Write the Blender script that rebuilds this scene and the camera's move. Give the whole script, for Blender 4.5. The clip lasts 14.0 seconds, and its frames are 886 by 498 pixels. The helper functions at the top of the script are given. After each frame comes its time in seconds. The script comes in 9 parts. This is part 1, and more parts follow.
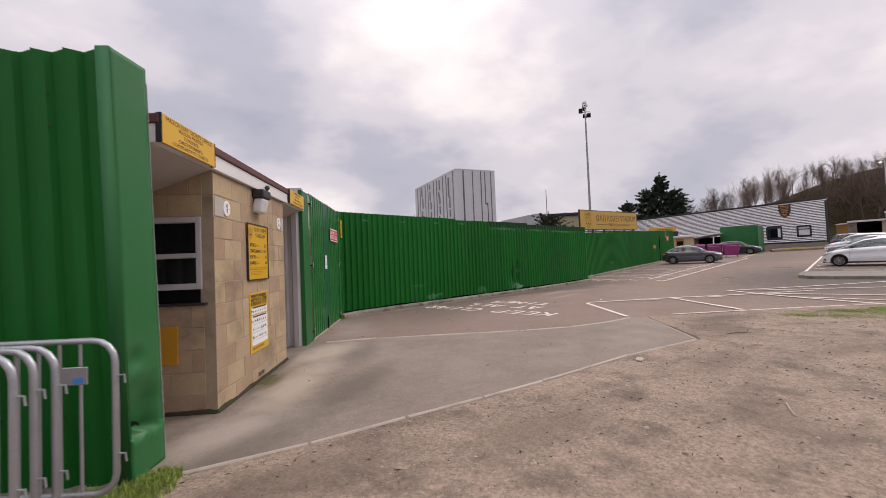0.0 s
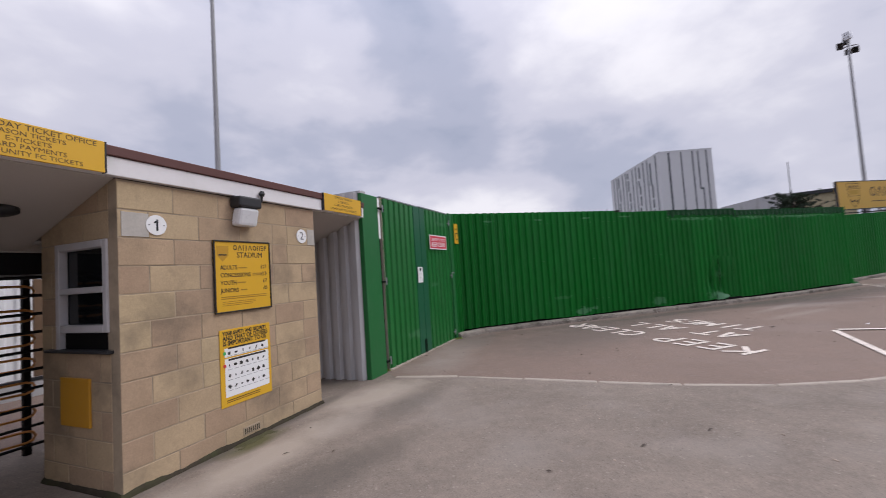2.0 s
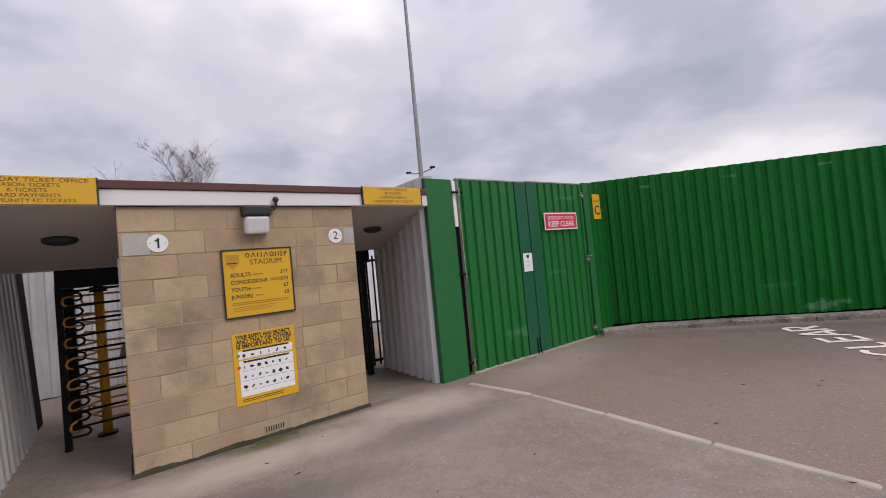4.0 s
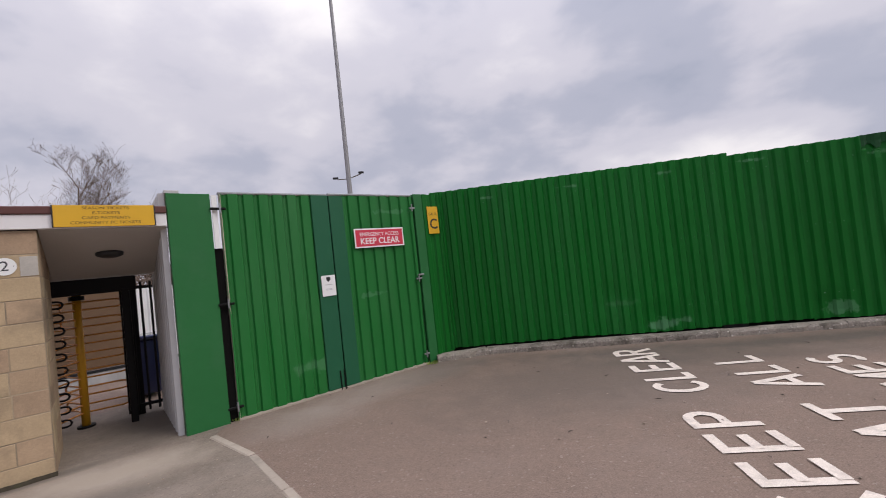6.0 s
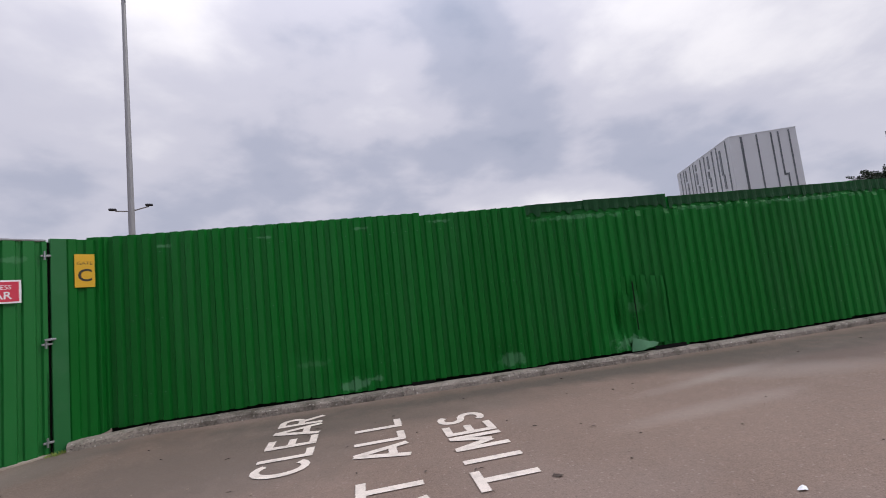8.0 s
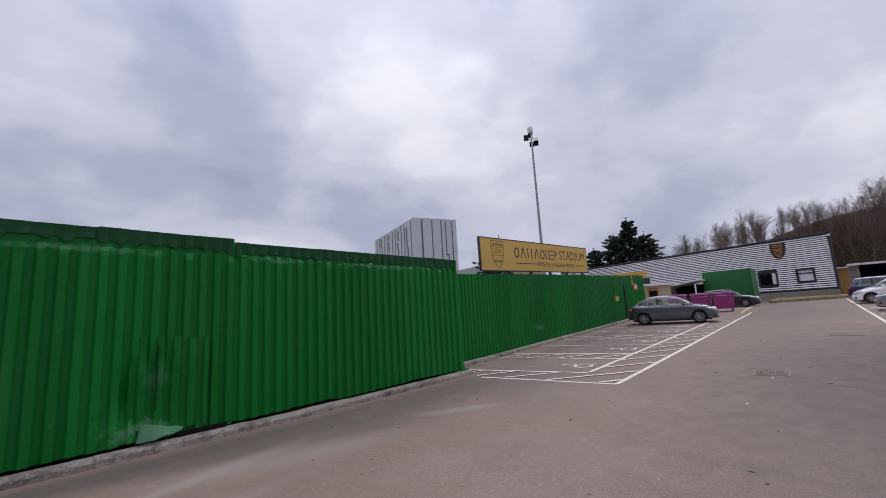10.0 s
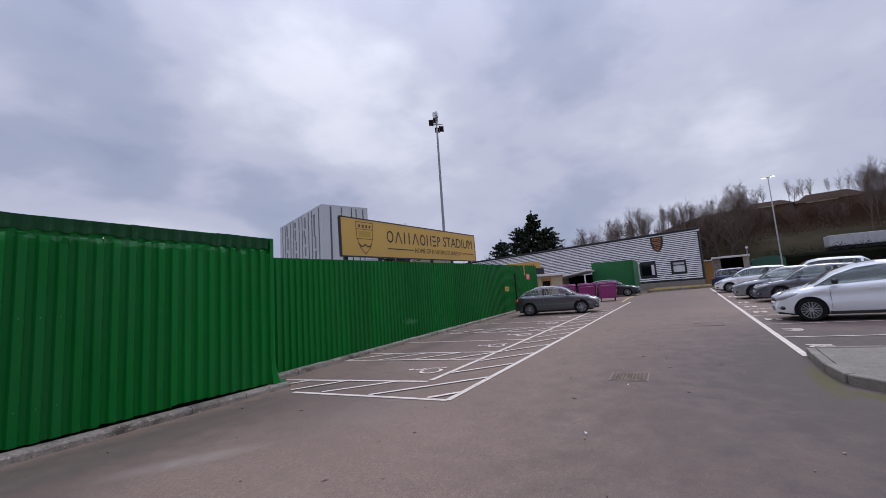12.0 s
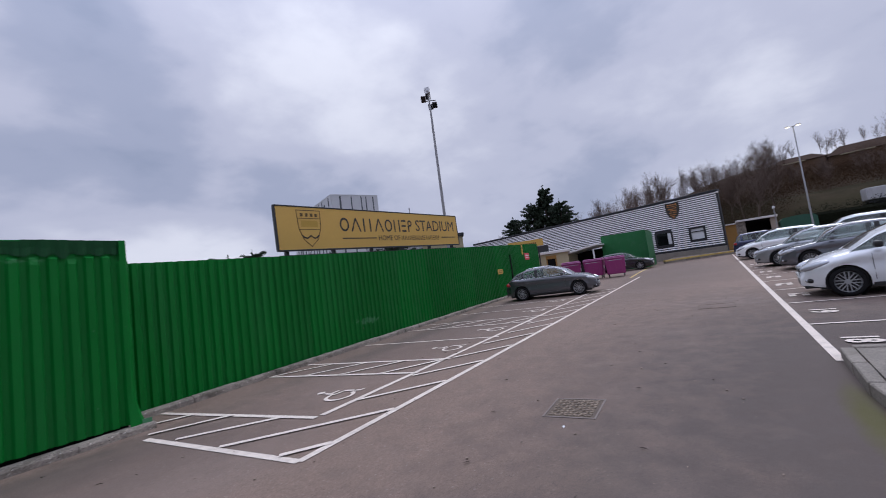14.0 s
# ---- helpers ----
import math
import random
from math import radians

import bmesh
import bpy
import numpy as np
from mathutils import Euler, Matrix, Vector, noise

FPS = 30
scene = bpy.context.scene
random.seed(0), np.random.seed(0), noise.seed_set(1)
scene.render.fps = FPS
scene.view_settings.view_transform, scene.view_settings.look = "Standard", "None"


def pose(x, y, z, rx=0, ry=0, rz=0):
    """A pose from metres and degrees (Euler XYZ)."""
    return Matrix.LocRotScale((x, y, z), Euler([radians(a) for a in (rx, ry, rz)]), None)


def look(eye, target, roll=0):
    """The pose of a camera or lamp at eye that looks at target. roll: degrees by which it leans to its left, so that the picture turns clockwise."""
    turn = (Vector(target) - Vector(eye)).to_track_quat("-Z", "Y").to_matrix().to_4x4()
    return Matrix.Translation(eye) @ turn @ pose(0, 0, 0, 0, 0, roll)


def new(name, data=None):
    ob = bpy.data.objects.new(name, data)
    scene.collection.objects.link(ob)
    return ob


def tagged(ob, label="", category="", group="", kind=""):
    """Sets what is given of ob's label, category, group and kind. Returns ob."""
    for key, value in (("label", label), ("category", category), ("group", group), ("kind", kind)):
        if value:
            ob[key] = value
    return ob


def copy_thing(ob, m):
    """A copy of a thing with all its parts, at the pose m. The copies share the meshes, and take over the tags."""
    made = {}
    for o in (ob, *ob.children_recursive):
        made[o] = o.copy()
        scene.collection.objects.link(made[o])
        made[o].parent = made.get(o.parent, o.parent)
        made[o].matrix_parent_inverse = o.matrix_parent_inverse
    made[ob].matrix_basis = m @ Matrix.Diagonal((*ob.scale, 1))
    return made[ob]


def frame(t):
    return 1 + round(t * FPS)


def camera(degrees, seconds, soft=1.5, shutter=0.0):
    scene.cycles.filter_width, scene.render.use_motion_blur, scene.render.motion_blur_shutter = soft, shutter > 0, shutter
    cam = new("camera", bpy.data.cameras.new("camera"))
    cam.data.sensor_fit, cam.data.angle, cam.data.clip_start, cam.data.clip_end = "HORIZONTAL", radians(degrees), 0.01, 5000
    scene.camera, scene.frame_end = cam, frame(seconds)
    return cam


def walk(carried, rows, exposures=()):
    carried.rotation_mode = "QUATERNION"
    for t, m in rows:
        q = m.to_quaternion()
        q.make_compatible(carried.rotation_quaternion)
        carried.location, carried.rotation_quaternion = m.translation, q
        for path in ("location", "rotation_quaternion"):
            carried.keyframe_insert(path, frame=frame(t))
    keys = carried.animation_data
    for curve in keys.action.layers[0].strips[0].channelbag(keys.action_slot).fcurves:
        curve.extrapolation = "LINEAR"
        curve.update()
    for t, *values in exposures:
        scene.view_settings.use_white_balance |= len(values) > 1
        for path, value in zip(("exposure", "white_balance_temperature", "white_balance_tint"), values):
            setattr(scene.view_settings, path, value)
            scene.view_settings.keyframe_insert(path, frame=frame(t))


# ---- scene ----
cam = camera(93.2, 14.0, soft=0.9, shutter=0.2)
PATH = [
    (0, (0.181, -0.109, 1.429), (1.561, 1.337, 1.489), -2.3),
    (0.5, (0.864, 0.143, 1.442), (2.233, 1.6, 1.483), -0.1),
    (1, (1.563, 0.261, 1.44), (2.856, 1.779, 1.595), -5.5),
    (1.5, (2.216, 0.525, 1.504), (3.085, 2.323, 1.617), -1.4),
    (2, (2.879, 0.738, 1.555), (3.469, 2.646, 1.663), -3.7),
    (2.2, (3.135, 0.835, 1.579), (3.463, 2.805, 1.678), -4.3),
    (4.3, (5.584, 1.85, 1.685), (5.069, 3.782, 1.74), -5.8),
    (4.5, (5.853, 2.031, 1.684), (5.324, 3.958, 1.757), -6.0),
    (5, (6.392, 2.364, 1.687), (5.905, 4.303, 1.751), -6.7),
    (5.5, (7.084, 2.666, 1.651), (6.706, 4.623, 1.814), -7.7),
    (6, (7.646, 2.969, 1.695), (7.273, 4.933, 1.754), -6.2),
    (6.5, (8.257, 3.199, 1.685), (7.951, 5.173, 1.788), -6.8),
    (7, (8.984, 3.359, 1.658), (8.803, 5.35, 1.723), -6.0),
    (7.5, (9.717, 3.46, 1.662), (9.993, 5.438, 1.776), -5.4),
    (8, (10.446, 3.514, 1.642), (10.725, 5.486, 1.827), -6.1),
    (8.2, (10.749, 3.563, 1.621), (11.12, 5.522, 1.773), -5.6),
    (8.5, (11.206, 3.633, 1.579), (11.826, 5.531, 1.696), -7.0),
    (9, (11.892, 3.704, 1.563), (12.918, 5.409, 1.768), -4.3),
    (11.3, (15.242, 3.809, 1.521), (16.864, 4.951, 1.774), -4.4),
    (11.5, (15.529, 3.807, 1.509), (17.168, 4.925, 1.762), -3.8),
    (12, (16.243, 3.757, 1.516), (17.929, 4.803, 1.763), -3.9),
    (12.5, (16.94, 3.67, 1.541), (18.584, 4.795, 1.72), -4.0),
    (13, (17.646, 3.576, 1.578), (19.256, 4.746, 1.772), -5.8),
    (13.5, (18.31, 3.423, 1.61), (19.862, 4.672, 1.791), -6.5),
    (14, (18.988, 3.275, 1.641), (20.625, 4.411, 1.814), -7.5),
]
# the clip's camera drifts from a warm, bright picture to a cooler, darker one
EXPOSURES = [(0.0, 0.20, 7120, 12), (1.0, 0.11, 6520, 10), (2.0, 0.10, 6370, 10), (5.0, 0.12, 6750, 10), (7.0, 0.10, 6580, 9), (9.0, 0.01, 6350, 9), (11.5, -0.16, 5950, 10), (14.0, -0.18, 5850, 10)]
walk(cam, [(t, look(eye, target, roll)) for t, eye, target, roll in PATH], EXPOSURES)

# ---- world, sun, exposure ----
world = bpy.data.worlds.new("overcast_sky")
scene.world = world
world.use_nodes = True
wn, wl = world.node_tree.nodes, world.node_tree.links
wn.clear()


def wmath(op, a, b=None, c=None, clamp=False):
    nd = wn.new("ShaderNodeMath")
    nd.operation, nd.use_clamp = op, clamp
    for i, v in enumerate((a, b, c)):
        if v is None:
            continue
        if isinstance(v, (int, float)):
            nd.inputs[i].default_value = v
        else:
            wl.new(v, nd.inputs[i])
    return nd.outputs[0]


SUN_EL, SUN_AZ = radians(45), radians(80)
sky = wn.new("ShaderNodeTexSky")
sky.sky_type, sky.sun_disc, sky.sun_elevation, sky.sun_rotation = "NISHITA", False, SUN_EL, SUN_AZ
tc = wn.new("ShaderNodeTexCoord")
sep = wn.new("ShaderNodeSeparateXYZ")
wl.new(tc.outputs["Generated"], sep.inputs[0])
dx, dy, dz = sep.outputs
up = wmath("MAXIMUM", dz, 0.0)
den = wmath("ADD", wmath("MULTIPLY", up, 0.7), 0.62)
comb = wn.new("ShaderNodeCombineXYZ")
wl.new(wmath("DIVIDE", dx, den), comb.inputs[0])
wl.new(wmath("DIVIDE", dy, den), comb.inputs[1])
wl.new(wmath("MULTIPLY", wmath("DIVIDE", dz, den), 2.1), comb.inputs[2])


def wnoise(scale, detail, rough, dist, shift):
    mp = wn.new("ShaderNodeMapping")
    mp.inputs["Location"].default_value = shift
    wl.new(comb.outputs[0], mp.inputs[0])
    nz = wn.new("ShaderNodeTexNoise")
    nz.inputs["Scale"].default_value, nz.inputs["Detail"].default_value = scale, detail
    nz.inputs["Roughness"].default_value, nz.inputs["Distortion"].default_value = rough, dist
    wl.new(mp.outputs[0], nz.inputs["Vector"])
    return nz.outputs[0]


def blob(d, power, gain):
    """A soft cloud mass round a direction of the sky."""
    v = Vector(d).normalized()
    s = wmath("ADD", wmath("ADD", wmath("MULTIPLY", dx, v.x), wmath("MULTIPLY", dy, v.y)), wmath("MULTIPLY", dz, v.z))
    return wmath("MULTIPLY", wmath("POWER", wmath("MAXIMUM", s, 0.0), power), gain)


big = wnoise(2.0, 2.0, 0.4, 0.0, (3.1, 1.7, 0.0))
fine = wnoise(5.2, 5.0, 0.5, 0.12, (0.4, 5.2, 1.0))
cover = wmath("ADD", wmath("MULTIPLY", wmath("SUBTRACT", big, 0.5), 0.22), wmath("MULTIPLY", wmath("SUBTRACT", fine, 0.5), 0.42))
cover = wmath("ADD", cover, 0.52)


def sky_dir(az, el):
    return (math.cos(radians(el)) * math.cos(radians(az)), math.cos(radians(el)) * math.sin(radians(az)), math.sin(radians(el)))


# broad cloud masses: azimuth, elevation, tightness, lightness
CLOUDS = [(64, 4, 110, 0.37), (74, 4, 200, 0.3), (44, 28, 60, 0.26), (76, 28, 60, -0.13), (116, 33, 60, 0.24), (356, 13, 60, 0.17), (52, 13, 120, -0.13), (68, 18, 240, -0.15),
          (60, 28, 120, 0.13), (32, 18, 120, 0.13), (12, 33, 120, -0.16), (84, 23, 240, 0.13), (136, 28, 120, 0.08), (148, 23, 240, -0.1), (116, 3, 25, -0.06), (52, 33, 240, 0.12),
          (88, 13, 120, -0.05), (96, 23, 240, 0.06), (16, 8, 240, -0.18), (16, 18, 240, 0.07), (76, 33, 240, -0.14), (80, 18, 240, -0.05), (52, 28, 240, -0.09), (104, 18, 240, -0.06)]
for az, el, p, g_ in CLOUDS:
    cover = wmath("ADD", cover, blob(sky_dir(az, el), p, g_))
ramp = wn.new("ShaderNodeValToRGB")
ramp.color_ramp.interpolation = "EASE"
els = ramp.color_ramp.elements
els[0].position, els[0].color = 0.22, (0.31, 0.345, 0.46, 1)
els[1].position, els[1].color = 0.80, (0.88, 0.85, 0.90, 1)
e2 = els.new(0.42)
e2.color = (0.44, 0.455, 0.57, 1)
e3 = els.new(0.56)
e3.color = (0.60, 0.59, 0.69, 1)
wl.new(cover, ramp.inputs[0])
gain = wmath("ADD", 1.0, wmath("MULTIPLY", wmath("POWER", up, 4.0), 2.4))
cl = wn.new("ShaderNodeVectorMath")
cl.operation = "SCALE"
wl.new(ramp.outputs[0], cl.inputs[0])
wl.new(gain, cl.inputs["Scale"])
bg_cloud, bg_sky = wn.new("ShaderNodeBackground"), wn.new("ShaderNodeBackground")
bg_cloud.inputs[1].default_value, bg_sky.inputs[1].default_value = 1.0, 0.05
wl.new(cl.outputs[0], bg_cloud.inputs[0])
wl.new(sky.outputs[0], bg_sky.inputs[0])
mixw = wn.new("ShaderNodeMixShader")
mixw.inputs[0].default_value = 0.94
wl.new(bg_sky.outputs[0], mixw.inputs[1])
wl.new(bg_cloud.outputs[0], mixw.inputs[2])
wout = wn.new("ShaderNodeOutputWorld")
wl.new(mixw.outputs[0], wout.inputs[0])

sun_data = bpy.data.lights.new("sun", "SUN")
sun_data.energy, sun_data.angle, sun_data.color = 1.2, radians(25), (1.0, 0.96, 0.9)
sun = new("sun", sun_data)
sun.matrix_world = look((math.sin(SUN_AZ) * 50, -math.cos(SUN_AZ) * 50, 50 * math.tan(SUN_EL)), (0, 0, 0))

# ---- helpers for building ----


def rise(x):
    """Height of the car park: level by the kiosk, then a gentle slope up to the clubhouse."""
    if x < 15:
        return 0.0
    if x < 23:
        return 0.027 * (x - 15) ** 2 / 16
    return 0.027 * (min(x, 66) - 19)


def part(name, bm, material, parent=None, label="", smooth=False):
    me = bpy.data.meshes.new(name)
    bm.to_mesh(me)
    bm.free()
    return part_me(name, me, material, parent, label, smooth)


def part_me(name, me, material, parent=None, label="", smooth=False):
    if material is not None and not me.materials:
        me.materials.append(material)
    if smooth:
        for p in me.polygons:
            p.use_smooth = True
    ob = new(name, me)
    if parent is not None:
        ob.parent = parent
    if label:
        tagged(ob, label)
    return ob


def thing(name, label, category, m=None, group="", kind=""):
    ob = new(name)
    ob.empty_display_size = 0.2
    if m is not None:
        ob.matrix_world = m
    return tagged(ob, label, category, group, kind)


def solid(name, bm, material, label, category, group="", kind="", m=None, smooth=False):
    ob = part(name, bm, material, None, "", smooth)
    if m is not None:
        ob.matrix_world = m
    return tagged(ob, label, category, group, kind)


def box(bm, x0, x1, y0, y1, z0, z1, bevel=0.0, m=None, seg=1):
    vs = [bm.verts.new((x, y, z)) for z in (z0, z1) for y in (y0, y1) for x in (x0, x1)]
    fs = [(0, 2, 3, 1), (4, 5, 7, 6), (0, 1, 5, 4), (2, 6, 7, 3), (0, 4, 6, 2), (1, 3, 7, 5)]
    faces = [bm.faces.new([vs[i] for i in f]) for f in fs]
    if bevel:
        edges = list({e for f in faces for e in f.edges})
        out = bmesh.ops.bevel(bm, geom=edges, offset=bevel, segments=seg, profile=0.5, affect="EDGES", clamp_overlap=True)
        vs = list({v for f in out["faces"] for v in f.verts} | {v for v in vs if v.is_valid})
    if m is not None:
        bmesh.ops.transform(bm, matrix=m, verts=vs)
    return bm


def nbox(*a, **k):
    return box(bmesh.new(), *a, **k)


def tube(bm, pts, r, seg=8, cap=True, closed=False):
    """A round tube along points; r is one radius or one for each point."""
    pts = [Vector(p) for p in pts]
    n = len(pts)
    rs = r if isinstance(r, (list, tuple)) else [r] * n
    rings = []
    ref = None
    for i, p in enumerate(pts):
        a = pts[(i - 1) % n] if (i > 0 or closed) else p
        b = pts[(i + 1) % n] if (i < n - 1 or closed) else p
        d = (b - a).normalized()
        if ref is None:
            ref = d.orthogonal().normalized()
        ref = (ref - d * ref.dot(d))
        ref = ref.normalized() if ref.length > 1e-6 else d.orthogonal().normalized()
        q = d.cross(ref)
        rings.append([bm.verts.new(p + (ref * math.cos(2 * math.pi * k / seg) + q * math.sin(2 * math.pi * k / seg)) * rs[i]) for k in range(seg)])
    for i in range(n if closed else n - 1):
        A, B = rings[i], rings[(i + 1) % n]
        for k in range(seg):
            bm.faces.new((A[k], A[(k + 1) % seg], B[(k + 1) % seg], B[k]))
    if cap and not closed:
        bm.faces.new(rings[0][::-1])
        bm.faces.new(rings[-1])
    return bm


def disc(bm, c, r, axis, thick, seg=24):
    c, a = Vector(c), Vector(axis).normalized()
    return tube(bm, [c, c + a * thick], r, seg)


def lathe(bm, prof, seg=24, m=None):
    """Turns (radius, height) points about z."""
    rings = [[bm.verts.new((r * math.cos(2 * math.pi * k / seg), r * math.sin(2 * math.pi * k / seg), z)) for k in range(seg)] for r, z in prof]
    vs = [v for r in rings for v in r]
    for A, B in zip(rings, rings[1:]):
        for k in range(seg):
            bm.faces.new((A[k], A[(k + 1) % seg], B[(k + 1) % seg], B[k]))
    if m is not None:
        bmesh.ops.transform(bm, matrix=m, verts=vs)
    return bm


def sheet_me(name, verts, faces):
    me = bpy.data.meshes.new(name)
    me.from_pydata(verts, [], faces)
    me.update()
    return me


def prism(bm, pts, z0, z1, m=None):
    """An upright solid over an outline, counterclockwise."""
    lo = [bm.verts.new((x, y, z0)) for x, y in pts]
    hi = [bm.verts.new((x, y, z1)) for x, y in pts]
    n = len(pts)
    bm.faces.new(lo[::-1])
    bm.faces.new(hi)
    for i in range(n):
        bm.faces.new((lo[i], lo[(i + 1) % n], hi[(i + 1) % n], hi[i]))
    if m is not None:
        bmesh.ops.transform(bm, matrix=m, verts=lo + hi)
    return bm


def text_mesh(name, words, size, align="CENTER", extrude=0.0, width=1.0, bold=0.0, spacing=1.0):
    cu = bpy.data.curves.new(name, "FONT")
    cu.body, cu.size, cu.align_x, cu.align_y, cu.extrude, cu.offset = words, size, align, "CENTER", extrude, bold
    cu.space_character = spacing
    cu.resolution_u = 3
    tmp = bpy.data.objects.new(name, cu)
    scene.collection.objects.link(tmp)
    dg = bpy.context.evaluated_depsgraph_get()
    me = bpy.data.meshes.new_from_object(tmp.evaluated_get(dg))
    bpy.data.objects.remove(tmp)
    bpy.data.curves.remove(cu)
    if width != 1.0:
        me.transform(Matrix.Diagonal((width, 1, 1, 1)))
    return me


def lettering(words, size, m, material, parent, align="CENTER", width=1.0, bold=0.0, name="lettering", extrude=0.0008, spacing=1.0):
    """A line of writing, one mesh for each word."""
    whole = text_mesh(name, words, size, align, extrude, width, bold, spacing)
    bm = bmesh.new()
    bm.from_mesh(whole)
    bpy.data.meshes.remove(whole)
    left, isles = set(bm.verts), []
    while left:
        todo, seen = [left.pop()], []
        while todo:
            v = todo.pop()
            seen.append(v)
            for e in v.link_edges:
                o = e.other_vert(v)
                if o in left:
                    left.discard(o)
                    todo.append(o)
        isles.append((min(v.co.x for v in seen), max(v.co.x for v in seen), seen))
    isles.sort(key=lambda q: q[0])
    groups, far = [], -1e9
    for x0, x1, vs in isles:
        if x0 - far > 0.17 * size * width and groups or not groups:
            groups.append(set())
        groups[-1].update(vs)
        far = max(far, x1)
    for g in groups:
        me = bpy.data.meshes.new(name)
        at_ = {v: i for i, v in enumerate(g)}
        me.from_pydata([tuple(v.co) for v in g], [], [[at_[v] for v in f.verts] for f in bm.faces if f.verts[0] in g])
        part_me(name, me, material, parent).matrix_basis = m
    bm.free()


def bars(parent, m, rows, material, name="text_bar", t=0.0015):
    """Plain bars in a plane: (x, y, width, height) each."""
    for x, y, w, h in rows:
        ob = part(name, nbox(x, x + w, y, y + h, 0.0, t), material, parent)
        ob.matrix_basis = m


def name_shapes(parent, m, x, y, h, kinds, gap, stroke, material, t=0.0015):
    """A name as a row of plain shapes: o ring, v wedge, i upright, h pair of uprights, e stack of bars, r small ring on an upright, x slab."""
    for k in kinds:
        bm = bmesh.new()
        w = h * {"o": 0.86, "v": 0.86, "i": 0.42, "h": 0.72, "e": 0.55, "r": 0.62, "x": 0.66}[k]

        def ring(cx, cy, rx, ry):
            n_ = 18
            vs = [[bm.verts.new((cx + (rx - d) * math.cos(2 * math.pi * q / n_), cy + (ry - d) * math.sin(2 * math.pi * q / n_), t)) for q in range(n_)] for d in (0.0, stroke)]
            for q in range(n_):
                bm.faces.new((vs[0][q], vs[0][(q + 1) % n_], vs[1][(q + 1) % n_], vs[1][q]))

        if k == "o":
            ring(x + w / 2, y + h / 2, w / 2, h / 2)
        elif k == "v":
            for s_ in (0, 1):
                x0, x1 = (x, x + w / 2) if s_ == 0 else (x + w, x + w / 2)
                vs = [bm.verts.new(p) for p in ((x0 - stroke / 2, y, t), (x0 + stroke / 2, y, t), (x1 + stroke / 2, y + h, t + 0.0005 * s_), (x1 - stroke / 2, y + h, t + 0.0005 * s_))]
                bm.faces.new(vs)
        elif k == "i":
            box(bm, x + w * 0.2, x + w * 0.2 + stroke, y, y + h, 0, t)
        elif k == "h":
            box(bm, x, x + stroke, y, y + h, 0, t)
            box(bm, x + w - stroke, x + w, y, y + h, 0, t)
        elif k == "e":
            for q in (0.0, 0.5, 1.0):
                box(bm, x, x + w, y + (h - stroke) * q, y + (h - stroke) * q + stroke, 0, t)
        elif k == "r":
            ring(x + w * 0.45, y + h * 0.72, w * 0.45, h * 0.28)
            box(bm, x, x + stroke, y, y + h * 0.5, 0, t)
        else:
            box(bm, x, x + w * 0.8, y, y + h, 0, t)
        ob = part("name_shape", bm, material, parent)
        ob.matrix_basis = m
        x += w + gap


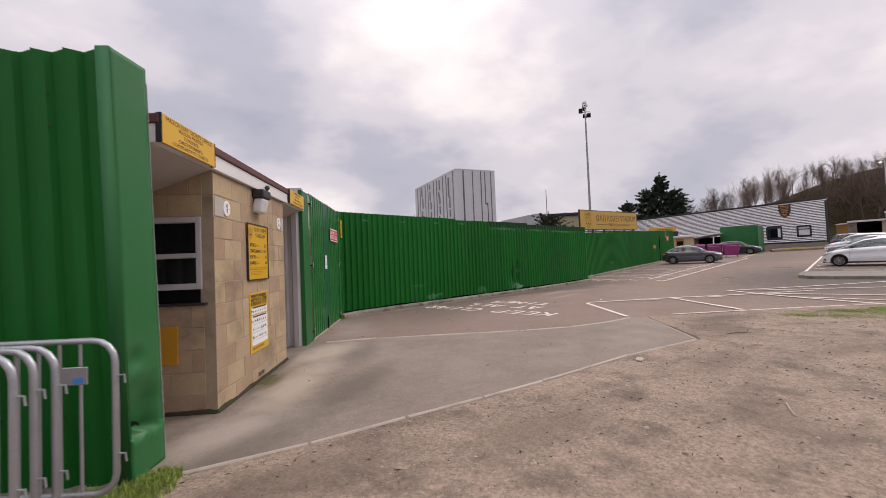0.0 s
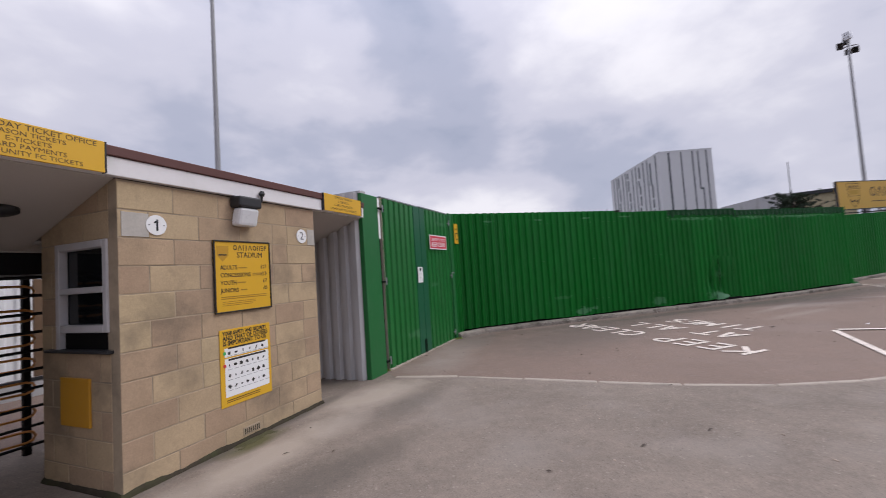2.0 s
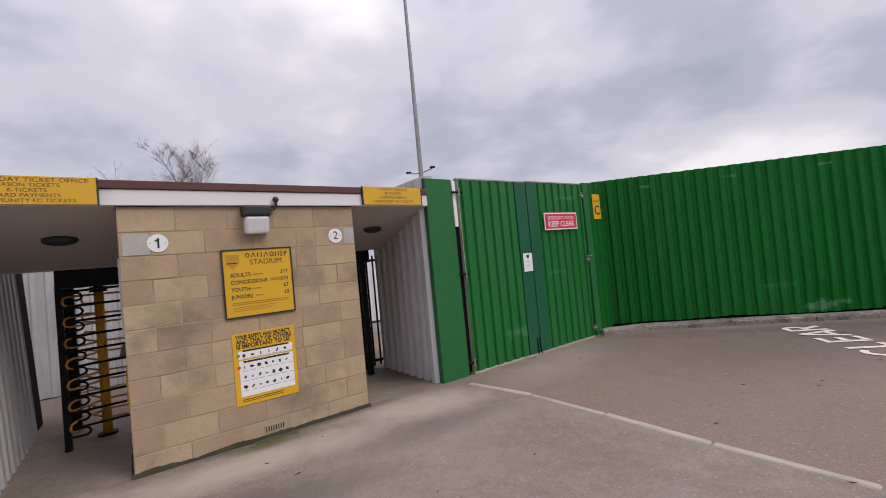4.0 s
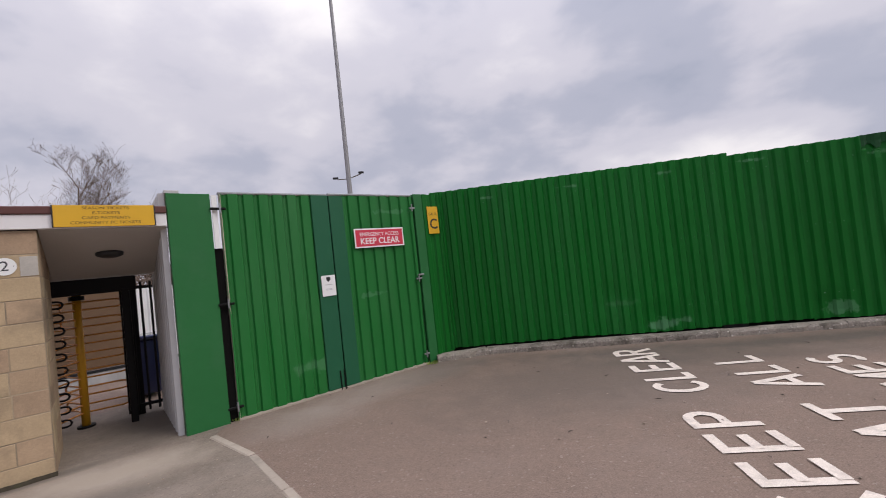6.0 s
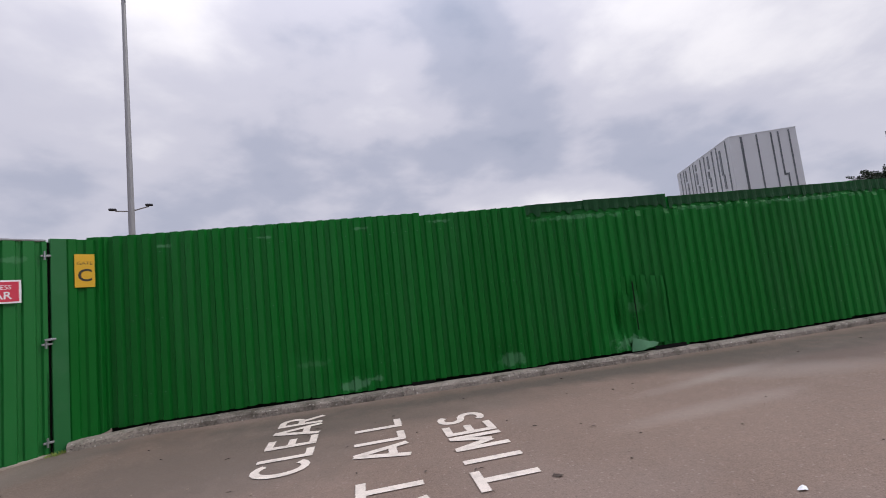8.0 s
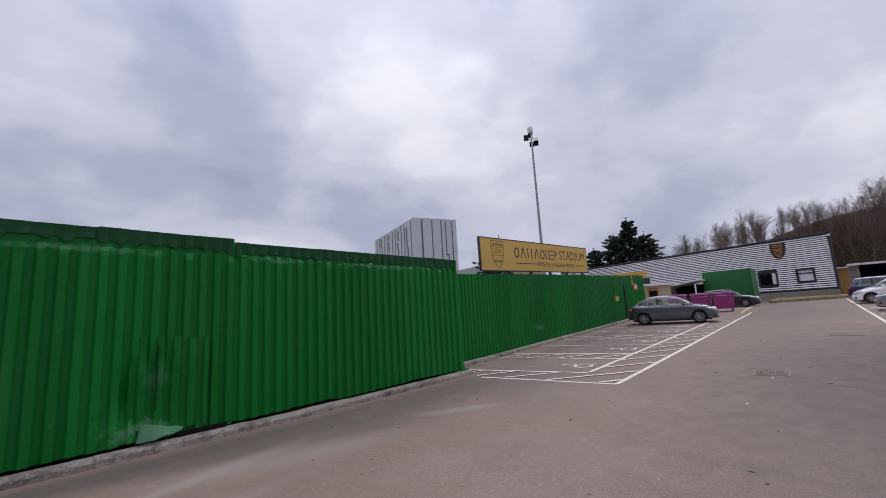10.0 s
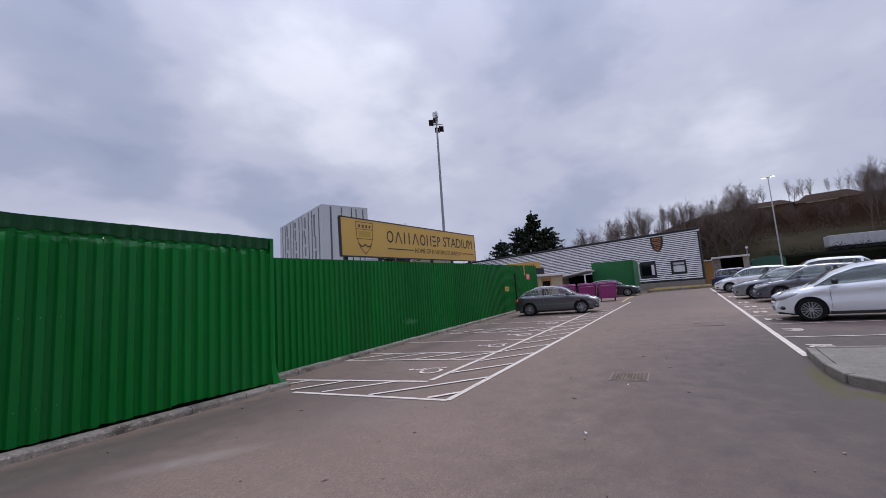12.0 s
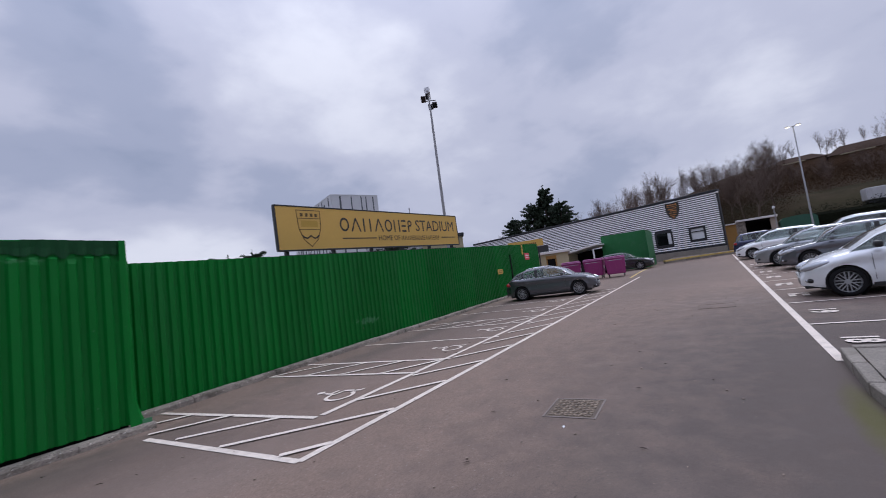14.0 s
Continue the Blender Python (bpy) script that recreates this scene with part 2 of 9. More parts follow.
# ---- materials ----
def mat(name, col, rough=0.6, metal=0.0, var=0.12, s1=2.0, s2=30.0, bump=0.15, bscale=80.0, rnd=0.0, streak=1.0, dirt=None, dirt_amt=0.0, dirt_scale=1.2,
        spec=0.5, coat=0.0, bdist=0.002, hue=0.0, island=False, speck=0.0, speck_scale=110.0, rvar=0.25, patches=(), scuffs_glints=(), chips=0.0, chip_col=(0.42, 0.36, 0.31)):
    mt = bpy.data.materials.new(name)
    mt.use_nodes = True
    nt = mt.node_tree
    ns, ls = nt.nodes, nt.links
    b = ns["Principled BSDF"]
    tcn = ns.new("ShaderNodeTexCoord")
    mp = ns.new("ShaderNodeMapping")
    mp.inputs["Scale"].default_value = (1, 1, 1.0 / streak)
    geo = ns.new("ShaderNodeNewGeometry")
    ls.new(geo.outputs["Position"], mp.inputs[0])

    def noise_(scale, detail, vec=None):
        nz = ns.new("ShaderNodeTexNoise")
        nz.inputs["Scale"].default_value, nz.inputs["Detail"].default_value = scale, detail
        nz.inputs["Roughness"].default_value = 0.6
        ls.new((vec or mp.outputs[0]), nz.inputs["Vector"])
        return nz.outputs[0]

    def math_(op, a, b_, clamp=False):
        nd = ns.new("ShaderNodeMath")
        nd.operation, nd.use_clamp = op, clamp
        for i, v in enumerate((a, b_)):
            if isinstance(v, (int, float)):
                nd.inputs[i].default_value = v
            else:
                ls.new(v, nd.inputs[i])
        return nd.outputs[0]

    n1, n2 = noise_(s1, 4), noise_(s2, 5)
    v = math_("ADD", math_("MULTIPLY", math_("SUBTRACT", n1, 0.5), 2.2 * var), math_("MULTIPLY", math_("SUBTRACT", n2, 0.5), 1.6 * var))
    if rnd:
        oi = ns.new("ShaderNodeObjectInfo")
        v = math_("ADD", v, math_("MULTIPLY", math_("SUBTRACT", oi.outputs["Random"], 0.5), 2 * rnd))
    if island:
        v = math_("ADD", v, math_("MULTIPLY", math_("SUBTRACT", geo.outputs["Random Per Island"], 0.5), 1.2 * var + 0.2))
    if speck:
        v = math_("ADD", v, math_("MULTIPLY", math_("SUBTRACT", noise_(speck_scale, 2), 0.5), 2.4 * speck))
        v = math_("ADD", v, math_("MULTIPLY", math_("SUBTRACT", noise_(speck_scale * 0.3, 3), 0.5), 1.0 * speck))
    f = math_("MAXIMUM", math_("ADD", 1.0, v), 0.12)
    hs = ns.new("ShaderNodeHueSaturation")
    hs.inputs["Color"].default_value = (*col, 1)
    ls.new(f, hs.inputs["Value"])
    if hue and rnd:
        ls.new(math_("ADD", 0.5 - hue / 2, math_("MULTIPLY", oi.outputs["Random"], hue)), hs.inputs["Hue"])
    out = hs.outputs[0]
    if dirt is not None:
        nd = noise_(dirt_scale, 6)
        fac = ns.new("ShaderNodeMapRange")
        fac.inputs[1].default_value, fac.inputs[2].default_value = 0.5, 0.68
        fac.inputs[3].default_value, fac.inputs[4].default_value = 0.0, dirt_amt
        ls.new(nd, fac.inputs[0])
        mx = ns.new("ShaderNodeMixRGB")
        mx.inputs[2].default_value = (*dirt, 1)
        ls.new(fac.outputs[0], mx.inputs[0])
        ls.new(out, mx.inputs[1])
        out = mx.outputs[0]
    if chips:
        for sc_, lim, cc in ((38.0, 0.90, chip_col), (52.0, 0.88, (0.045, 0.036, 0.032))):
            vo = ns.new("ShaderNodeTexVoronoi")
            vo.inputs["Scale"].default_value = sc_
            ls.new(geo.outputs["Position"], vo.inputs["Vector"])
            sp = ns.new("ShaderNodeSeparateColor")
            ls.new(vo.outputs["Color"], sp.inputs[0])
            pick = math_("MULTIPLY", math_("GREATER_THAN", sp.outputs[0], lim), math_("LESS_THAN", vo.outputs["Distance"], 0.42))
            mx = ns.new("ShaderNodeMixRGB")
            mx.inputs[2].default_value = (*cc, 1)
            ls.new(math_("MULTIPLY", pick, math_("MULTIPLY", sp.outputs[1], chips)), mx.inputs[0])
            ls.new(out, mx.inputs[1])
            out = mx.outputs[0]
    for (px, py, rx, ry, ang, amt, pc) in patches:
        pm = ns.new("ShaderNodeMapping")
        pm.vector_type = "TEXTURE"
        pm.inputs["Location"].default_value = (px, py, 0)
        pm.inputs["Rotation"].default_value = (0, 0, radians(ang))
        pm.inputs["Scale"].default_value = (rx, ry, 1000)
        ls.new(geo.outputs["Position"], pm.inputs[0])
        vl = ns.new("ShaderNodeVectorMath")
        vl.operation = "LENGTH"
        ls.new(pm.outputs[0], vl.inputs[0])
        edge = math_("ADD", vl.outputs["Value"], math_("MULTIPLY", math_("SUBTRACT", noise_(3.0, 5), 0.5), 0.9))
        fc = ns.new("ShaderNodeMapRange")
        fc.inputs[1].default_value, fc.inputs[2].default_value, fc.inputs[3].default_value, fc.inputs[4].default_value = 0.35, 1.15, amt, 0.0
        ls.new(edge, fc.inputs[0])
        mx = ns.new("ShaderNodeMixRGB")
        mx.inputs[2].default_value = (*pc, 1)
        ls.new(fc.outputs[0], mx.inputs[0])
        ls.new(out, mx.inputs[1])
        out = mx.outputs[0]
    for (px, pz, rx, rz, amt, pc) in scuffs_glints:
        pm = ns.new("ShaderNodeMapping")
        pm.vector_type = "TEXTURE"
        pm.inputs["Location"].default_value = (px, 0, pz)
        pm.inputs["Scale"].default_value = (rx, 1000, rz)
        ls.new(geo.outputs["Position"], pm.inputs[0])
        vl = ns.new("ShaderNodeVectorMath")
        vl.operation = "LENGTH"
        ls.new(pm.outputs[0], vl.inputs[0])
        edge = math_("ADD", vl.outputs["Value"], math_("MULTIPLY", math_("SUBTRACT", noise_(7.0, 6, geo.outputs["Position"]), 0.5), 3.4))
        fc = ns.new("ShaderNodeMapRange")
        fc.inputs[1].default_value, fc.inputs[2].default_value, fc.inputs[3].default_value, fc.inputs[4].default_value = 0.45, 0.85, amt, 0.0
        ls.new(edge, fc.inputs[0])
        mx = ns.new("ShaderNodeMixRGB")
        mx.inputs[2].default_value = (*pc, 1)
        ls.new(fc.outputs[0], mx.inputs[0])
        ls.new(out, mx.inputs[1])
        out = mx.outputs[0]
    ls.new(out, b.inputs["Base Color"])
    ls.new(math_("ADD", rough, math_("MULTIPLY", math_("SUBTRACT", n2, 0.5), rvar), True), b.inputs["Roughness"])
    b.inputs["Metallic"].default_value = metal
    b.inputs["Specular IOR Level"].default_value = spec
    b.inputs["Coat Weight"].default_value = coat
    b.inputs["Coat Roughness"].default_value = 0.05
    if bump:
        bp = ns.new("ShaderNodeBump")
        bp.inputs["Strength"].default_value, bp.inputs["Distance"].default_value = bump, bdist
        ls.new(noise_(bscale, 4), bp.inputs["Height"])
        ls.new(bp.outputs[0], b.inputs["Normal"])
    return mt


def glass_mat(name, col, rough=0.03):
    mt = bpy.data.materials.new(name)
    mt.use_nodes = True
    b = mt.node_tree.nodes["Principled BSDF"]
    b.inputs["Base Color"].default_value = (*col, 1)
    b.inputs["Roughness"].default_value = rough
    b.inputs["Transmission Weight"].default_value = 0.85
    b.inputs["IOR"].default_value = 1.45
    return mt


def glow_mat(name, col, strength):
    mt = bpy.data.materials.new(name)
    mt.use_nodes = True
    b = mt.node_tree.nodes["Principled BSDF"]
    b.inputs["Base Color"].default_value = (*col, 1)
    b.inputs["Emission Color"].default_value = (*col, 1)
    b.inputs["Emission Strength"].default_value = strength
    return mt


MOSSY = (0.095, 0.088, 0.030)
DULL = (0.125, 0.094, 0.080)
PALE, GRIME = (0.36, 0.31, 0.27), (0.10, 0.085, 0.07)
ASPHALT = mat("asphalt", (0.218, 0.157, 0.124), 0.88, chips=0.36, var=0.18, s1=0.35, s2=5, bump=0.9, bscale=120, bdist=0.005, dirt=(0.27, 0.212, 0.183), dirt_amt=0.36, dirt_scale=0.4, speck=0.5, speck_scale=85, spec=0.35,
              patches=((18.6, 8.7, 0.95, 0.20, -31, 0.55, PALE), (15.9, 9.30, 2.6, 0.20, 14.5, 0.45, PALE), (17.2, 9.3, 2.2, 0.9, 0, 0.75, DULL), (19.6, 9.9, 2.6, 0.7, 2, 0.6, GRIME), (15.9, 8.85, 1.6, 0.45, -12, 0.32, PALE), (14.0, 7.95, 1.5, 0.20, 8, 0.28, PALE), (5.6, 8.9, 1.9, 0.55, 50, 0.40, PALE), (4.9, 7.6, 0.8, 0.5, 40, 0.35, PALE),
                       (14.0, 10.10, 8.5, 0.42, 2, 0.85, GRIME), (16.2, 9.75, 3.4, 0.40, -2, 0.6, GRIME), (10.5, 9.4, 2.6, 0.5, 0, 0.5, GRIME), (8.4, 8.7, 2.6, 1.5, 20, 0.55, GRIME), (6.2, 9.4, 1.0, 0.5, 50, 0.4, GRIME), (30.0, 11.4, 8.0, 0.5, 6, 0.7, GRIME), (21.0, 9.2, 2.4, 1.7, 10, 0.5, DULL), (31.0, 10.6, 10.0, 2.4, 6, 0.6, DULL),
                       (46.0, 6.6, 15.0, 3.6, 3, 0.6, DULL), (21.5, 4.2, 2.4, 0.5, 12, 0.25, GRIME), (24.0, 1.6, 10.0, 4.6, 6, 0.9, (0.092, 0.074, 0.067)), (23.75, 2.60, 1.0, 0.15, 0, 0.9, MOSSY), (22.98, 2.25, 0.35, 0.16, 50, 0.9, MOSSY), (22.80, 1.2, 0.15, 1.1, 0, 0.95, MOSSY)))
# the patch at (2.6, 7.7) darkens the entrance floor
APRON = mat("apron_tarmac", (0.212, 0.172, 0.139), 0.88, chips=0.35, var=0.33, s1=0.9, s2=9, bump=0.6, bscale=130, bdist=0.003, dirt=(0.29, 0.25, 0.215), dirt_amt=0.5, dirt_scale=0.8, speck=0.32, speck_scale=90, spec=0.35,
            patches=((3.55, 6.35, 0.95, 0.5, 30, 0.8, (0.44, 0.37, 0.30)), (2.35, 4.85, 1.1, 0.34, 48, 0.75, (0.43, 0.36, 0.29)), (1.25, 3.95, 0.6, 0.35, 30, 0.6, (0.44, 0.37, 0.31)), (3.1, 5.5, 0.5, 0.3, 60, 0.5, (0.42, 0.36, 0.30)),
                     (2.35, 5.65, 1.5, 0.13, 50.4, 0.85, GRIME), (2.9, 4.3, 1.2, 0.30, 32, 0.55, GRIME), (1.3, 3.4, 0.9, 0.3, 20, 0.5, GRIME), (3.9, 5.8, 0.9, 0.3, 50, 0.4, GRIME), (2.6, 7.7, 1.2, 0.6, 140, 0.7, GRIME), (2.26, 5.32, 0.42, 0.15, 50.4, 0.9, MOSSY)))
SOIL = (0.125, 0.090, 0.064)
GRAVEL = mat("gravel_dirt", (0.270, 0.202, 0.152), 0.95, chips=0.5, var=0.40, s1=1.1, s2=8, bump=1.0, bscale=30, bdist=0.022, dirt=(0.115, 0.086, 0.062), dirt_amt=0.85, dirt_scale=1.9, speck=0.6, speck_scale=36,
             patches=((9.2, 2.0, 1.3, 0.5, 35, 0.7, SOIL), (10.6, 2.2, 1.0, 0.45, -30, 0.6, SOIL), (6.4, 1.4, 0.8, 0.3, 0, 0.5, SOIL), (3.2, 1.9, 0.9, 0.35, -10, 0.55, SOIL), (1.3, 2.7, 1.1, 0.35, -8, 0.6, SOIL), (4.6, 0.6, 0.7, 0.4, 30, 0.5, SOIL), (8.2, 0.2, 1.2, 0.3, -25, 0.5, SOIL), (12.4, 0.6, 1.4, 0.6, -35, 0.45, (0.13, 0.125, 0.06))))
STONE = mat("gravel_stone", (0.30, 0.235, 0.185), 0.9, var=0.2, bump=0.3, island=True)
EARTH = mat("hillside", (0.040, 0.027, 0.016), 0.95, spec=0.06, var=0.25, s1=0.12, s2=1.4, bump=0.4, bscale=3, bdist=0.1, dirt=(0.036, 0.033, 0.014), dirt_amt=0.8, dirt_scale=0.06)
GRASSGROUND = mat("rough_grass", (0.030, 0.025, 0.012), 0.95, spec=0.05, var=0.3, s1=0.3, s2=6, bump=0.5, bscale=20, bdist=0.03, dirt=(0.06, 0.042, 0.026), dirt_amt=0.8, dirt_scale=0.12)
WHITELINE = mat("road_paint", (0.72, 0.635, 0.555), 0.8, var=0.12, s1=3, s2=45, bump=0.6, bscale=120, dirt=(0.36, 0.31, 0.27), dirt_amt=0.42, dirt_scale=7.0, speck=0.25, spec=0.3)
YELLOWLINE = mat("yellow_kerb_paint", (0.55, 0.40, 0.12), 0.75, var=0.15, dirt=(0.3, 0.27, 0.2), dirt_amt=0.5, dirt_scale=3)
KERB = mat("concrete_kerb", (0.245, 0.215, 0.182), 0.9, var=0.34, s1=2.2, s2=26, bump=1.0, bscale=34, bdist=0.010, rnd=0.16, dirt=(0.070, 0.060, 0.044), dirt_amt=0.9, dirt_scale=3.2, speck=0.6, speck_scale=40, chips=0.9, chip_col=(0.55, 0.51, 0.46))
ISLANDKERB = mat("pale_kerb_stone", (0.22, 0.195, 0.165), 0.9, var=0.22, s1=2.5, s2=30, bump=0.7, bscale=50, bdist=0.004, rnd=0.10, dirt=(0.16, 0.14, 0.11), dirt_amt=0.7, dirt_scale=4, speck=0.4, speck_scale=45)
EDGING = mat("edging_stone", (0.40, 0.34, 0.28), 0.9, var=0.15, bump=0.4, bscale=60, rnd=0.08, dirt=(0.2, 0.18, 0.15), dirt_amt=0.6, dirt_scale=3)
# pale green of rubbed paint, and of painted sky glints on dents and rib tops
RUB_GLINT = (0.10, 0.26, 0.13)
GREEN = mat("green_painted_steel", (0.005, 0.131, 0.017), 0.42, var=0.17, s1=0.7, s2=7, bump=0.14, bscale=18, bdist=0.004, rnd=0.13, streak=5.0, dirt=(0.022, 0.13, 0.036), dirt_amt=0.35, dirt_scale=1.6, spec=0.17,
            scuffs_glints=((14.75, 0.30, 0.55, 0.14, 0.6, RUB_GLINT), (9.82, 0.26, 0.36, 0.11, 0.7, RUB_GLINT), (9.2, 0.66, 0.4, 0.06, 0.25, RUB_GLINT), (12.45, 0.30, 0.30, 0.13, 0.5, RUB_GLINT), (10.1, 0.30, 0.16, 0.06, 0.6, RUB_GLINT), (14.9, 0.95, 0.2, 0.2, 0.25, RUB_GLINT),
                    (14.0, 2.68, 1.0, 0.05, 0.5, RUB_GLINT), (16.6, 2.68, 0.8, 0.05, 0.5, RUB_GLINT), (19.0, 2.68, 1.5, 0.05, 0.5, RUB_GLINT), (28.0, 0.9, 0.6, 0.12, 0.5, RUB_GLINT), (7.1, 2.74, 0.16, 0.03, 0.7, RUB_GLINT), (8.5, 2.76, 0.2, 0.03, 0.7, RUB_GLINT), (10.1, 2.78, 0.14, 0.03, 0.7, RUB_GLINT), (11.4, 2.80, 0.25, 0.03, 0.7, RUB_GLINT)))
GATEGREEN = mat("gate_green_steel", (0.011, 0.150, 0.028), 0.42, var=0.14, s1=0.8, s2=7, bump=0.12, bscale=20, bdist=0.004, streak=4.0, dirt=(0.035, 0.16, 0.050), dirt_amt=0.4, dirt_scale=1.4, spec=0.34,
                scuffs_glints=((4.7, 0.45, 0.3, 0.12, 0.4, RUB_GLINT), (5.3, 1.3, 0.16, 0.05, 0.4, RUB_GLINT), (5.6, 2.6, 0.25, 0.05, 0.4, RUB_GLINT)))
GREENFLAT = mat("green_flat_steel", (0.020, 0.140, 0.040), 0.45, var=0.08, s1=1.2, s2=10, bump=0.15, bscale=6, bdist=0.006, dirt=(0.05, 0.16, 0.07), dirt_amt=0.4, dirt_scale=2, spec=0.3)
GREENDARK = mat("dark_green_steel", (0.003, 0.048, 0.011), 0.42, var=0.25, s1=1.2, s2=10, bump=0.15, bscale=6, bdist=0.006, spec=0.2)
TEALGREEN = mat("bluish_green_steel", (0.016, 0.108, 0.052), 0.42, var=0.1, s1=0.7, s2=7, bump=0.1, bscale=24, bdist=0.003, spec=0.3)
# pale rivets, and bent sheet ends with the sky's glint in their colour
GREENPALE = mat("pale_green_steel", (0.065, 0.205, 0.095), 0.55, var=0.25, s1=6, s2=40, bump=0.2)
GREYSHEET = mat("grey_sheet", (0.46, 0.455, 0.46), 0.5, var=0.08, s1=1, s2=12, bump=0.1, streak=4, dirt=(0.22, 0.21, 0.2), dirt_amt=0.5, dirt_scale=2)
BLOCK = mat("buff_block", (0.425, 0.312, 0.200), 0.92, var=0.26, s1=2.2, s2=50, bump=0.6, bscale=110, bdist=0.004, rnd=0.11, hue=0.020, speck=0.12, speck_scale=200, dirt=(0.135, 0.11, 0.082), dirt_amt=0.62, dirt_scale=1.7)
MORTAR = mat("mortar", (0.36, 0.285, 0.20), 0.95, var=0.22, s1=3, s2=30, bump=0.5, dirt=(0.16, 0.13, 0.095), dirt_amt=0.7, dirt_scale=2.2)
PALEBLOCK = mat("pale_render_patch", (0.45, 0.42, 0.38), 0.9, var=0.2, s1=8, s2=60, bump=0.4)
WHITEUPVC = mat("white_fascia", (0.78, 0.76, 0.77), 0.4, var=0.04, bump=0.03, dirt=(0.6, 0.58, 0.55), dirt_amt=0.4, dirt_scale=2)
SOFFIT = mat("soffit_board", (0.46, 0.43, 0.40), 0.6, var=0.06, bump=0.05)
BROWNTRIM = mat("brown_roof_edge", (0.105, 0.036, 0.030), 0.55, var=0.12, bump=0.1)
YELLOW = mat("yellow_sign", (0.70, 0.40, 0.022), 0.42, var=0.05, s1=1.5, s2=20, bump=0.03)
YELLOWDULL = mat("dull_yellow_board", (0.58, 0.36, 0.075), 0.5, var=0.07, s1=0.8, s2=12, bump=0.05)
INK = mat("black_ink", (0.025, 0.022, 0.018), 0.5, var=0.1, bump=0)
DARKINK = mat("brown_ink", (0.10, 0.060, 0.012), 0.5, var=0.1, bump=0)
PAPER = mat("white_paper", (0.82, 0.82, 0.82), 0.6, var=0.03, bump=0)
REDSIGN = mat("red_sign", (0.62, 0.040, 0.075), 0.45, var=0.06, bump=0)
REDDOT = mat("red_mark", (0.6, 0.05, 0.05), 0.5, var=0.05, bump=0)
GREENDOT = mat("green_mark", (0.05, 0.4, 0.12), 0.5, var=0.05, bump=0)
BLACKSTEEL = mat("black_steel", (0.008, 0.0075, 0.008), 0.6, var=0.2, bump=0.1, spec=0.15)
# near black: the shade of insides and gaps is put into this colour
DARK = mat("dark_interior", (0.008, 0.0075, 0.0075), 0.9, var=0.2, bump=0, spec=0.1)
ORANGE = mat("orange_painted_tube", (0.56, 0.23, 0.05), 0.45, var=0.15, bump=0.05)
AMBER = mat("amber_pole", (0.66, 0.33, 0.02), 0.45, var=0.12, bump=0.05)
GALV = mat("galvanised_tube", (0.38, 0.39, 0.41), 0.42, 0.75, var=0.14, s1=5, s2=40, bump=0.08)
MASTGREY = mat("mast_grey", (0.30, 0.30, 0.31), 0.5, 0.3, var=0.1, bump=0.05)
LAMPGREY = mat("lamp_grey_metal", (0.40, 0.40, 0.41), 0.5, 0.2, var=0.12, bump=0.05)
CABLEBLACK = mat("black_plastic", (0.02, 0.02, 0.022), 0.5, var=0.1, bump=0.05)
DIFFUSER = mat("frosted_lamp_cover", (0.70, 0.71, 0.73), 0.3, var=0.05, bump=0.02)
CLADDING = mat("silver_cladding", (0.92, 0.92, 0.94), 0.35, 0.0, var=0.05, s1=0.5, s2=6, bump=0.05)
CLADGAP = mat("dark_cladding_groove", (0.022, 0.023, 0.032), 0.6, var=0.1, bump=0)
GRAPHITE = mat("dark_grey_trim", (0.016, 0.017, 0.021), 0.5, var=0.1, bump=0.05)
TOWERWHITE = mat("tower_panel", (0.66, 0.66, 0.67), 0.6, var=0.05, s1=0.15, s2=1, bump=0.02, rnd=0.05)
TOWERDARK = mat("tower_glazing", (0.13, 0.14, 0.15), 0.25, var=0.3, s1=0.3, s2=2, bump=0)
BARK = mat("bark", (0.085, 0.064, 0.052), 0.95, var=0.25, bump=0.4, bscale=20, bdist=0.02)
TWIG = mat("bare_twigs", (0.150, 0.112, 0.092), 0.95, spec=0.06, var=0.3, s1=0.2, s2=2, bump=0)
PINE = mat("pine_needles", (0.026, 0.042, 0.022), 0.85, var=0.35, s1=0.3, s2=3, bump=0, island=True)
HEDGE = mat("dark_hedge", (0.012, 0.014, 0.008), 0.9, spec=0.06, var=0.4, s1=0.5, s2=5, bump=0.4, bscale=6, bdist=0.1)
DAMP = mat("damp_dirty_block", (0.052, 0.043, 0.031), 0.95, spec=0.1, var=0.35, s1=5, s2=40, bump=0.5, dirt=(0.06, 0.065, 0.03), dirt_amt=0.7, dirt_scale=4)
MOSS = mat("moss", (0.085, 0.080, 0.032), 0.95, var=0.3, s1=4, s2=40, bump=0.8, bscale=90, bdist=0.01)
GRASSBLADE = mat("grass_blade", (0.25, 0.33, 0.065), 0.8, var=0.3, bump=0, island=True)
TYRE = mat("tyre_rubber", (0.010, 0.010, 0.011), 0.9, spec=0.2, var=0.15, bump=0.2)
ALLOY = mat("alloy_rim", (0.42, 0.43, 0.45), 0.32, 0.6, var=0.08, bump=0)
CARBLACK = mat("black_trim", (0.012, 0.012, 0.013), 0.45, var=0.1, bump=0)
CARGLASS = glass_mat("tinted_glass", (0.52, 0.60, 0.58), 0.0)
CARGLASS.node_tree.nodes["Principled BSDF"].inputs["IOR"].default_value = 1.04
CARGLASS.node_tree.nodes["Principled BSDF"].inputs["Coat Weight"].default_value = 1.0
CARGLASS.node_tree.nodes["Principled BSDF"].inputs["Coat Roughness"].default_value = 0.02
BLACKGLASS = mat("dark_glass", (0.007, 0.008, 0.009), 0.06, var=0.1, bump=0, rvar=0.02, spec=0.4)
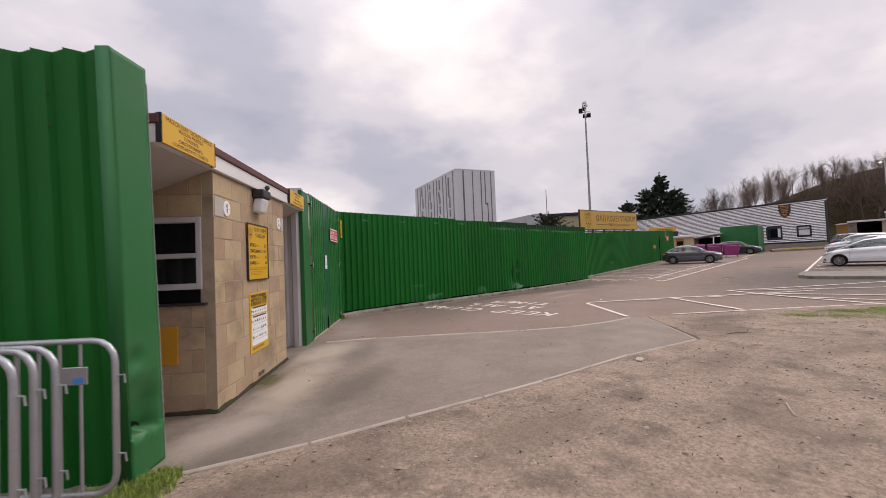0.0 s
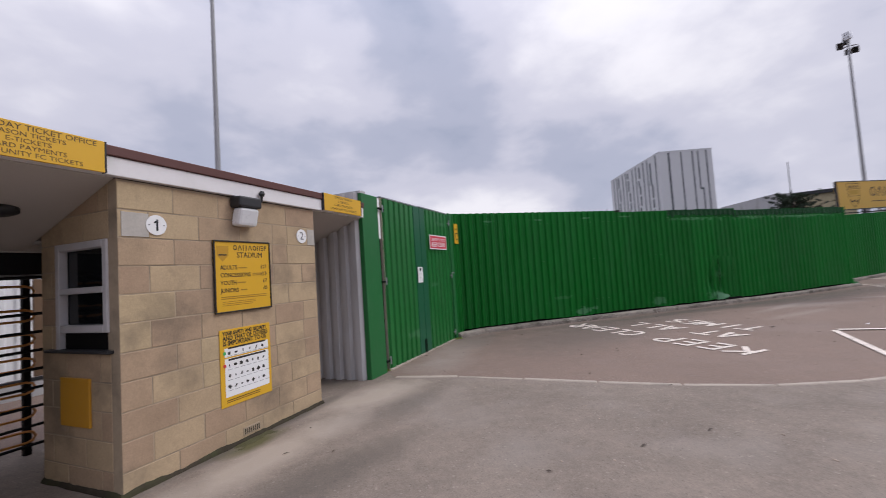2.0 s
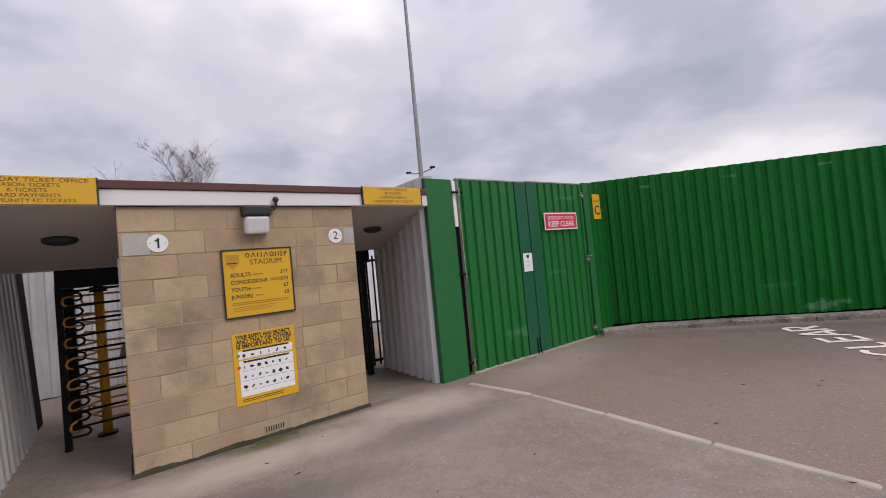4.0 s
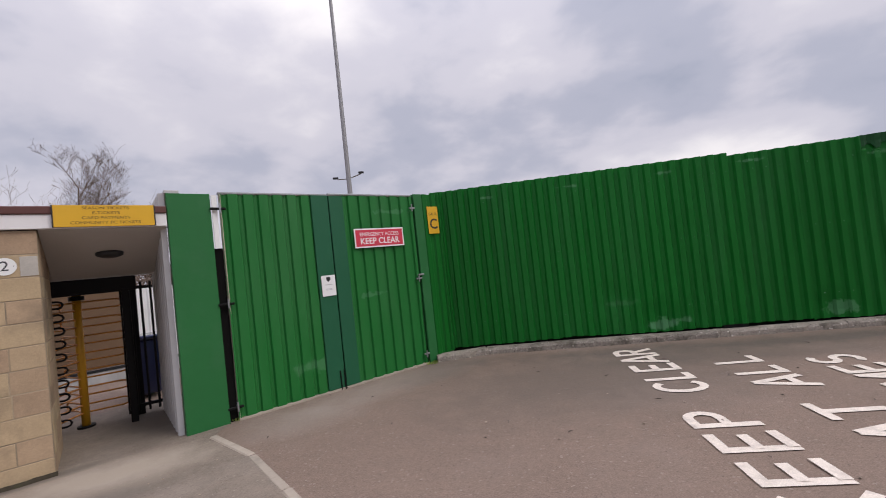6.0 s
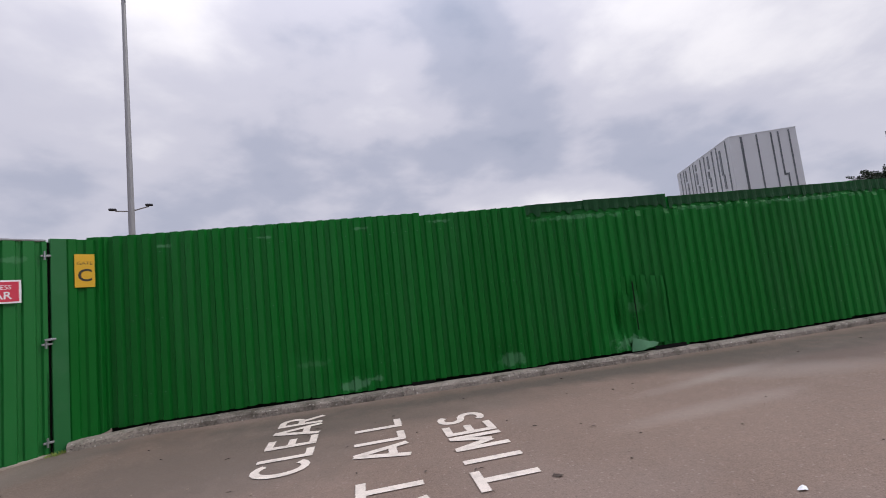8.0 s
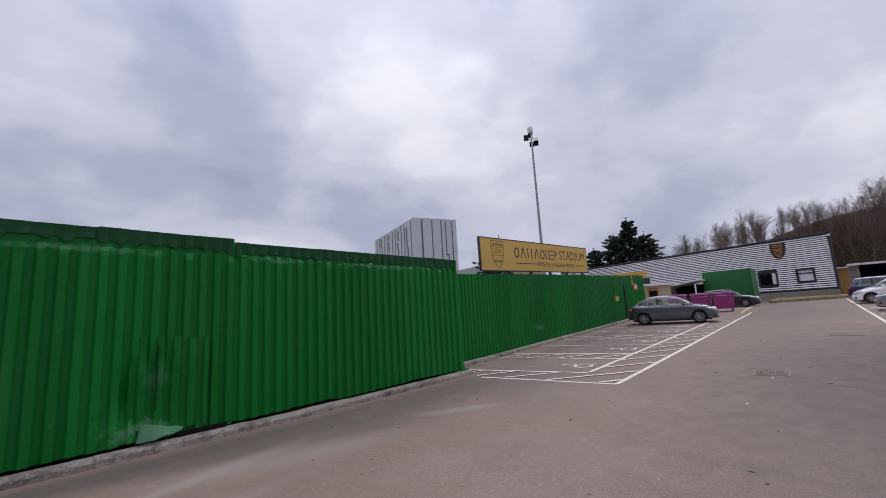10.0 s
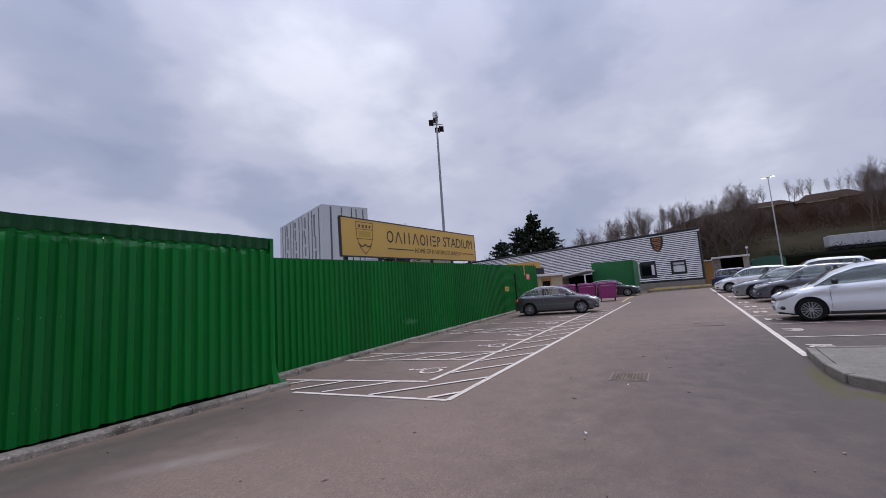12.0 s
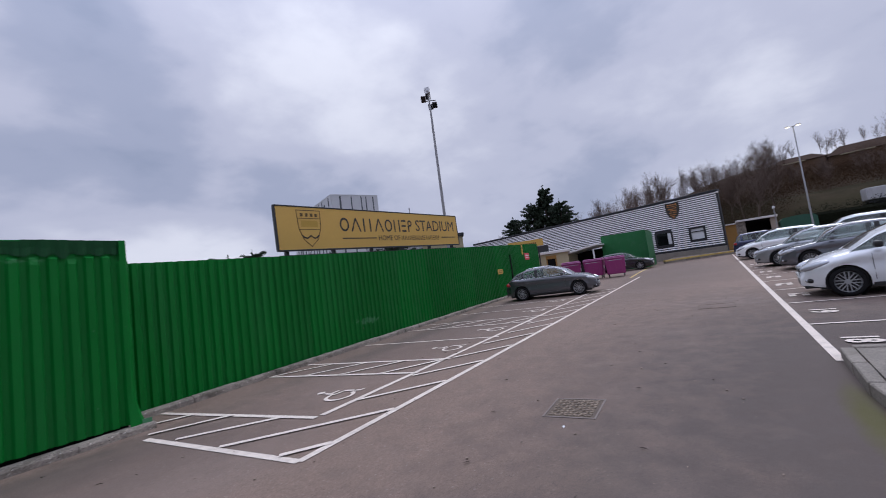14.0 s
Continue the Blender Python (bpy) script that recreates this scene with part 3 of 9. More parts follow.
LAMPGLASS = mat("headlamp_glass", (0.44, 0.46, 0.50), 0.1, 0.3, var=0.15, s1=12, bump=0, coat=0.8)
# pale base colour stands in for the sky mirrored in the windscreens
WINDSCREEN = mat("windscreen_glass", (0.34, 0.37, 0.38), 0.05, var=0.15, s1=3, bump=0, rvar=0.02, spec=1.0, coat=1.0)
REDLAMP = mat("tail_lamp", (0.42, 0.012, 0.02), 0.15, var=0.1, bump=0, coat=0.7)
PLATEW = mat("plate_white", (0.75, 0.75, 0.72), 0.5, var=0.03, bump=0)
CHROME = mat("chrome", (0.7, 0.7, 0.72), 0.15, 1.0, var=0.03, bump=0)
MAGENTA = mat("magenta_bin", (0.27, 0.028, 0.155), 0.5, var=0.10, s1=2, s2=20, bump=0.1, rnd=0.08)
MAGLID = mat("bin_lid", (0.36, 0.10, 0.26), 0.45, var=0.1, bump=0.1)
CREAM = mat("cream_render", (0.42, 0.36, 0.23), 0.85, var=0.1, bump=0.2)
ROOFWHITE = mat("pale_roof_edge", (0.68, 0.66, 0.64), 0.5, var=0.06, bump=0.05)
GREENTARP = mat("green_tarpaulin", (0.014, 0.075, 0.045), 0.55, var=0.15, bump=0.2)
OCHRE = mat("ochre_door", (0.30, 0.16, 0.035), 0.6, var=0.12, bump=0.1)
ROOFTILE = mat("brown_roof_tiles", (0.046, 0.027, 0.019), 0.95, spec=0.1, var=0.2, s1=0.4, s2=5, bump=0.3, bscale=8, bdist=0.05)
HOUSEBRICK = mat("house_brick", (0.15, 0.09, 0.052), 0.9, var=0.2, s1=0.5, s2=8, bump=0.2)
PAINT = {
    "silver": mat("silver_paint", (0.76, 0.78, 0.80), 0.26, 0.15, var=0.03, bump=0, rvar=0.02, coat=0.9),
    "charcoal": mat("charcoal_paint", (0.105, 0.11, 0.13), 0.25, 0.45, var=0.03, bump=0, rvar=0.02, coat=0.9),
    "grey": mat("grey_paint", (0.29, 0.30, 0.315), 0.25, 0.5, var=0.03, bump=0, rvar=0.02, coat=0.9),
    "white": mat("white_paint", (0.84, 0.85, 0.86), 0.3, 0.0, var=0.02, bump=0, rvar=0.02, coat=0.9),
    "blue": mat("dark_blue_paint", (0.018, 0.023, 0.075), 0.3, 0.4, var=0.03, bump=0, rvar=0.02, coat=0.9),
    "black": mat("black_paint", (0.020, 0.021, 0.024), 0.25, 0.3, var=0.03, bump=0, rvar=0.02, coat=0.9),
    "iron": mat("iron_grey_paint", (0.095, 0.097, 0.108), 0.24, 0.55, var=0.03, bump=0, rvar=0.02, coat=0.9),
}

# ---- ground ----
def land(x, y):
    """Height of the land: car park, then the hillside behind the clubhouse."""
    z = rise(x)
    if x > 70:
        t = min(max((x - 82) / 24, 0), 1)
        z += 7.0 * t * t * (3 - 2 * t) * min(max((70 - y) / 60, 0), 1)
        t = min(max((x - 106) / 70, 0), 1)
        z += 15.0 * t * t * (3 - 2 * t) * min(max((60 - y) / 60, 0.15), 1)
        z += 0.8 * noise.noise((x * 0.03, y * 0.03, 0.0)) * min((x - 70) / 40, 1)
    return z


def axis(stops):
    out = []
    for (a, b, s) in stops:
        n_ = max(1, round((b - a) / s))
        out += [a + (b - a) * i / n_ for i in range(n_)]
    return out + [stops[-1][1]]


gx = axis([(-900, -60, 140), (-60, -10, 10), (-10, 14, 3), (14, 30, 0.8), (30, 70, 2), (70, 180, 6), (180, 900, 120)])
gy = axis([(-900, -100, 133), (-100, 80, 6), (80, 900, 136)])
gv = [(x, y, land(x, y)) for y in gy for x in gx]
nx = len(gx)
gf, gm = [], []
for j in range(len(gy) - 1):
    for i in range(nx - 1):
        gf.append((j * nx + i, j * nx + i + 1, (j + 1) * nx + i + 1, (j + 1) * nx + i))
        cx_, cy_ = (gx[i] + gx[i + 1]) / 2, (gy[j] + gy[j + 1]) / 2
        if cx_ > 106:
            gm.append(1)
        elif cx_ > 84 or cy_ > 32 or cy_ < -60 or cx_ < -60:
            gm.append(2)
        else:
            gm.append(0)
gme = sheet_me("ground", gv, gf)
for m_ in (ASPHALT, EARTH, GRASSGROUND):
    gme.materials.append(m_)
gme.polygons.foreach_set("material_index", gm)
for p in gme.polygons:
    p.use_smooth = True
ground = tagged(new("ground", gme), "worn brown-grey asphalt car park with rough land behind", "ground", kind="structure")


def flat_sheet(name, pts, z, material, label, category, bumpy=0.0, cell=0.5, seed=0.0):
    """A thin surface laid over the ground inside an outline, its edge following it."""
    bm = bmesh.new()
    f = bm.faces.new([bm.verts.new((x, y, 0)) for x, y in pts])
    if f.normal.z < 0 or sum(a[0] * b[1] - a[1] * b[0] for a, b in zip(pts, pts[1:] + pts[:1])) < 0:
        f.normal_flip()
    xs, ys = [p[0] for p in pts], [p[1] for p in pts]
    if cell:
        for k in range(int(min(xs) / cell), int(max(xs) / cell) + 1):
            bmesh.ops.bisect_plane(bm, geom=bm.verts[:] + bm.edges[:] + bm.faces[:], plane_co=(k * cell, 0, 0), plane_no=(1, 0, 0))
        for k in range(int(min(ys) / cell), int(max(ys) / cell) + 1):
            bmesh.ops.bisect_plane(bm, geom=bm.verts[:] + bm.edges[:] + bm.faces[:], plane_co=(0, k * cell, 0), plane_no=(0, 1, 0))
    for v in bm.verts:
        h = bumpy * (noise.noise((v.co.x * 1.1, v.co.y * 1.1, seed)) + 0.5 * noise.noise((v.co.x * 3.1, v.co.y * 3.1, seed)))
        v.co.z = rise(v.co.x) + z + max(h, -z * 0.6)
    ob = part(name, bm, material, None, "", True)
    return tagged(ob, label, category, kind="structure")


# local frame of the kiosk front: x along the front, y into the building
KX, KY, KA = 1.43, 4.56, math.degrees(math.atan2(0.771, 0.637))
KM = pose(KX, KY, 0, 0, 0, KA)


def kpt(a, b, z=0.0):
    return KM @ Vector((a, b, z))


CURVE = [(3.98, 7.16), (4.55, 6.86), (5.2, 6.40), (5.83, 5.83), (6.62, 5.16), (7.35, 4.62), (8.14, 4.18), (8.9, 3.98), (9.75, 3.86)]
EDGE = [(9.94, 3.66), (7.88, 2.04), (6.1, 2.44), (4.6, 2.63), (3.5, 2.81), (2.45, 3.03), (1.68, 3.16), (0.86, 3.38)]
k0 = kpt(-1.6, 0.0)
k1 = kpt(-1.1, 2.4)
k2 = kpt(3.6, 2.4)
k3 = kpt(3.9, 0.0)
apron = flat_sheet("pavement_apron", [(k0.x, k0.y), *EDGE[::-1], *CURVE[::-1], (k3.x, k3.y), (k2.x, k2.y), (k1.x, k1.y)], 0.006, APRON,
                   "grey tarmac apron with pale dusty stains before the kiosk", "pavement", 0.0, 0)
gravel = flat_sheet("ground_gravel", [(-9, -16), (24.5, -16), (21.0, -3.9), (14.92, 0.16), (13.27, 1.16), (10.53, 3.14), (9.94, 3.60), (7.88, 1.99), (6.1, 2.39), (4.6, 2.58), (3.5, 2.76), (2.45, 2.98), (0.86, 3.33), (-9, 4.4)],
                    0.012, GRAVEL, "trodden brown gravel and dirt with loose stones", "gravel", 0.014, 0.4, 3.0)


def strip(bm, pts, w, lift=0.006, step=0.6):
    """A painted band along points, following the slope."""
    pts = [Vector((x, y)) for x, y in pts]
    fine_ = []
    for a, b in zip(pts, pts[1:]):
        n_ = max(1, int((b - a).length / step))
        fine_ += [a.lerp(b, i / n_) for i in range(n_)]
    fine_.append(pts[-1])
    row = []
    for i, p in enumerate(fine_):
        d = (fine_[min(i + 1, len(fine_) - 1)] - fine_[max(i - 1, 0)]).normalized()
        q = Vector((-d.y, d.x)) * w / 2
        row.append([bm.verts.new((*(p + s * q), rise(p.x) + lift)) for s in (1, -1)])
    for a, b in zip(row, row[1:]):
        bm.faces.new((a[0], a[1], b[1], b[0]))
    return bm


def line_mark(name, lines, w, label, lift=0.006, material=None):
    bm = bmesh.new()
    for k, pts in enumerate(lines):
        strip(bm, pts, w, lift + 0.0012 * (k % 5))
    ob = part(name, bm, material or WHITELINE)
    return tagged(ob, label, "road marking", kind="structure")


def along(p, q, t):
    return (p[0] + (q[0] - p[0]) * t, p[1] + (q[1] - p[1]) * t)


# bays by the second fence
def inner(x):
    return 8.22 + 0.0015 * (x - 22.7) + 0.0034 * max(x - 25, 0) ** 2 * (1 if x < 36 else 36 / x)


def outer(x):
    return 7.18 + 0.033 * (x - 21.6)


def fence2_y(x):
    return 11.95 + 0.105 * (x - 21.8)


LEAN2 = -0.138
CROSS = (22.62, 24.84, 25.88, 28.05, 30.2, 31.35, 33.6, 35.8)
lines = [[(21.6, outer(21.6)), (21.36, 10.3)], [(21.6, outer(21.6)), (44.5, outer(44.5))], [(22.72, inner(22.72)), (38.0, inner(38.0))]]
for x in CROSS:
    lines.append([(x, inner(x)), (x + LEAN2 * 3.8, fence2_y(x) - 0.22)])
line_mark("bay_outline", lines, 0.10, "white painted outlines of disabled parking bays", 0.007)
hatch = []
for k in range(13):
    x = 22.08 + k * 1.285
    hatch.append([(x, inner(x) - 0.03), (x + 1.06, outer(x + 1.06) + 0.04)])
for x, y, x1, y1 in ((21.42, 11.3, 22.25, 10.82), (21.46, 10.5, 22.4, 9.9), (21.5, 9.72, 22.5, 8.85), (21.54, 8.66, 23.1, 7.30), (21.62, 7.55, 22.05, 7.22)):
    hatch.append([(x, y), (x1, y1)])
for a, b in ((24.84, 25.88), (30.2, 31.35)):
    for k in range(4):
        y = inner(a) + 0.85 + k * 0.98
        hatch.append([(a - 0.138 * (y - inner(a)), y), (b - 0.138 * (y - 0.8 - inner(a)), y - 0.80)])
line_mark("bay_hatching", hatch, 0.09, "white diagonal hatching beside the bays", 0.013)


def wheelchair(x, y, rot):
    bm = bmesh.new()
    pts = [(-0.16 + 0.30 * math.cos(a), -0.22 + 0.30 * math.sin(a)) for a in [radians(d) for d in range(95, 356, 20)]]

    def st(pp, w):
        pp = [Vector(p) for p in pp]
        row = []
        for i, p in enumerate(pp):
            d = (pp[min(i + 1, len(pp) - 1)] - pp[max(i - 1, 0)]).normalized()
            q = Vector((-d.y, d.x)) * w / 2
            row.append([bm.verts.new((*(p + s * q), 0)) for s in (1, -1)])
        for a, b in zip(row, row[1:]):
            bm.faces.new((a[0], a[1], b[1], b[0]))

    st(pts, 0.09)
    st([(-0.14, 0.42), (-0.12, 0.05), (0.16, 0.05), (0.30, -0.36), (0.42, -0.33)], 0.10)
    st([(-0.13, 0.24), (0.12, 0.24)], 0.08)
    vs = [bm.verts.new((-0.14 + 0.10 * math.cos(k * math.pi / 5), 0.58 + 0.10 * math.sin(k * math.pi / 5), 0)) for k in range(10)]
    bm.faces.new(vs)
    m = pose(x, y, rise(x) + 0.012, 0, -math.degrees(math.atan(0.027)), rot) @ Matrix.Diagonal((0.74, 0.68, 1, 1))
    return solid("wheelchair_symbol", bm, WHITELINE, "white painted wheelchair symbol on asphalt", "road marking", "bay symbols", "structure", m)


for x, y in ((23.60, 8.86), (26.96, 8.96), (29.24, 9.06), (32.74, 9.26), (35.36, 9.48)):
    wheelchair(x, y, -6)


# bays opposite, with numbers
def right_line(x):
    return 2.50 + 0.034 * (x - 25.7)


lines = [[(25.6, right_line(25.6)), (59.5, right_line(59.5))]]
line_mark("bay_front_line", lines, 0.11, "broad white line along the parking row", 0.007)
BAYX = [25.45 + 2.52 * k for k in range(14)]
line_mark("bay_dividers", [[(x, right_line(x) - 0.05), (x + 0.55, -2.4)] for x in BAYX], 0.09, "white dividing lines of parking bays", 0.008)
numbers = thing("bay_number", "white painted bay number on asphalt", "road marking", pose(26.75, 2.14, rise(26.75) + 0.012, 0, 0, 180 + 3), "bay numbers", "structure")
lettering("18", 0.52, pose(0, 0, 0), WHITELINE, numbers, width=1.0, bold=0.016, name="digits", extrude=0.0)
for k in range(1, 8):
    x = 26.75 + 2.52 * k
    nb = thing("bay_number", "white painted bay number worn to bars", "road marking", pose(x, right_line(x) - 0.42, rise(x) + 0.012, 0, 1.5, 180), "bay numbers", "structure")
    if k == 1:
        tagged(nb, "white painted bay number on asphalt", "road marking", "bay numbers", "structure")
        lettering("19", 0.52, pose(0, 0, 0), WHITELINE, nb, width=1.0, bold=0.016, name="digits", extrude=0.0)
        continue
    bars(nb, pose(0, 0, 0), [(-0.26, -0.18, 0.13, 0.38), (-0.06, -0.18, 0.32, 0.13), (-0.06, 0.06, 0.32, 0.14)], WHITELINE, "digit_bar", 0.002)

line_mark("yellow_line", [[(44.7, 8.45), (49.0, 8.75), (55.4, 8.95)]], 0.14, "worn yellow line beside the bins", 0.008, YELLOWLINE)
# markings near the kiosk
L1 = [(12.1, 6.13), (14.3, 4.55), (16.45, 2.73), (18.2, 1.4)]
line_mark("old_bay_lines", [L1, [(14.3, 4.50), (12.1, 2.23)], [(17.38, 3.65), (21.31, 0.28), (22.4, -0.65)], [(17.38, 3.65), (15.81, 1.88), (14.68, 0.24), (14.0, -0.75)], [(16.58, 2.64), (16.86, 0.26), (16.98, -0.8)],
                            [(17.74, 2.95), (19.42, 0.27), (20.1, -0.8)], [(15.75, 1.73), (15.57, 0.25), (15.45, -0.8)], [(13.33, 4.93), (13.58, 4.64)], [(15.0, 3.65), (15.25, 3.36)]], 0.115, "thin worn white parking lines", 0.019)
line_mark("old_bay_end", [[(12.0, 6.12), (9.80, 3.97)]], 0.10, "worn white end line of an old bay", 0.013)
line_mark("gravel_edge_line", [[(10.61, 3.3), (13.27, 1.15), (14.28, 0.24), (18.6, -3.7)]], 0.07, "worn white line along the gravel", 0.016)

keep = thing("ground_lettering", "white painted words across the asphalt before the gate", "road marking", pose(9.3, 8.05, 0.009, 0, 0, 90), kind="structure")


def arc(cx, cy, rx, ry, a0, a1, n_=9):
    return [(cx + rx * math.cos(radians(a0 + (a1 - a0) * k / n_)), cy + ry * math.sin(radians(a0 + (a1 - a0) * k / n_))) for k in range(n_ + 1)]


# strokes of road letters in a unit square
STROKES = {
    "K": [[(0.1, 0), (0.1, 1)], [(0.15, 0.42), (0.9, 1)], [(0.32, 0.55), (0.95, 0)]],
    "E": [[(0.1, 0), (0.1, 1)], [(0.1, 0.93), (0.9, 0.93)], [(0.1, 0.5), (0.8, 0.5)], [(0.1, 0.07), (0.92, 0.07)]],
    "P": [[(0.1, 0), (0.1, 1)], [(0.1, 0.93), (0.5, 0.93)] + arc(0.55, 0.70, 0.33, 0.23, 90, -90) + [(0.1, 0.47)]],
    "C": [arc(0.55, 0.5, 0.43, 0.43, 45, 315, 14)],
    "L": [[(0.12, 0), (0.12, 1)], [(0.12, 0.07), (0.92, 0.07)]],
    "A": [[(0.04, 0), (0.5, 1)], [(0.5, 1), (0.96, 0)], [(0.22, 0.30), (0.78, 0.30)]],
    "R": [[(0.1, 0), (0.1, 1)], [(0.1, 0.93), (0.5, 0.93)] + arc(0.55, 0.71, 0.33, 0.22, 90, -90) + [(0.1, 0.49)], [(0.45, 0.49), (0.94, 0)]],
    "T": [[(0.5, 0), (0.5, 0.93)], [(0.02, 0.93), (0.98, 0.93)]],
    "I": [[(0.5, 0), (0.5, 1)]],
    "M": [[(0.08, 0), (0.08, 1)], [(0.08, 0.97), (0.5, 0.25)], [(0.5, 0.25), (0.92, 0.97)], [(0.92, 0), (0.92, 1)]],
    "S": [arc(0.5, 0.72, 0.38, 0.22, 35, 250, 9) + arc(0.5, 0.28, 0.40, 0.22, 70, -145, 9)],
}


def road_letter(c, y0, y1, base, parent):
    """One painted letter of broad strokes between y0 and y1, its foot on the line x = base."""
    bm = bmesh.new()
    lw, lh = y1 - y0, 0.575
    for k, st in enumerate(STROKES[c]):
        pts = [Vector((px * lw, py * lh)) for px, py in st]
        row = []
        for i, p in enumerate(pts):
            d = (pts[min(i + 1, len(pts) - 1)] - pts[max(i - 1, 0)]).normalized()
            q = Vector((-d.y, d.x)) * 0.044
            row.append([bm.verts.new((*(p + s_ * q), 0.0016 * k)) for s_ in (1, -1)])
        for a, b in zip(row, row[1:]):
            bm.faces.new((a[1], b[1], b[0], a[0]))
    ob = part("painted_letter", bm, WHITELINE, parent)
    ob.matrix_basis = pose(y0 - 8.05, 9.3 - base, 0, 0, 0, 3.8)


ROAD_WORDS = [
    (9.60, "KEEP", (5.60, 6.00), (6.10, 6.45), (6.57, 6.93), (7.03, 7.39)),
    (9.51, "CLEAR", (7.94, 8.34), (8.40, 8.67), (8.79, 9.12), (9.17, 9.58), (9.64, 9.96)),
    (10.64, "AT", (6.69, 7.04), (7.10, 7.51)),
    (10.53, "ALL", (7.97, 8.35), (8.46, 8.78), (8.93, 9.27)),
    (11.61, "TIMES", (6.97, 7.37), (7.53, 7.64), (7.88, 8.25), (8.33, 8.66), (8.72, 9.06)),
]
for base, words, *spans in ROAD_WORDS:
    for c, (y0, y1) in zip(words, spans):
        road_letter(c, y0, y1, base - 0.066 * (y0 - spans[0][0]), keep)

# edging stones of the apron
edge_obj = thing("edging", "pale concrete edging strips set flush in the ground", "edging", kind="structure")


def laid_stones(pts, ln, w, z0, z1, material, parent, name, gap=0.012, jitter=0.004, seed=1, chipped=0.0):
    rnd = random.Random(seed)
    pts = [Vector((x, y)) for x, y in pts]
    total = sum((b - a).length for a, b in zip(pts, pts[1:]))

    def at_(s):
        for a, b in zip(pts, pts[1:]):
            d = (b - a).length
            if s <= d:
                return a.lerp(b, s / d)
            s -= d
        return pts[-1]

    n_ = max(1, round(total / ln))
    for i in range(n_):
        a, b = at_(total * i / n_), at_(total * (i + 1) / n_)
        d = (b - a).length / 2 - gap / 2
        c = (a + b) / 2
        ang = math.degrees(math.atan2(b.y - a.y, b.x - a.x))
        if chipped:
            bm = bmesh.new()
            e_ = 0.022
            ring = [(-w / 2, z0), (-w / 2, z1 - e_ * 1.6), (-w / 2 + e_, z1 - 0.006), (-w / 2 + e_ * 2.4, z1), (w / 2, z1), (w / 2, z0)]
            cols = []
            for q in range(13):
                x_ = -d + 2 * d * q / 12
                cols.append([bm.verts.new((x_, y_ + (chipped * rnd.uniform(-0.3, 1.0) * (1.6 if rnd.random() < 0.12 else 0.5) if 0 < k_ < 4 and y_ < 0 else 0.0), z_ - (chipped * rnd.random() * 0.5 if 0 < k_ < 4 else 0.0))) for k_, (y_, z_) in enumerate(ring)])
            for A, B in zip(cols, cols[1:]):
                for k_ in range(5):
                    bm.faces.new((A[k_], B[k_], B[k_ + 1], A[k_ + 1]))
            bm.faces.new(cols[0])
            bm.faces.new(cols[-1][::-1])
            bmesh.ops.recalc_face_normals(bm, faces=bm.faces[:])
        else:
            bm = nbox(-d, d, -w / 2, w / 2, z0, z1, min(0.012, (z1 - z0) * 0.3))
        pitch = math.degrees(math.atan2(rise(b.x) - rise(a.x), (b - a).length))
        ob = part(name, bm, material, parent)
        ob.matrix_basis = pose(c.x, c.y, rise(c.x) + rnd.uniform(-jitter, jitter), 0, -pitch, ang + rnd.uniform(-0.6, 0.6))


laid_stones(CURVE, 0.92, 0.085, -0.05, 0.014, EDGING, edge_obj, "edging_stone", gap=0.02, seed=2)
laid_stones(EDGE, 0.92, 0.045, -0.05, 0.016, EDGING, edge_obj, "edging_stone", seed=3)

# ---- corrugated steel ----
def corrugated(length, height, pitch=0.2, depth=0.036, rows=6, top=None, bottom=None, flat_from=None, dents=(), crown=0.40, slope=0.13, offset=0.0, thick=0.0, wob=0.006, seed=0.0):
    """A ribbed sheet in the x-z plane from x = 0 to length, facing -y, with ribs pressed towards -y."""
    xs = []
    k = -1
    while True:
        base = k * pitch + offset
        for f in (0.0, crown, crown + slope, 1.0 - slope):
            x = base + f * pitch
            if 0.0 < x < length:
                xs.append((x, -depth if f in (0.0, crown) else 0.0))
        k += 1
        if base > length:
            break

    def prof(x):
        f = ((x - offset) / pitch) % 1.0
        if f <= crown:
            return -depth
        if f < crown + slope:
            return -depth * (1 - (f - crown) / slope)
        if f < 1 - slope:
            return 0.0
        return -depth * (f - 1 + slope) / slope

    xs = [(0.0, prof(0.0))] + xs + [(length, prof(length))]
    zs = [i / rows for i in range(rows + 1)]
    if flat_from is not None:
        fz = flat_from / height
        zs = sorted(set(zs + [fz - 0.034, fz - 0.022, fz - 0.01, fz, fz + 0.012]))
    verts, faces = [], []
    for t in zs:
        for x, d in xs:
            z0 = bottom(x) if bottom else 0.0
            z1 = top(x) if top else height
            z = z0 + (z1 - z0) * t
            y = d
            if flat_from is not None:
                ff = flat_from + 0.03 * noise.noise((x * 3, seed, 2.0))
                if z > ff:
                    y = 0.0
                elif z > ff - 0.08:
                    y = d * (0.95 + 0.9 * noise.noise((x * 6, z * 9, seed)))
            y += wob * noise.noise((x * 0.8, z * 0.7, seed + 5))
            for cx, cz, r, dd in dents:
                q = math.hypot(x - cx, (z - cz) * 0.9) / r
                if q < 1:
                    y += dd * (1 - q * q) ** 2 + 0.3 * dd * noise.noise((x * 7, z * 7, seed)) * (1 - q)
            verts.append((x, y, z))
    n_ = len(xs)
    for j in range(len(zs) - 1):
        for i in range(n_ - 1):
            faces.append((j * n_ + i, j * n_ + i + 1, (j + 1) * n_ + i + 1, (j + 1) * n_ + i))
    return verts, faces


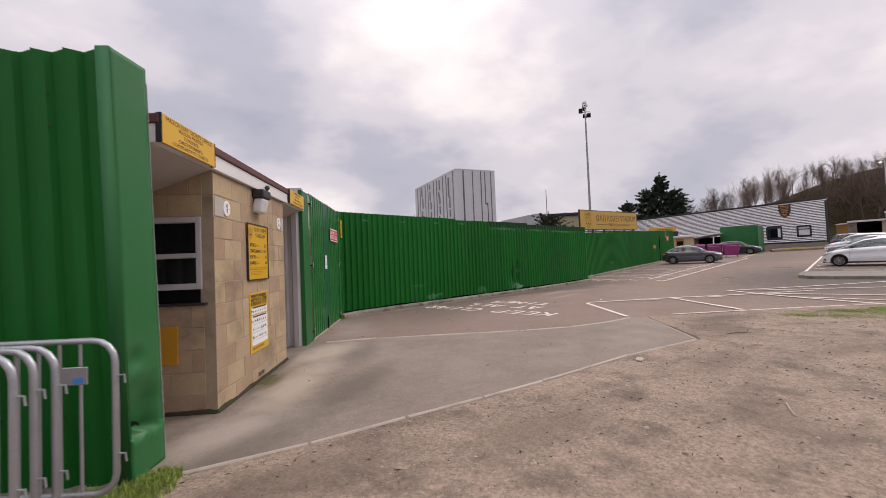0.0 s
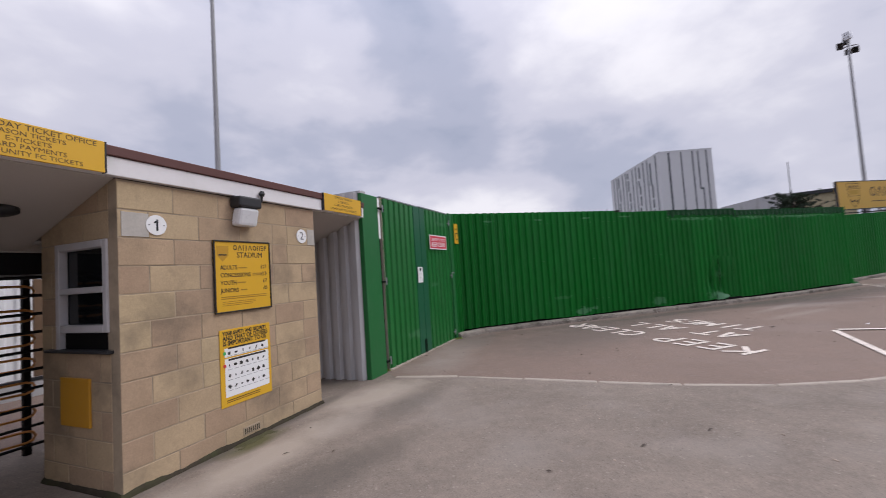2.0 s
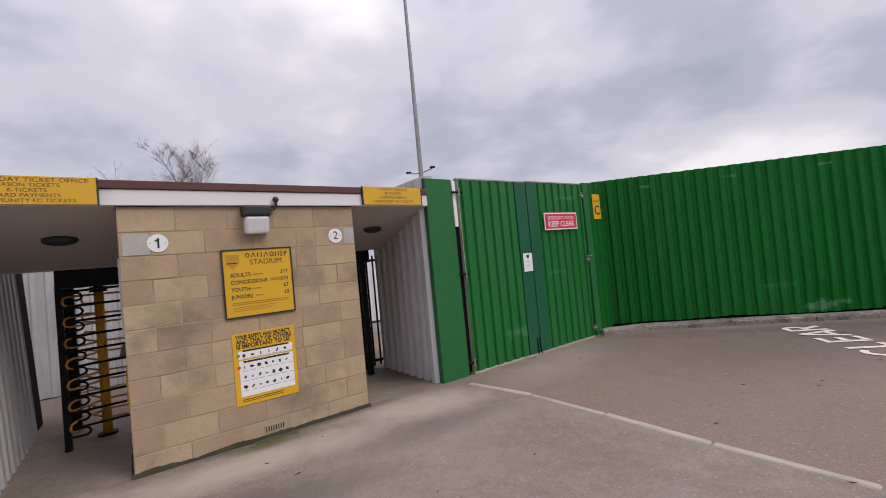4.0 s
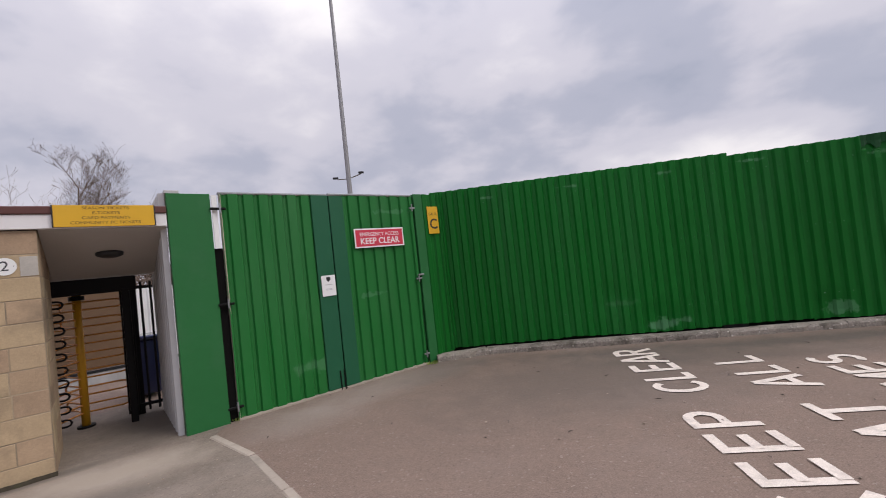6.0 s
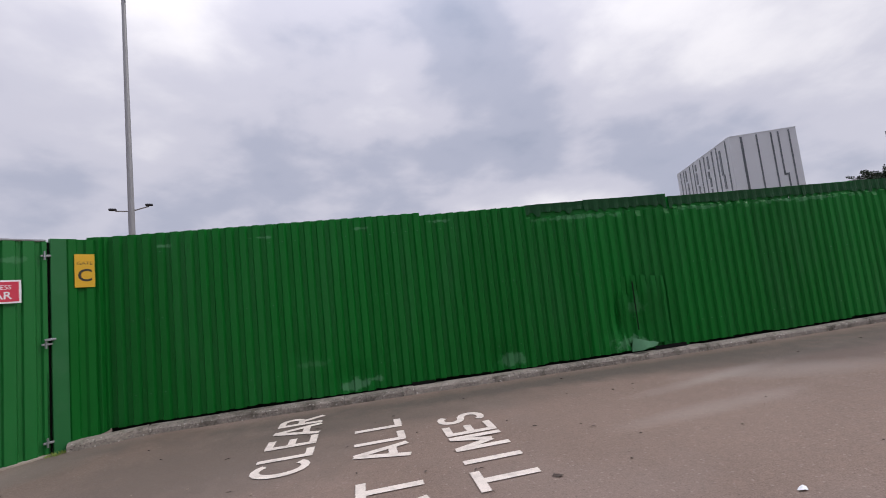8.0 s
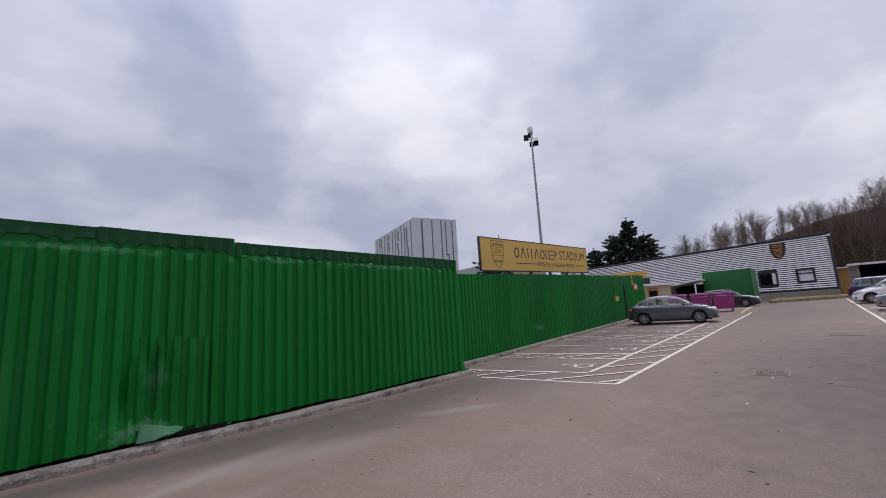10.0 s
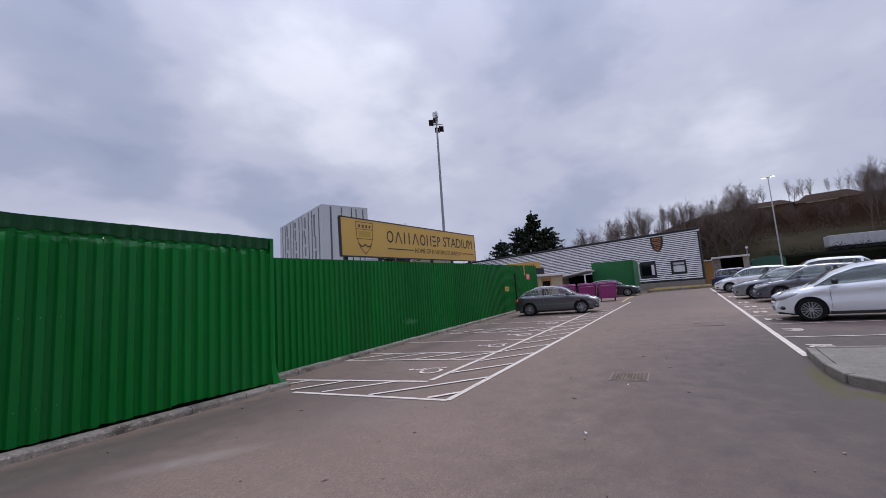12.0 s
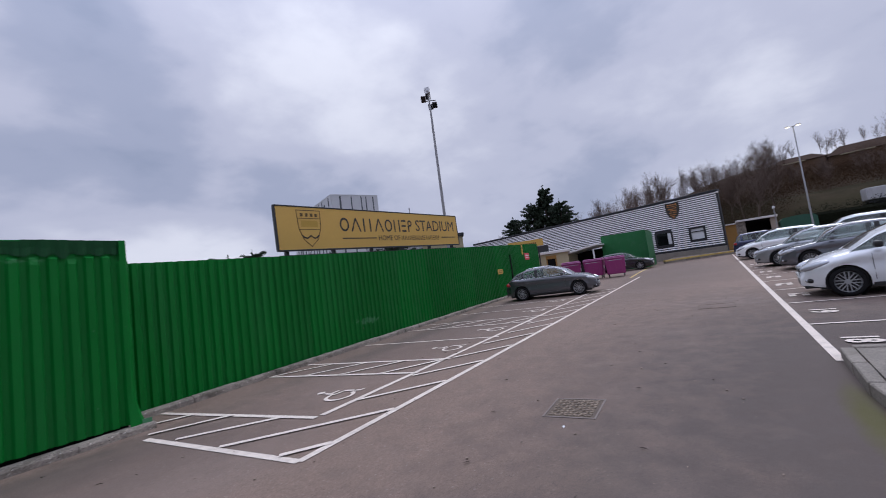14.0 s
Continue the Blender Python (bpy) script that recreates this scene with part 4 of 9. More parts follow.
def sheet_part(name, vf, material, parent, m=None, label="", thickness=0.004):
    me = sheet_me(name, *vf)
    ob = part_me(name, me, material, parent, label)
    if m is not None:
        ob.matrix_basis = m
    if thickness:
        md = ob.modifiers.new("thickness", "SOLIDIFY")
        md.thickness, md.offset = thickness, 1.0
    return ob


# ---- first fence ----
F0, F1 = Vector((6.16, 10.46)), Vector((21.44, 11.02))
FANG = math.degrees(math.atan2(F1.y - F0.y, F1.x - F0.x))
FLEN = (F1 - F0).length
fence1 = thing("fence", "tall green painted corrugated steel fence with dents", "fence", pose(F0.x, F0.y, 0, 0, 0, FANG))
DENTS = [(8.62, 0.85, 0.42, 0.05), (14.95 - 6.16, 0.55, 0.85, 0.07), (14.55 - 6.16, 0.25, 0.4, -0.06), (9.8 - 6.16, 0.3, 0.4, 0.035), (12.3 - 6.16, 0.3, 0.35, 0.03), (9.0 - 6.16, 0.75, 0.4, 0.02)]
SEGS = [(0.0, 4.93, 2.955, 2.97, 0.145), (4.93, 9.73, 2.925, 2.995, 0.150), (9.73, FLEN, 2.935, 2.985, 0.155)]
pn = 0
for a, b, za, zb, zlow in SEGS:
    n_ = round((b - a) / 1.0)
    for i in range(n_):
        s0, s1 = a + (b - a) * i / n_, a + (b - a) * (i + 1) / n_
        ds = [(cx - s0, cz, r, dd) for cx, cz, r, dd in DENTS if s0 - 1 < cx < s1 + 1]
        xm = F0.x + (s0 + s1) / 2

        def top_(x, s0=s0, a=a, b=b, za=za, zb=zb):
            return za + (zb - za) * (s0 + x - a) / (b - a)

        def bot_(x, zl=zlow, xm=xm, pn=pn):
            return zl + rise(xm) * 0.9 + 0.012 * ((pn * 7) % 3 - 1) + 0.02 * noise.noise((x * 2.0 + pn * 3.0, 0.0, 4.0))

        vf = corrugated(s1 - s0 + 0.01, 2.9, rows=22 if ds else 8, top=top_, bottom=bot_, flat_from=(2.72 if s0 > 6.6 else None), dents=ds, offset=(0.04 - s0) % 0.2, depth=0.042, seed=1.7)
        ob = sheet_part("panel", vf, GREEN, fence1, pose(s0, 0.0012 * ((pn % 2) * 2 - 1), 0))
        pn += 1
part("corner_angle", nbox(-0.07, 0.09, -0.13, 0.03, 0.10, 2.945, 0.006), GREEN, fence1, "folded corner sheet")
# back rails and posts of the fence
for z in (0.5, 1.6, 2.6):
    part("rail", nbox(0, FLEN, 0.03, 0.08, z, z + 0.06), GREENFLAT, fence1)
fv, ff = [], []
for j in range(31):
    z = 0.13 + (2.98 - 0.13) * j / 30
    low_ = max(0.0, (0.75 - z) / 0.62)
    for i, (x_, y_) in enumerate(((-0.05, -0.046), (0.0, -0.050), (0.035, -0.047), (0.060, 0.0), (0.065, 0.10))):
        curl = 0.16 * low_ ** 2 * (i / 4)
        fv.append((FLEN + x_ + curl + 0.008 * noise.noise((i * 2.0, z * 2.2, 1.0)), y_ - 0.05 * low_ ** 2 + 0.010 * noise.noise((i * 3.0, z * 1.7, 5.0)), z - (0.03 * i / 4 if j == 0 else 0.0)))
for j in range(30):
    for i in range(4):
        ff.append((j * 5 + i, j * 5 + i + 1, (j + 1) * 5 + i + 1, (j + 1) * 5 + i))
sheet_part("end_flashing", (fv, ff), GREEN, fence1, None, "bent green end flashing", 0.003)
# pale plate painted as the highlight on the curled foot
part("rubbed_foot", nbox(FLEN + 0.10, FLEN + 0.23, -0.108, -0.100, 0.15, 0.24, 0.003), GREENPALE, fence1, "pale plate as a highlight on the flashing's curled foot")


# darker flat strips along the top, in lapped lengths, and the backing behind the lower edge
rs = random.Random(23)
for s0, s1, z0, z1 in ((6.86, 8.02, 2.77, 2.962), (8.0, 9.70, 2.765, 2.985), (9.76, 11.3, 2.75, 2.935), (11.26, 12.9, 2.745, 2.95), (12.86, 14.2, 2.74, 2.965), (14.16, FLEN - 0.03, 2.735, 2.98)):
    n_ = int((s1 - s0) / 0.05)
    tip, lay, drop = rs.uniform(-0.012, 0.012), rs.uniform(0.0, 0.006), rs.uniform(-0.01, 0.02)
    vs_ = []
    for k in range(n_ + 1):
        x = s0 + (s1 - s0) * k / n_
        tab = noise.noise((math.floor((x - 0.04) / 0.2) * 3.7, 8.0, 0.0))
        lo_ = z0 + drop + 0.012 * noise.noise((x * 9.0, 3.0, 0.0)) + (0.075 * tab if k % 4 < 2 else 0.03)
        bow = 0.010 * noise.noise((x * 2.0, 0.0, 7.0))
        rib_ = 0.014 if k % 4 < 2 else 0.0
        vs_ += [(x, -0.014 - rib_ * 1.6 - lay + bow, lo_), (x, -0.012 - rib_ - lay + bow * 0.4, (lo_ + z1) / 2), (x, -0.014 - rib_ * 0.6 - lay + bow, z1 + tip * k / n_ + 0.006 * noise.noise((x * 3.0, 0.0, 0.0)))]
    fs_ = [f for k in range(n_) for f in ((3 * k, 3 * k + 3, 3 * k + 4, 3 * k + 1), (3 * k + 1, 3 * k + 4, 3 * k + 5, 3 * k + 2))]
    sheet_part("cap_strip", (vs_, fs_), GREENDARK, fence1, None, "dark flat strip along the top", 0.003)
# dark backing added so the gap under the sheets looks deeply shaded
part("sole_board", nbox(0.05, FLEN, 0.13, 0.15, -0.05, 0.30), DARK, fence1, "dark backing added as the shade under the sheets")
# a repair sheet over the dented stretch, split beside its edge, its torn corner folded up
pv, pf = corrugated(0.95, 1.24, pitch=0.2, depth=0.040, rows=14, offset=0.10, wob=0.02, seed=41.0, dents=((0.35, 0.45, 0.45, 0.030), (0.75, 0.95, 0.35, -0.020), (0.2, 1.0, 0.3, 0.025)),
                    bottom=lambda x: 0.10 * max(0.0, 1 - x / 0.35), top=lambda x: 1.24 + 0.03 * math.sin(x * 5))
sheet_part("repair_sheet", (pv, pf), GREEN, fence1, pose(8.42, -0.024, 0.24), "dented repair sheet over the ribs")
# dark strip on the sheet stands for the shade inside the split
part("split", nbox(8.715, 8.728, -0.082, -0.066, 0.52, 1.40), DARK, fence1, "dark strip for the shaded split in the repair sheet")
bm = bmesh.new()
rows_ = []
for j in range(4):
    v_ = j / 3
    rows_.append([bm.verts.new((8.52 + 0.50 * u_ + 0.05 * v_, -0.09 - 0.05 * math.sin(u_ * 3.1) * (1 - v_) - 0.012 * noise.noise((u_ * 5, v_ * 5, 1.0)), 0.15 + 0.05 * u_ + v_ * (0.24 - 0.19 * u_) + 0.03 * noise.noise((u_ * 6, v_ * 4, 2.0)))) for u_ in (0, 0.2, 0.4, 0.6, 0.8, 1.0)])
for A, B in zip(rows_, rows_[1:]):
    for i in range(5):
        bm.faces.new((A[i], A[i + 1], B[i + 1], B[i]))
# flap coloured pale for the sky light it would throw back
part("bent_flap", bm, GREENPALE, fence1, "bent lower corner of a sheet, coloured pale as a sky glint", True)
# dark strips laid on the sheets stand for shaded gaps beneath them
part("hole", nbox(9.02, 9.66, -0.052, -0.046, 0.11, 0.185), DARK, fence1, "dark strip for the shaded gap under a lifted sheet")
part("hole", nbox(4.55, 4.92, -0.052, -0.046, 0.11, 0.165), DARK, fence1, "dark strip for the shaded gap under a lifted sheet")
# rivets in short rows
riv = [(s_, 2.66) for s_ in (0.9, 1.3, 2.4, 3.5, 4.4, 5.2, 5.7)] + [(s_, z_) for s_ in (0.5, 2.1, 4.1, 6.1, 7.7, 10.1, 11.7, 13.3, 14.9) for z_ in (0.55, 1.65)]
rivet_me = bpy.data.meshes.new("rivet")
bm = disc(bmesh.new(), (0, 0, 0), 0.008, (0, -1, 0), 0.005, 8)
bm.to_mesh(rivet_me)
bm.free()
rivet_me.materials.append(GREENPALE)
for s_, z_ in riv:
    for k in range(3):
        ob = new("rivet", rivet_me)
        ob.parent = fence1
        ob.matrix_basis = pose(0.08 + round((s_ + k * 0.2) / 0.2) * 0.2, -0.047, z_)

kerb1 = thing("kerb", "weathered concrete kerb along the foot of the fence", "kerb", kind="structure")
off = Vector((math.sin(radians(FANG)), -math.cos(radians(FANG)))) * 0.10
laid_stones([(6.0, 10.02), (6.28, 10.26), (6.8, 10.36), (F0.x + 1.2 + off.x, F0.y + 0.04 + off.y), (F1.x + 0.25 + off.x, F1.y + off.y)], 0.915, 0.185, -0.08, 0.11, KERB, kerb1, "kerbstone", 0.006, 0.005, 5, 0.022)

# ---- second fence ----
F2ANG = math.degrees(math.atan2(0.105, 1))
fence2 = thing("fence", "long green painted corrugated steel fence following the slope", "fence", pose(21.8, 11.95, 0, 0, 0, F2ANG))
F2LEN = 25.0
for i in range(25):
    s0, s1 = F2LEN * i / 25, F2LEN * (i + 1) / 25
    xm = 21.8 + (s0 + s1) / 2 * 0.9945

    def top_(x, s0=s0):
        X = 21.8 + (s0 + x) * 0.9945
        return rise(X) + 2.66 + 0.011 * (X - 21.8)

    def bot_(x, s0=s0):
        X = 21.8 + (s0 + x) * 0.9945
        return rise(X) + 0.09

    sheet_part("panel", corrugated(s1 - s0, 2.6, rows=5, top=top_, bottom=bot_, offset=0.06, depth=0.038, seed=20.0), GREEN, fence2, pose(s0, 0.001 * ((i % 2) * 2 - 1), 0))
part("post", nbox(19.1, 19.22, -0.09, 0.02, rise(41) - 0.05, rise(41) + 2.3, 0.01), BLACKSTEEL, fence2, "black steel gate post")
kerb2 = thing("kerb", "concrete kerb along the foot of the long fence", "kerb", kind="structure")
laid_stones([(21.75, 11.78), (45.5, 11.78 + 0.105 * 23.75)], 0.915, 0.15, -0.08, 0.12, KERB, kerb2, "kerbstone", 0.012, 0.006, 6, 0.018)
# link between the two fences
link = thing("fence", "short green steel return between two fences", "fence", pose(21.46, 11.05, 0, 0, 0, 70))
sheet_part("panel", corrugated(1.0, 2.6, rows=4, top=lambda x: 2.72, bottom=lambda x: 0.12, seed=3), GREEN, link)

# ---- clubhouse ----
CDIR = Vector((67.95 - 62.2, 26.8 - 4.0)).normalized()
CLEN, CBASE, CBOT, CTOP = 30.0, 0.9, 2.06, 6.62
CM = pose(62.2 + CDIR.x * CLEN, 4.0 + CDIR.y * CLEN, 0, 0, 0, math.degrees(math.atan2(-CDIR.y, -CDIR.x)))
club = thing("clubhouse", "low clubhouse clad in silver ribbed sheet with dark trim", "building", CM)
WIN = [(CLEN - b, CLEN - a, c, d, h) for a, b, c, d, h in ((1.40, 2.56, 2.74, 3.78, "shut"), (4.15, 5.55, 2.62, 3.84, "open"))]
z_, k = CBOT, 0
holes = [(a - 0.06, b + 0.06, c - 0.06, d + 0.06) for a, b, c, d, _ in WIN]
bm = bmesh.new()
# backing wall with openings
cuts = sorted({0.0, CLEN} | {h[0] for h in holes} | {h[1] for h in holes})
for a, b in zip(cuts, cuts[1:]):
    h = [h for h in holes if h[0] <= a and b <= h[1]]
    if h:
        box(bm, a, b, 0.03, 0.3, CBASE, h[0][2])
        box(bm, a, b, 0.03, 0.3, h[0][3], CTOP)
    else:
        box(bm, a, b, 0.03, 0.3, CBASE, CTOP)
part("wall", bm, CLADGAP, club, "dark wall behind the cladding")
rib = (CTOP - CBOT) / 25
for k in range(25):
    za = CBOT + k * rib
    spans, cur = [], 0.0
    for h in sorted(holes):
        if za < h[3] and za + rib > h[2]:
            spans.append((cur, h[0]))
            cur = h[1]
    spans.append((cur, CLEN))
    bm = bmesh.new()
    for a, b in spans:
        box(bm, a, b, -0.035, 0.031, za + rib * 0.22, za + rib * 0.80, 0.012)
    part("cladding_rib", bm, CLADDING, club)
part("plinth", nbox(0, CLEN + 0.1, -0.10, 0.30, 0.6, CBOT - 0.16, 0.02), mat("smooth_concrete", (0.24, 0.215, 0.185), 0.9, var=0.16, s1=0.5, s2=8, bump=0.2, dirt=(0.13, 0.11, 0.09), dirt_amt=0.5, dirt_scale=1.2), club, "concrete plinth")
part("bottom_trim", nbox(0, CLEN + 0.05, -0.06, 0.02, CBOT - 0.14, CBOT - 0.02, 0.01), GRAPHITE, club)
part("roof_edge", nbox(0, CLEN + 0.15, -0.12, 0.5, CTOP, CTOP + 0.19, 0.02), GRAPHITE, club, "dark grey roof edge")
part("corner_trim", nbox(CLEN - 0.03, CLEN + 0.10, -0.06, 0.30, CBASE, CTOP, 0.01), GRAPHITE, club)
inv = CM.inverted().to_3x3()
back = inv @ Vector((1.0, 0.10, 0.0))
foot = [(0.0, 0.30), (CLEN + 0.02, 0.30), (CLEN + 0.02 + back.x * 14, 0.30 + back.y * 14), (0.0 + back.x * 14, 0.30 + back.y * 14)]
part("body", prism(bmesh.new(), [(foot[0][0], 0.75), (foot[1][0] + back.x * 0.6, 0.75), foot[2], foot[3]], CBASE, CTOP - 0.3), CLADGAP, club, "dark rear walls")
part("roof", prism(bmesh.new(), foot, CTOP - 0.25, CTOP + 0.1), GRAPHITE, club)
for a, b, c, d, how in WIN:
    w = part("window", nbox(a - 0.06, b + 0.06, 0.10, 0.16, c - 0.06, d + 0.06), DARK, club, "dark framed window")
    bm = bmesh.new()
    for q in ((a - 0.10, a + 0.06, c - 0.10, d + 0.10), (b - 0.06, b + 0.10, c - 0.10, d + 0.10), (a, b, d - 0.04, d + 0.10), (a, b, c - 0.10, c + 0.06)):
        box(bm, q[0], q[1], -0.07, 0.08, q[2], q[3])
    if how == "shut":
        box(bm, a, b, -0.03, 0.06, (c + d) / 2 + 0.18, (c + d) / 2 + 0.26)
    part("window_frame", bm, GRAPHITE, w)
    if how == "shut":
        part("blind", nbox(a + 0.05, b - 0.05, 0.07, 0.09, c + 0.05, d - 0.05), DIFFUSER, w, "pale closed blind")
    else:
        part("sash", nbox(b - 0.36, b - 0.05, -0.02, 0.03, c + 0.10, d - 0.10, 0.01), DIFFUSER, w, "pale folded sash")
    part("pane", nbox(a + 0.04, b - 0.04, 0.035, 0.05, c + 0.04, d - 0.04), BLACKGLASS if how != "shut" else DIFFUSER, w)
# plain shield on the wall
bm = bmesh.new()
prism(bm, [(0, 0.95), (-0.60, 1.0), (-0.58, 0.25), (-0.42, -0.25), (0, -0.60), (0.42, -0.25), (0.58, 0.25), (0.60, 1.0)], 0, 0.05)
sh = part("emblem", bm, INK, club, "black shield with orange bars")
sh.matrix_basis = pose(CLEN - 3.68, -0.04, 5.50, 90, 0, 0)
bars(sh, pose(0, 0, 0.05), [(-0.40, 0.74, 0.14, 0.10), (-0.18, 0.74, 0.14, 0.10), (0.04, 0.74, 0.14, 0.10), (0.26, 0.74, 0.14, 0.10), (-0.46, 0.60, 0.92, 0.04), (-0.38, 0.34, 0.46, 0.09), (0.16, 0.42, 0.2, 0.07), (-0.20, 0.20, 0.54, 0.08), (-0.30, 0.02, 0.2, 0.07), (0.06, 0.02, 0.26, 0.07), (-0.26, -0.18, 0.52, 0.06), (-0.14, -0.34, 0.28, 0.06), (-0.05, -0.48, 0.10, 0.07)], ORANGE, "emblem_bar", 0.02)
part("security_camera", nbox(CLEN + 0.02, CLEN + 0.20, -0.32, -0.12, CTOP - 0.16, CTOP - 0.02, 0.03), WHITEUPVC, club, "white security camera on the corner")
yk = thing("kerb", "yellow painted kerb before the clubhouse", "kerb", kind="structure")
KLINE = [(57.7, 8.3), (58.2, 8.15), (59.0, 6.6), (60.3, 3.9), (61.2, 1.5)]
laid_stones(KLINE, 1.0, 0.22, 0.15, 0.29, YELLOWLINE, yk, "kerbstone", 0.01, 0.004, 8)
laid_stones(KLINE, 1.0, 0.20, -0.08, 0.148, KERB, yk, "kerb_base", 0.01, 0.002, 9)
walkway = prism(bmesh.new(), [(61.1, 1.6), (62.4, 3.9), (63.4, 8.2), (58.2, 8.1), (59.1, 6.6), (60.35, 3.9)], -0.05, 0.26)
for v in walkway.verts:
    v.co.z += rise(v.co.x)
tagged(part("pavement", walkway, APRON), "raised tarmac strip before the clubhouse", "pavement", kind="structure")

# ---- tower block far behind ----
TB = [Vector((102.6, 99.5)), Vector((117.1, 94.2))]
tdir = (TB[1] - TB[0]).normalized()
TW = (TB[1] - TB[0]).length
TM = pose(TB[0].x, TB[0].y, 0, 0, 0, math.degrees(math.atan2(tdir.y, tdir.x)))
tower = thing("tower_block", "pale panelled tower block with stepped dark window strips", "building", TM)
TH, TD = 32.9, 41.0
part("wall", nbox(0, TW, 0, TD, 0, TH), TOWERWHITE, tower)
part("parapet", nbox(-0.05, TW + 0.05, -0.05, TD + 0.05, TH, TH + 0.25), TOWERWHITE, tower)


def slot_strip(cols, face):
    """A stepped strip of windows from pieces (offset, from, to, width)."""
    for a, z0, z1, w in cols:
        if face == "front":
            bm = nbox(a, a + w, -0.12, 0.02, z0, z1)
        else:
            bm = nbox(-0.12, 0.02, a, a + w, z0, z1)
        part("window_strip", bm, TOWERDARK, tower)


rt = random.Random(4)
for a, shifts in ((2.6, ()), (3.6, ((14.5, 0.8),)), (6.3, ()), (9.6, ()), (12.0, ((21.0, 0.8),)), (13.6, ())):
    z, cols, off_ = 0.0, [], 0.0
    for zs, s in shifts:
        cols.append((a + off_, z, zs, 0.32))
        cols.append((a + min(off_, off_ - s), zs, zs + 0.5, abs(s) + 0.32))
        off_ -= s
        z = zs
    cols.append((a + off_, z, TH - 0.3, 0.32))
    slot_strip(cols, "front")
for k in range(13):
    a = 2.0 + k * 2.95
    broken = k % 3 == 1
    cols = []
    if broken:
        z = 1.0
        while z < TH - 2:
            h = rt.uniform(2.0, 4.5)
            cols.append((a + rt.choice((0, 0.7)), z, min(z + h, TH - 0.6), 1.0))
            z += h + rt.choice((0.0, 0.6))
    else:
        cols = [(a, 0.5, TH - 0.3, 0.55)]
    slot_strip(cols, "side")

# low stand roof behind the fence
stand = thing("stand_building", "pale gabled building far behind the fence", "building", pose(72.5, 57, 0, 0, 0, -53))
bm = bmesh.new()
gp1 = [(0, 0), (0, 9.75), (7.4, 10.95), (10, 10.8), (10, 0)]
ga = [[bm.verts.new((x, y, z)) for x, z in gp1] for y in (0, 12)]
bm.faces.new(ga[0][::-1])
bm.faces.new(ga[1])
for i in range(5):
    bm.faces.new((ga[0][i], ga[0][(i + 1) % 5], ga[1][(i + 1) % 5], ga[1][i]))
bmesh.ops.recalc_face_normals(bm, faces=bm.faces[:])
part("wall", bm, GREYSHEET, stand)
part("flat_wing", nbox(10.02, 17.5, 1, 11, 0, 10.2), CREAM, stand)
part("wing_roof", nbox(9.9, 17.8, 0.6, 11.4, 10.2, 10.8, 0.05), GRAPHITE, stand, "dark flat roof edge")

# ---- ticket kiosk ----
kiosk = thing("ticket_kiosk", "small flat-roofed ticket kiosk of buff concrete blocks", "building", KM)
KW, KD, KH = 2.30, 1.05, 2.445
wall_front = part("wall_front", nbox(0.004, KW - 0.004, 0.0008, 0.14, -0.05, KH), MORTAR, kiosk)
# the side wall with its ticket window: opening y 0.10-0.80, z 1.11-1.94
WY0, WY1, WZ0, WZ1 = 0.12, 0.82, 1.11, 1.985
bm = bmesh.new()
box(bm, 0.0035, 0.14, 0.14, KD, -0.05, WZ0)
box(bm, 0.0035, 0.14, 0.14, KD, WZ1, KH)
box(bm, 0.0035, 0.14, WY1, KD, WZ0, WZ1)
wall_side = part("wall_side", bm, MORTAR, kiosk)
wall_far = part("wall_far", nbox(KW - 0.14, KW - 0.004, 0.14, KD, -0.05, KH), MORTAR, kiosk)
part("wall_back", nbox(0.14, KW - 0.14, KD - 0.14, KD, -0.05, KH), MORTAR, kiosk)
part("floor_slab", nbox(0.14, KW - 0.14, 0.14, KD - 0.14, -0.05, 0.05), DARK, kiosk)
part("counter", nbox(0.15, 0.6, 0.2, 0.9, 1.02, 1.08), DARK, kiosk)
part("inner_shelf", nbox(0.9, 1.25, 0.2, 0.85, 0.9, 1.75, 0.01), GRAPHITE, kiosk, "dark shelving inside")
COURSE, BL = 0.2245, 0.45
block_cache = {}


def block_mesh(ln, h, d):
    key = (round(ln, 3), round(h, 3), round(d, 3))
    if key not in block_cache:
        bm = nbox(0, key[0], 0, key[2], 0, key[1], 0.0025)
        me = bpy.data.meshes.new("block")
        bm.to_mesh(me)
        bm.free()
        me.materials.append(BLOCK)
        block_cache[key] = me
    return block_cache[key]


rb = random.Random(11)
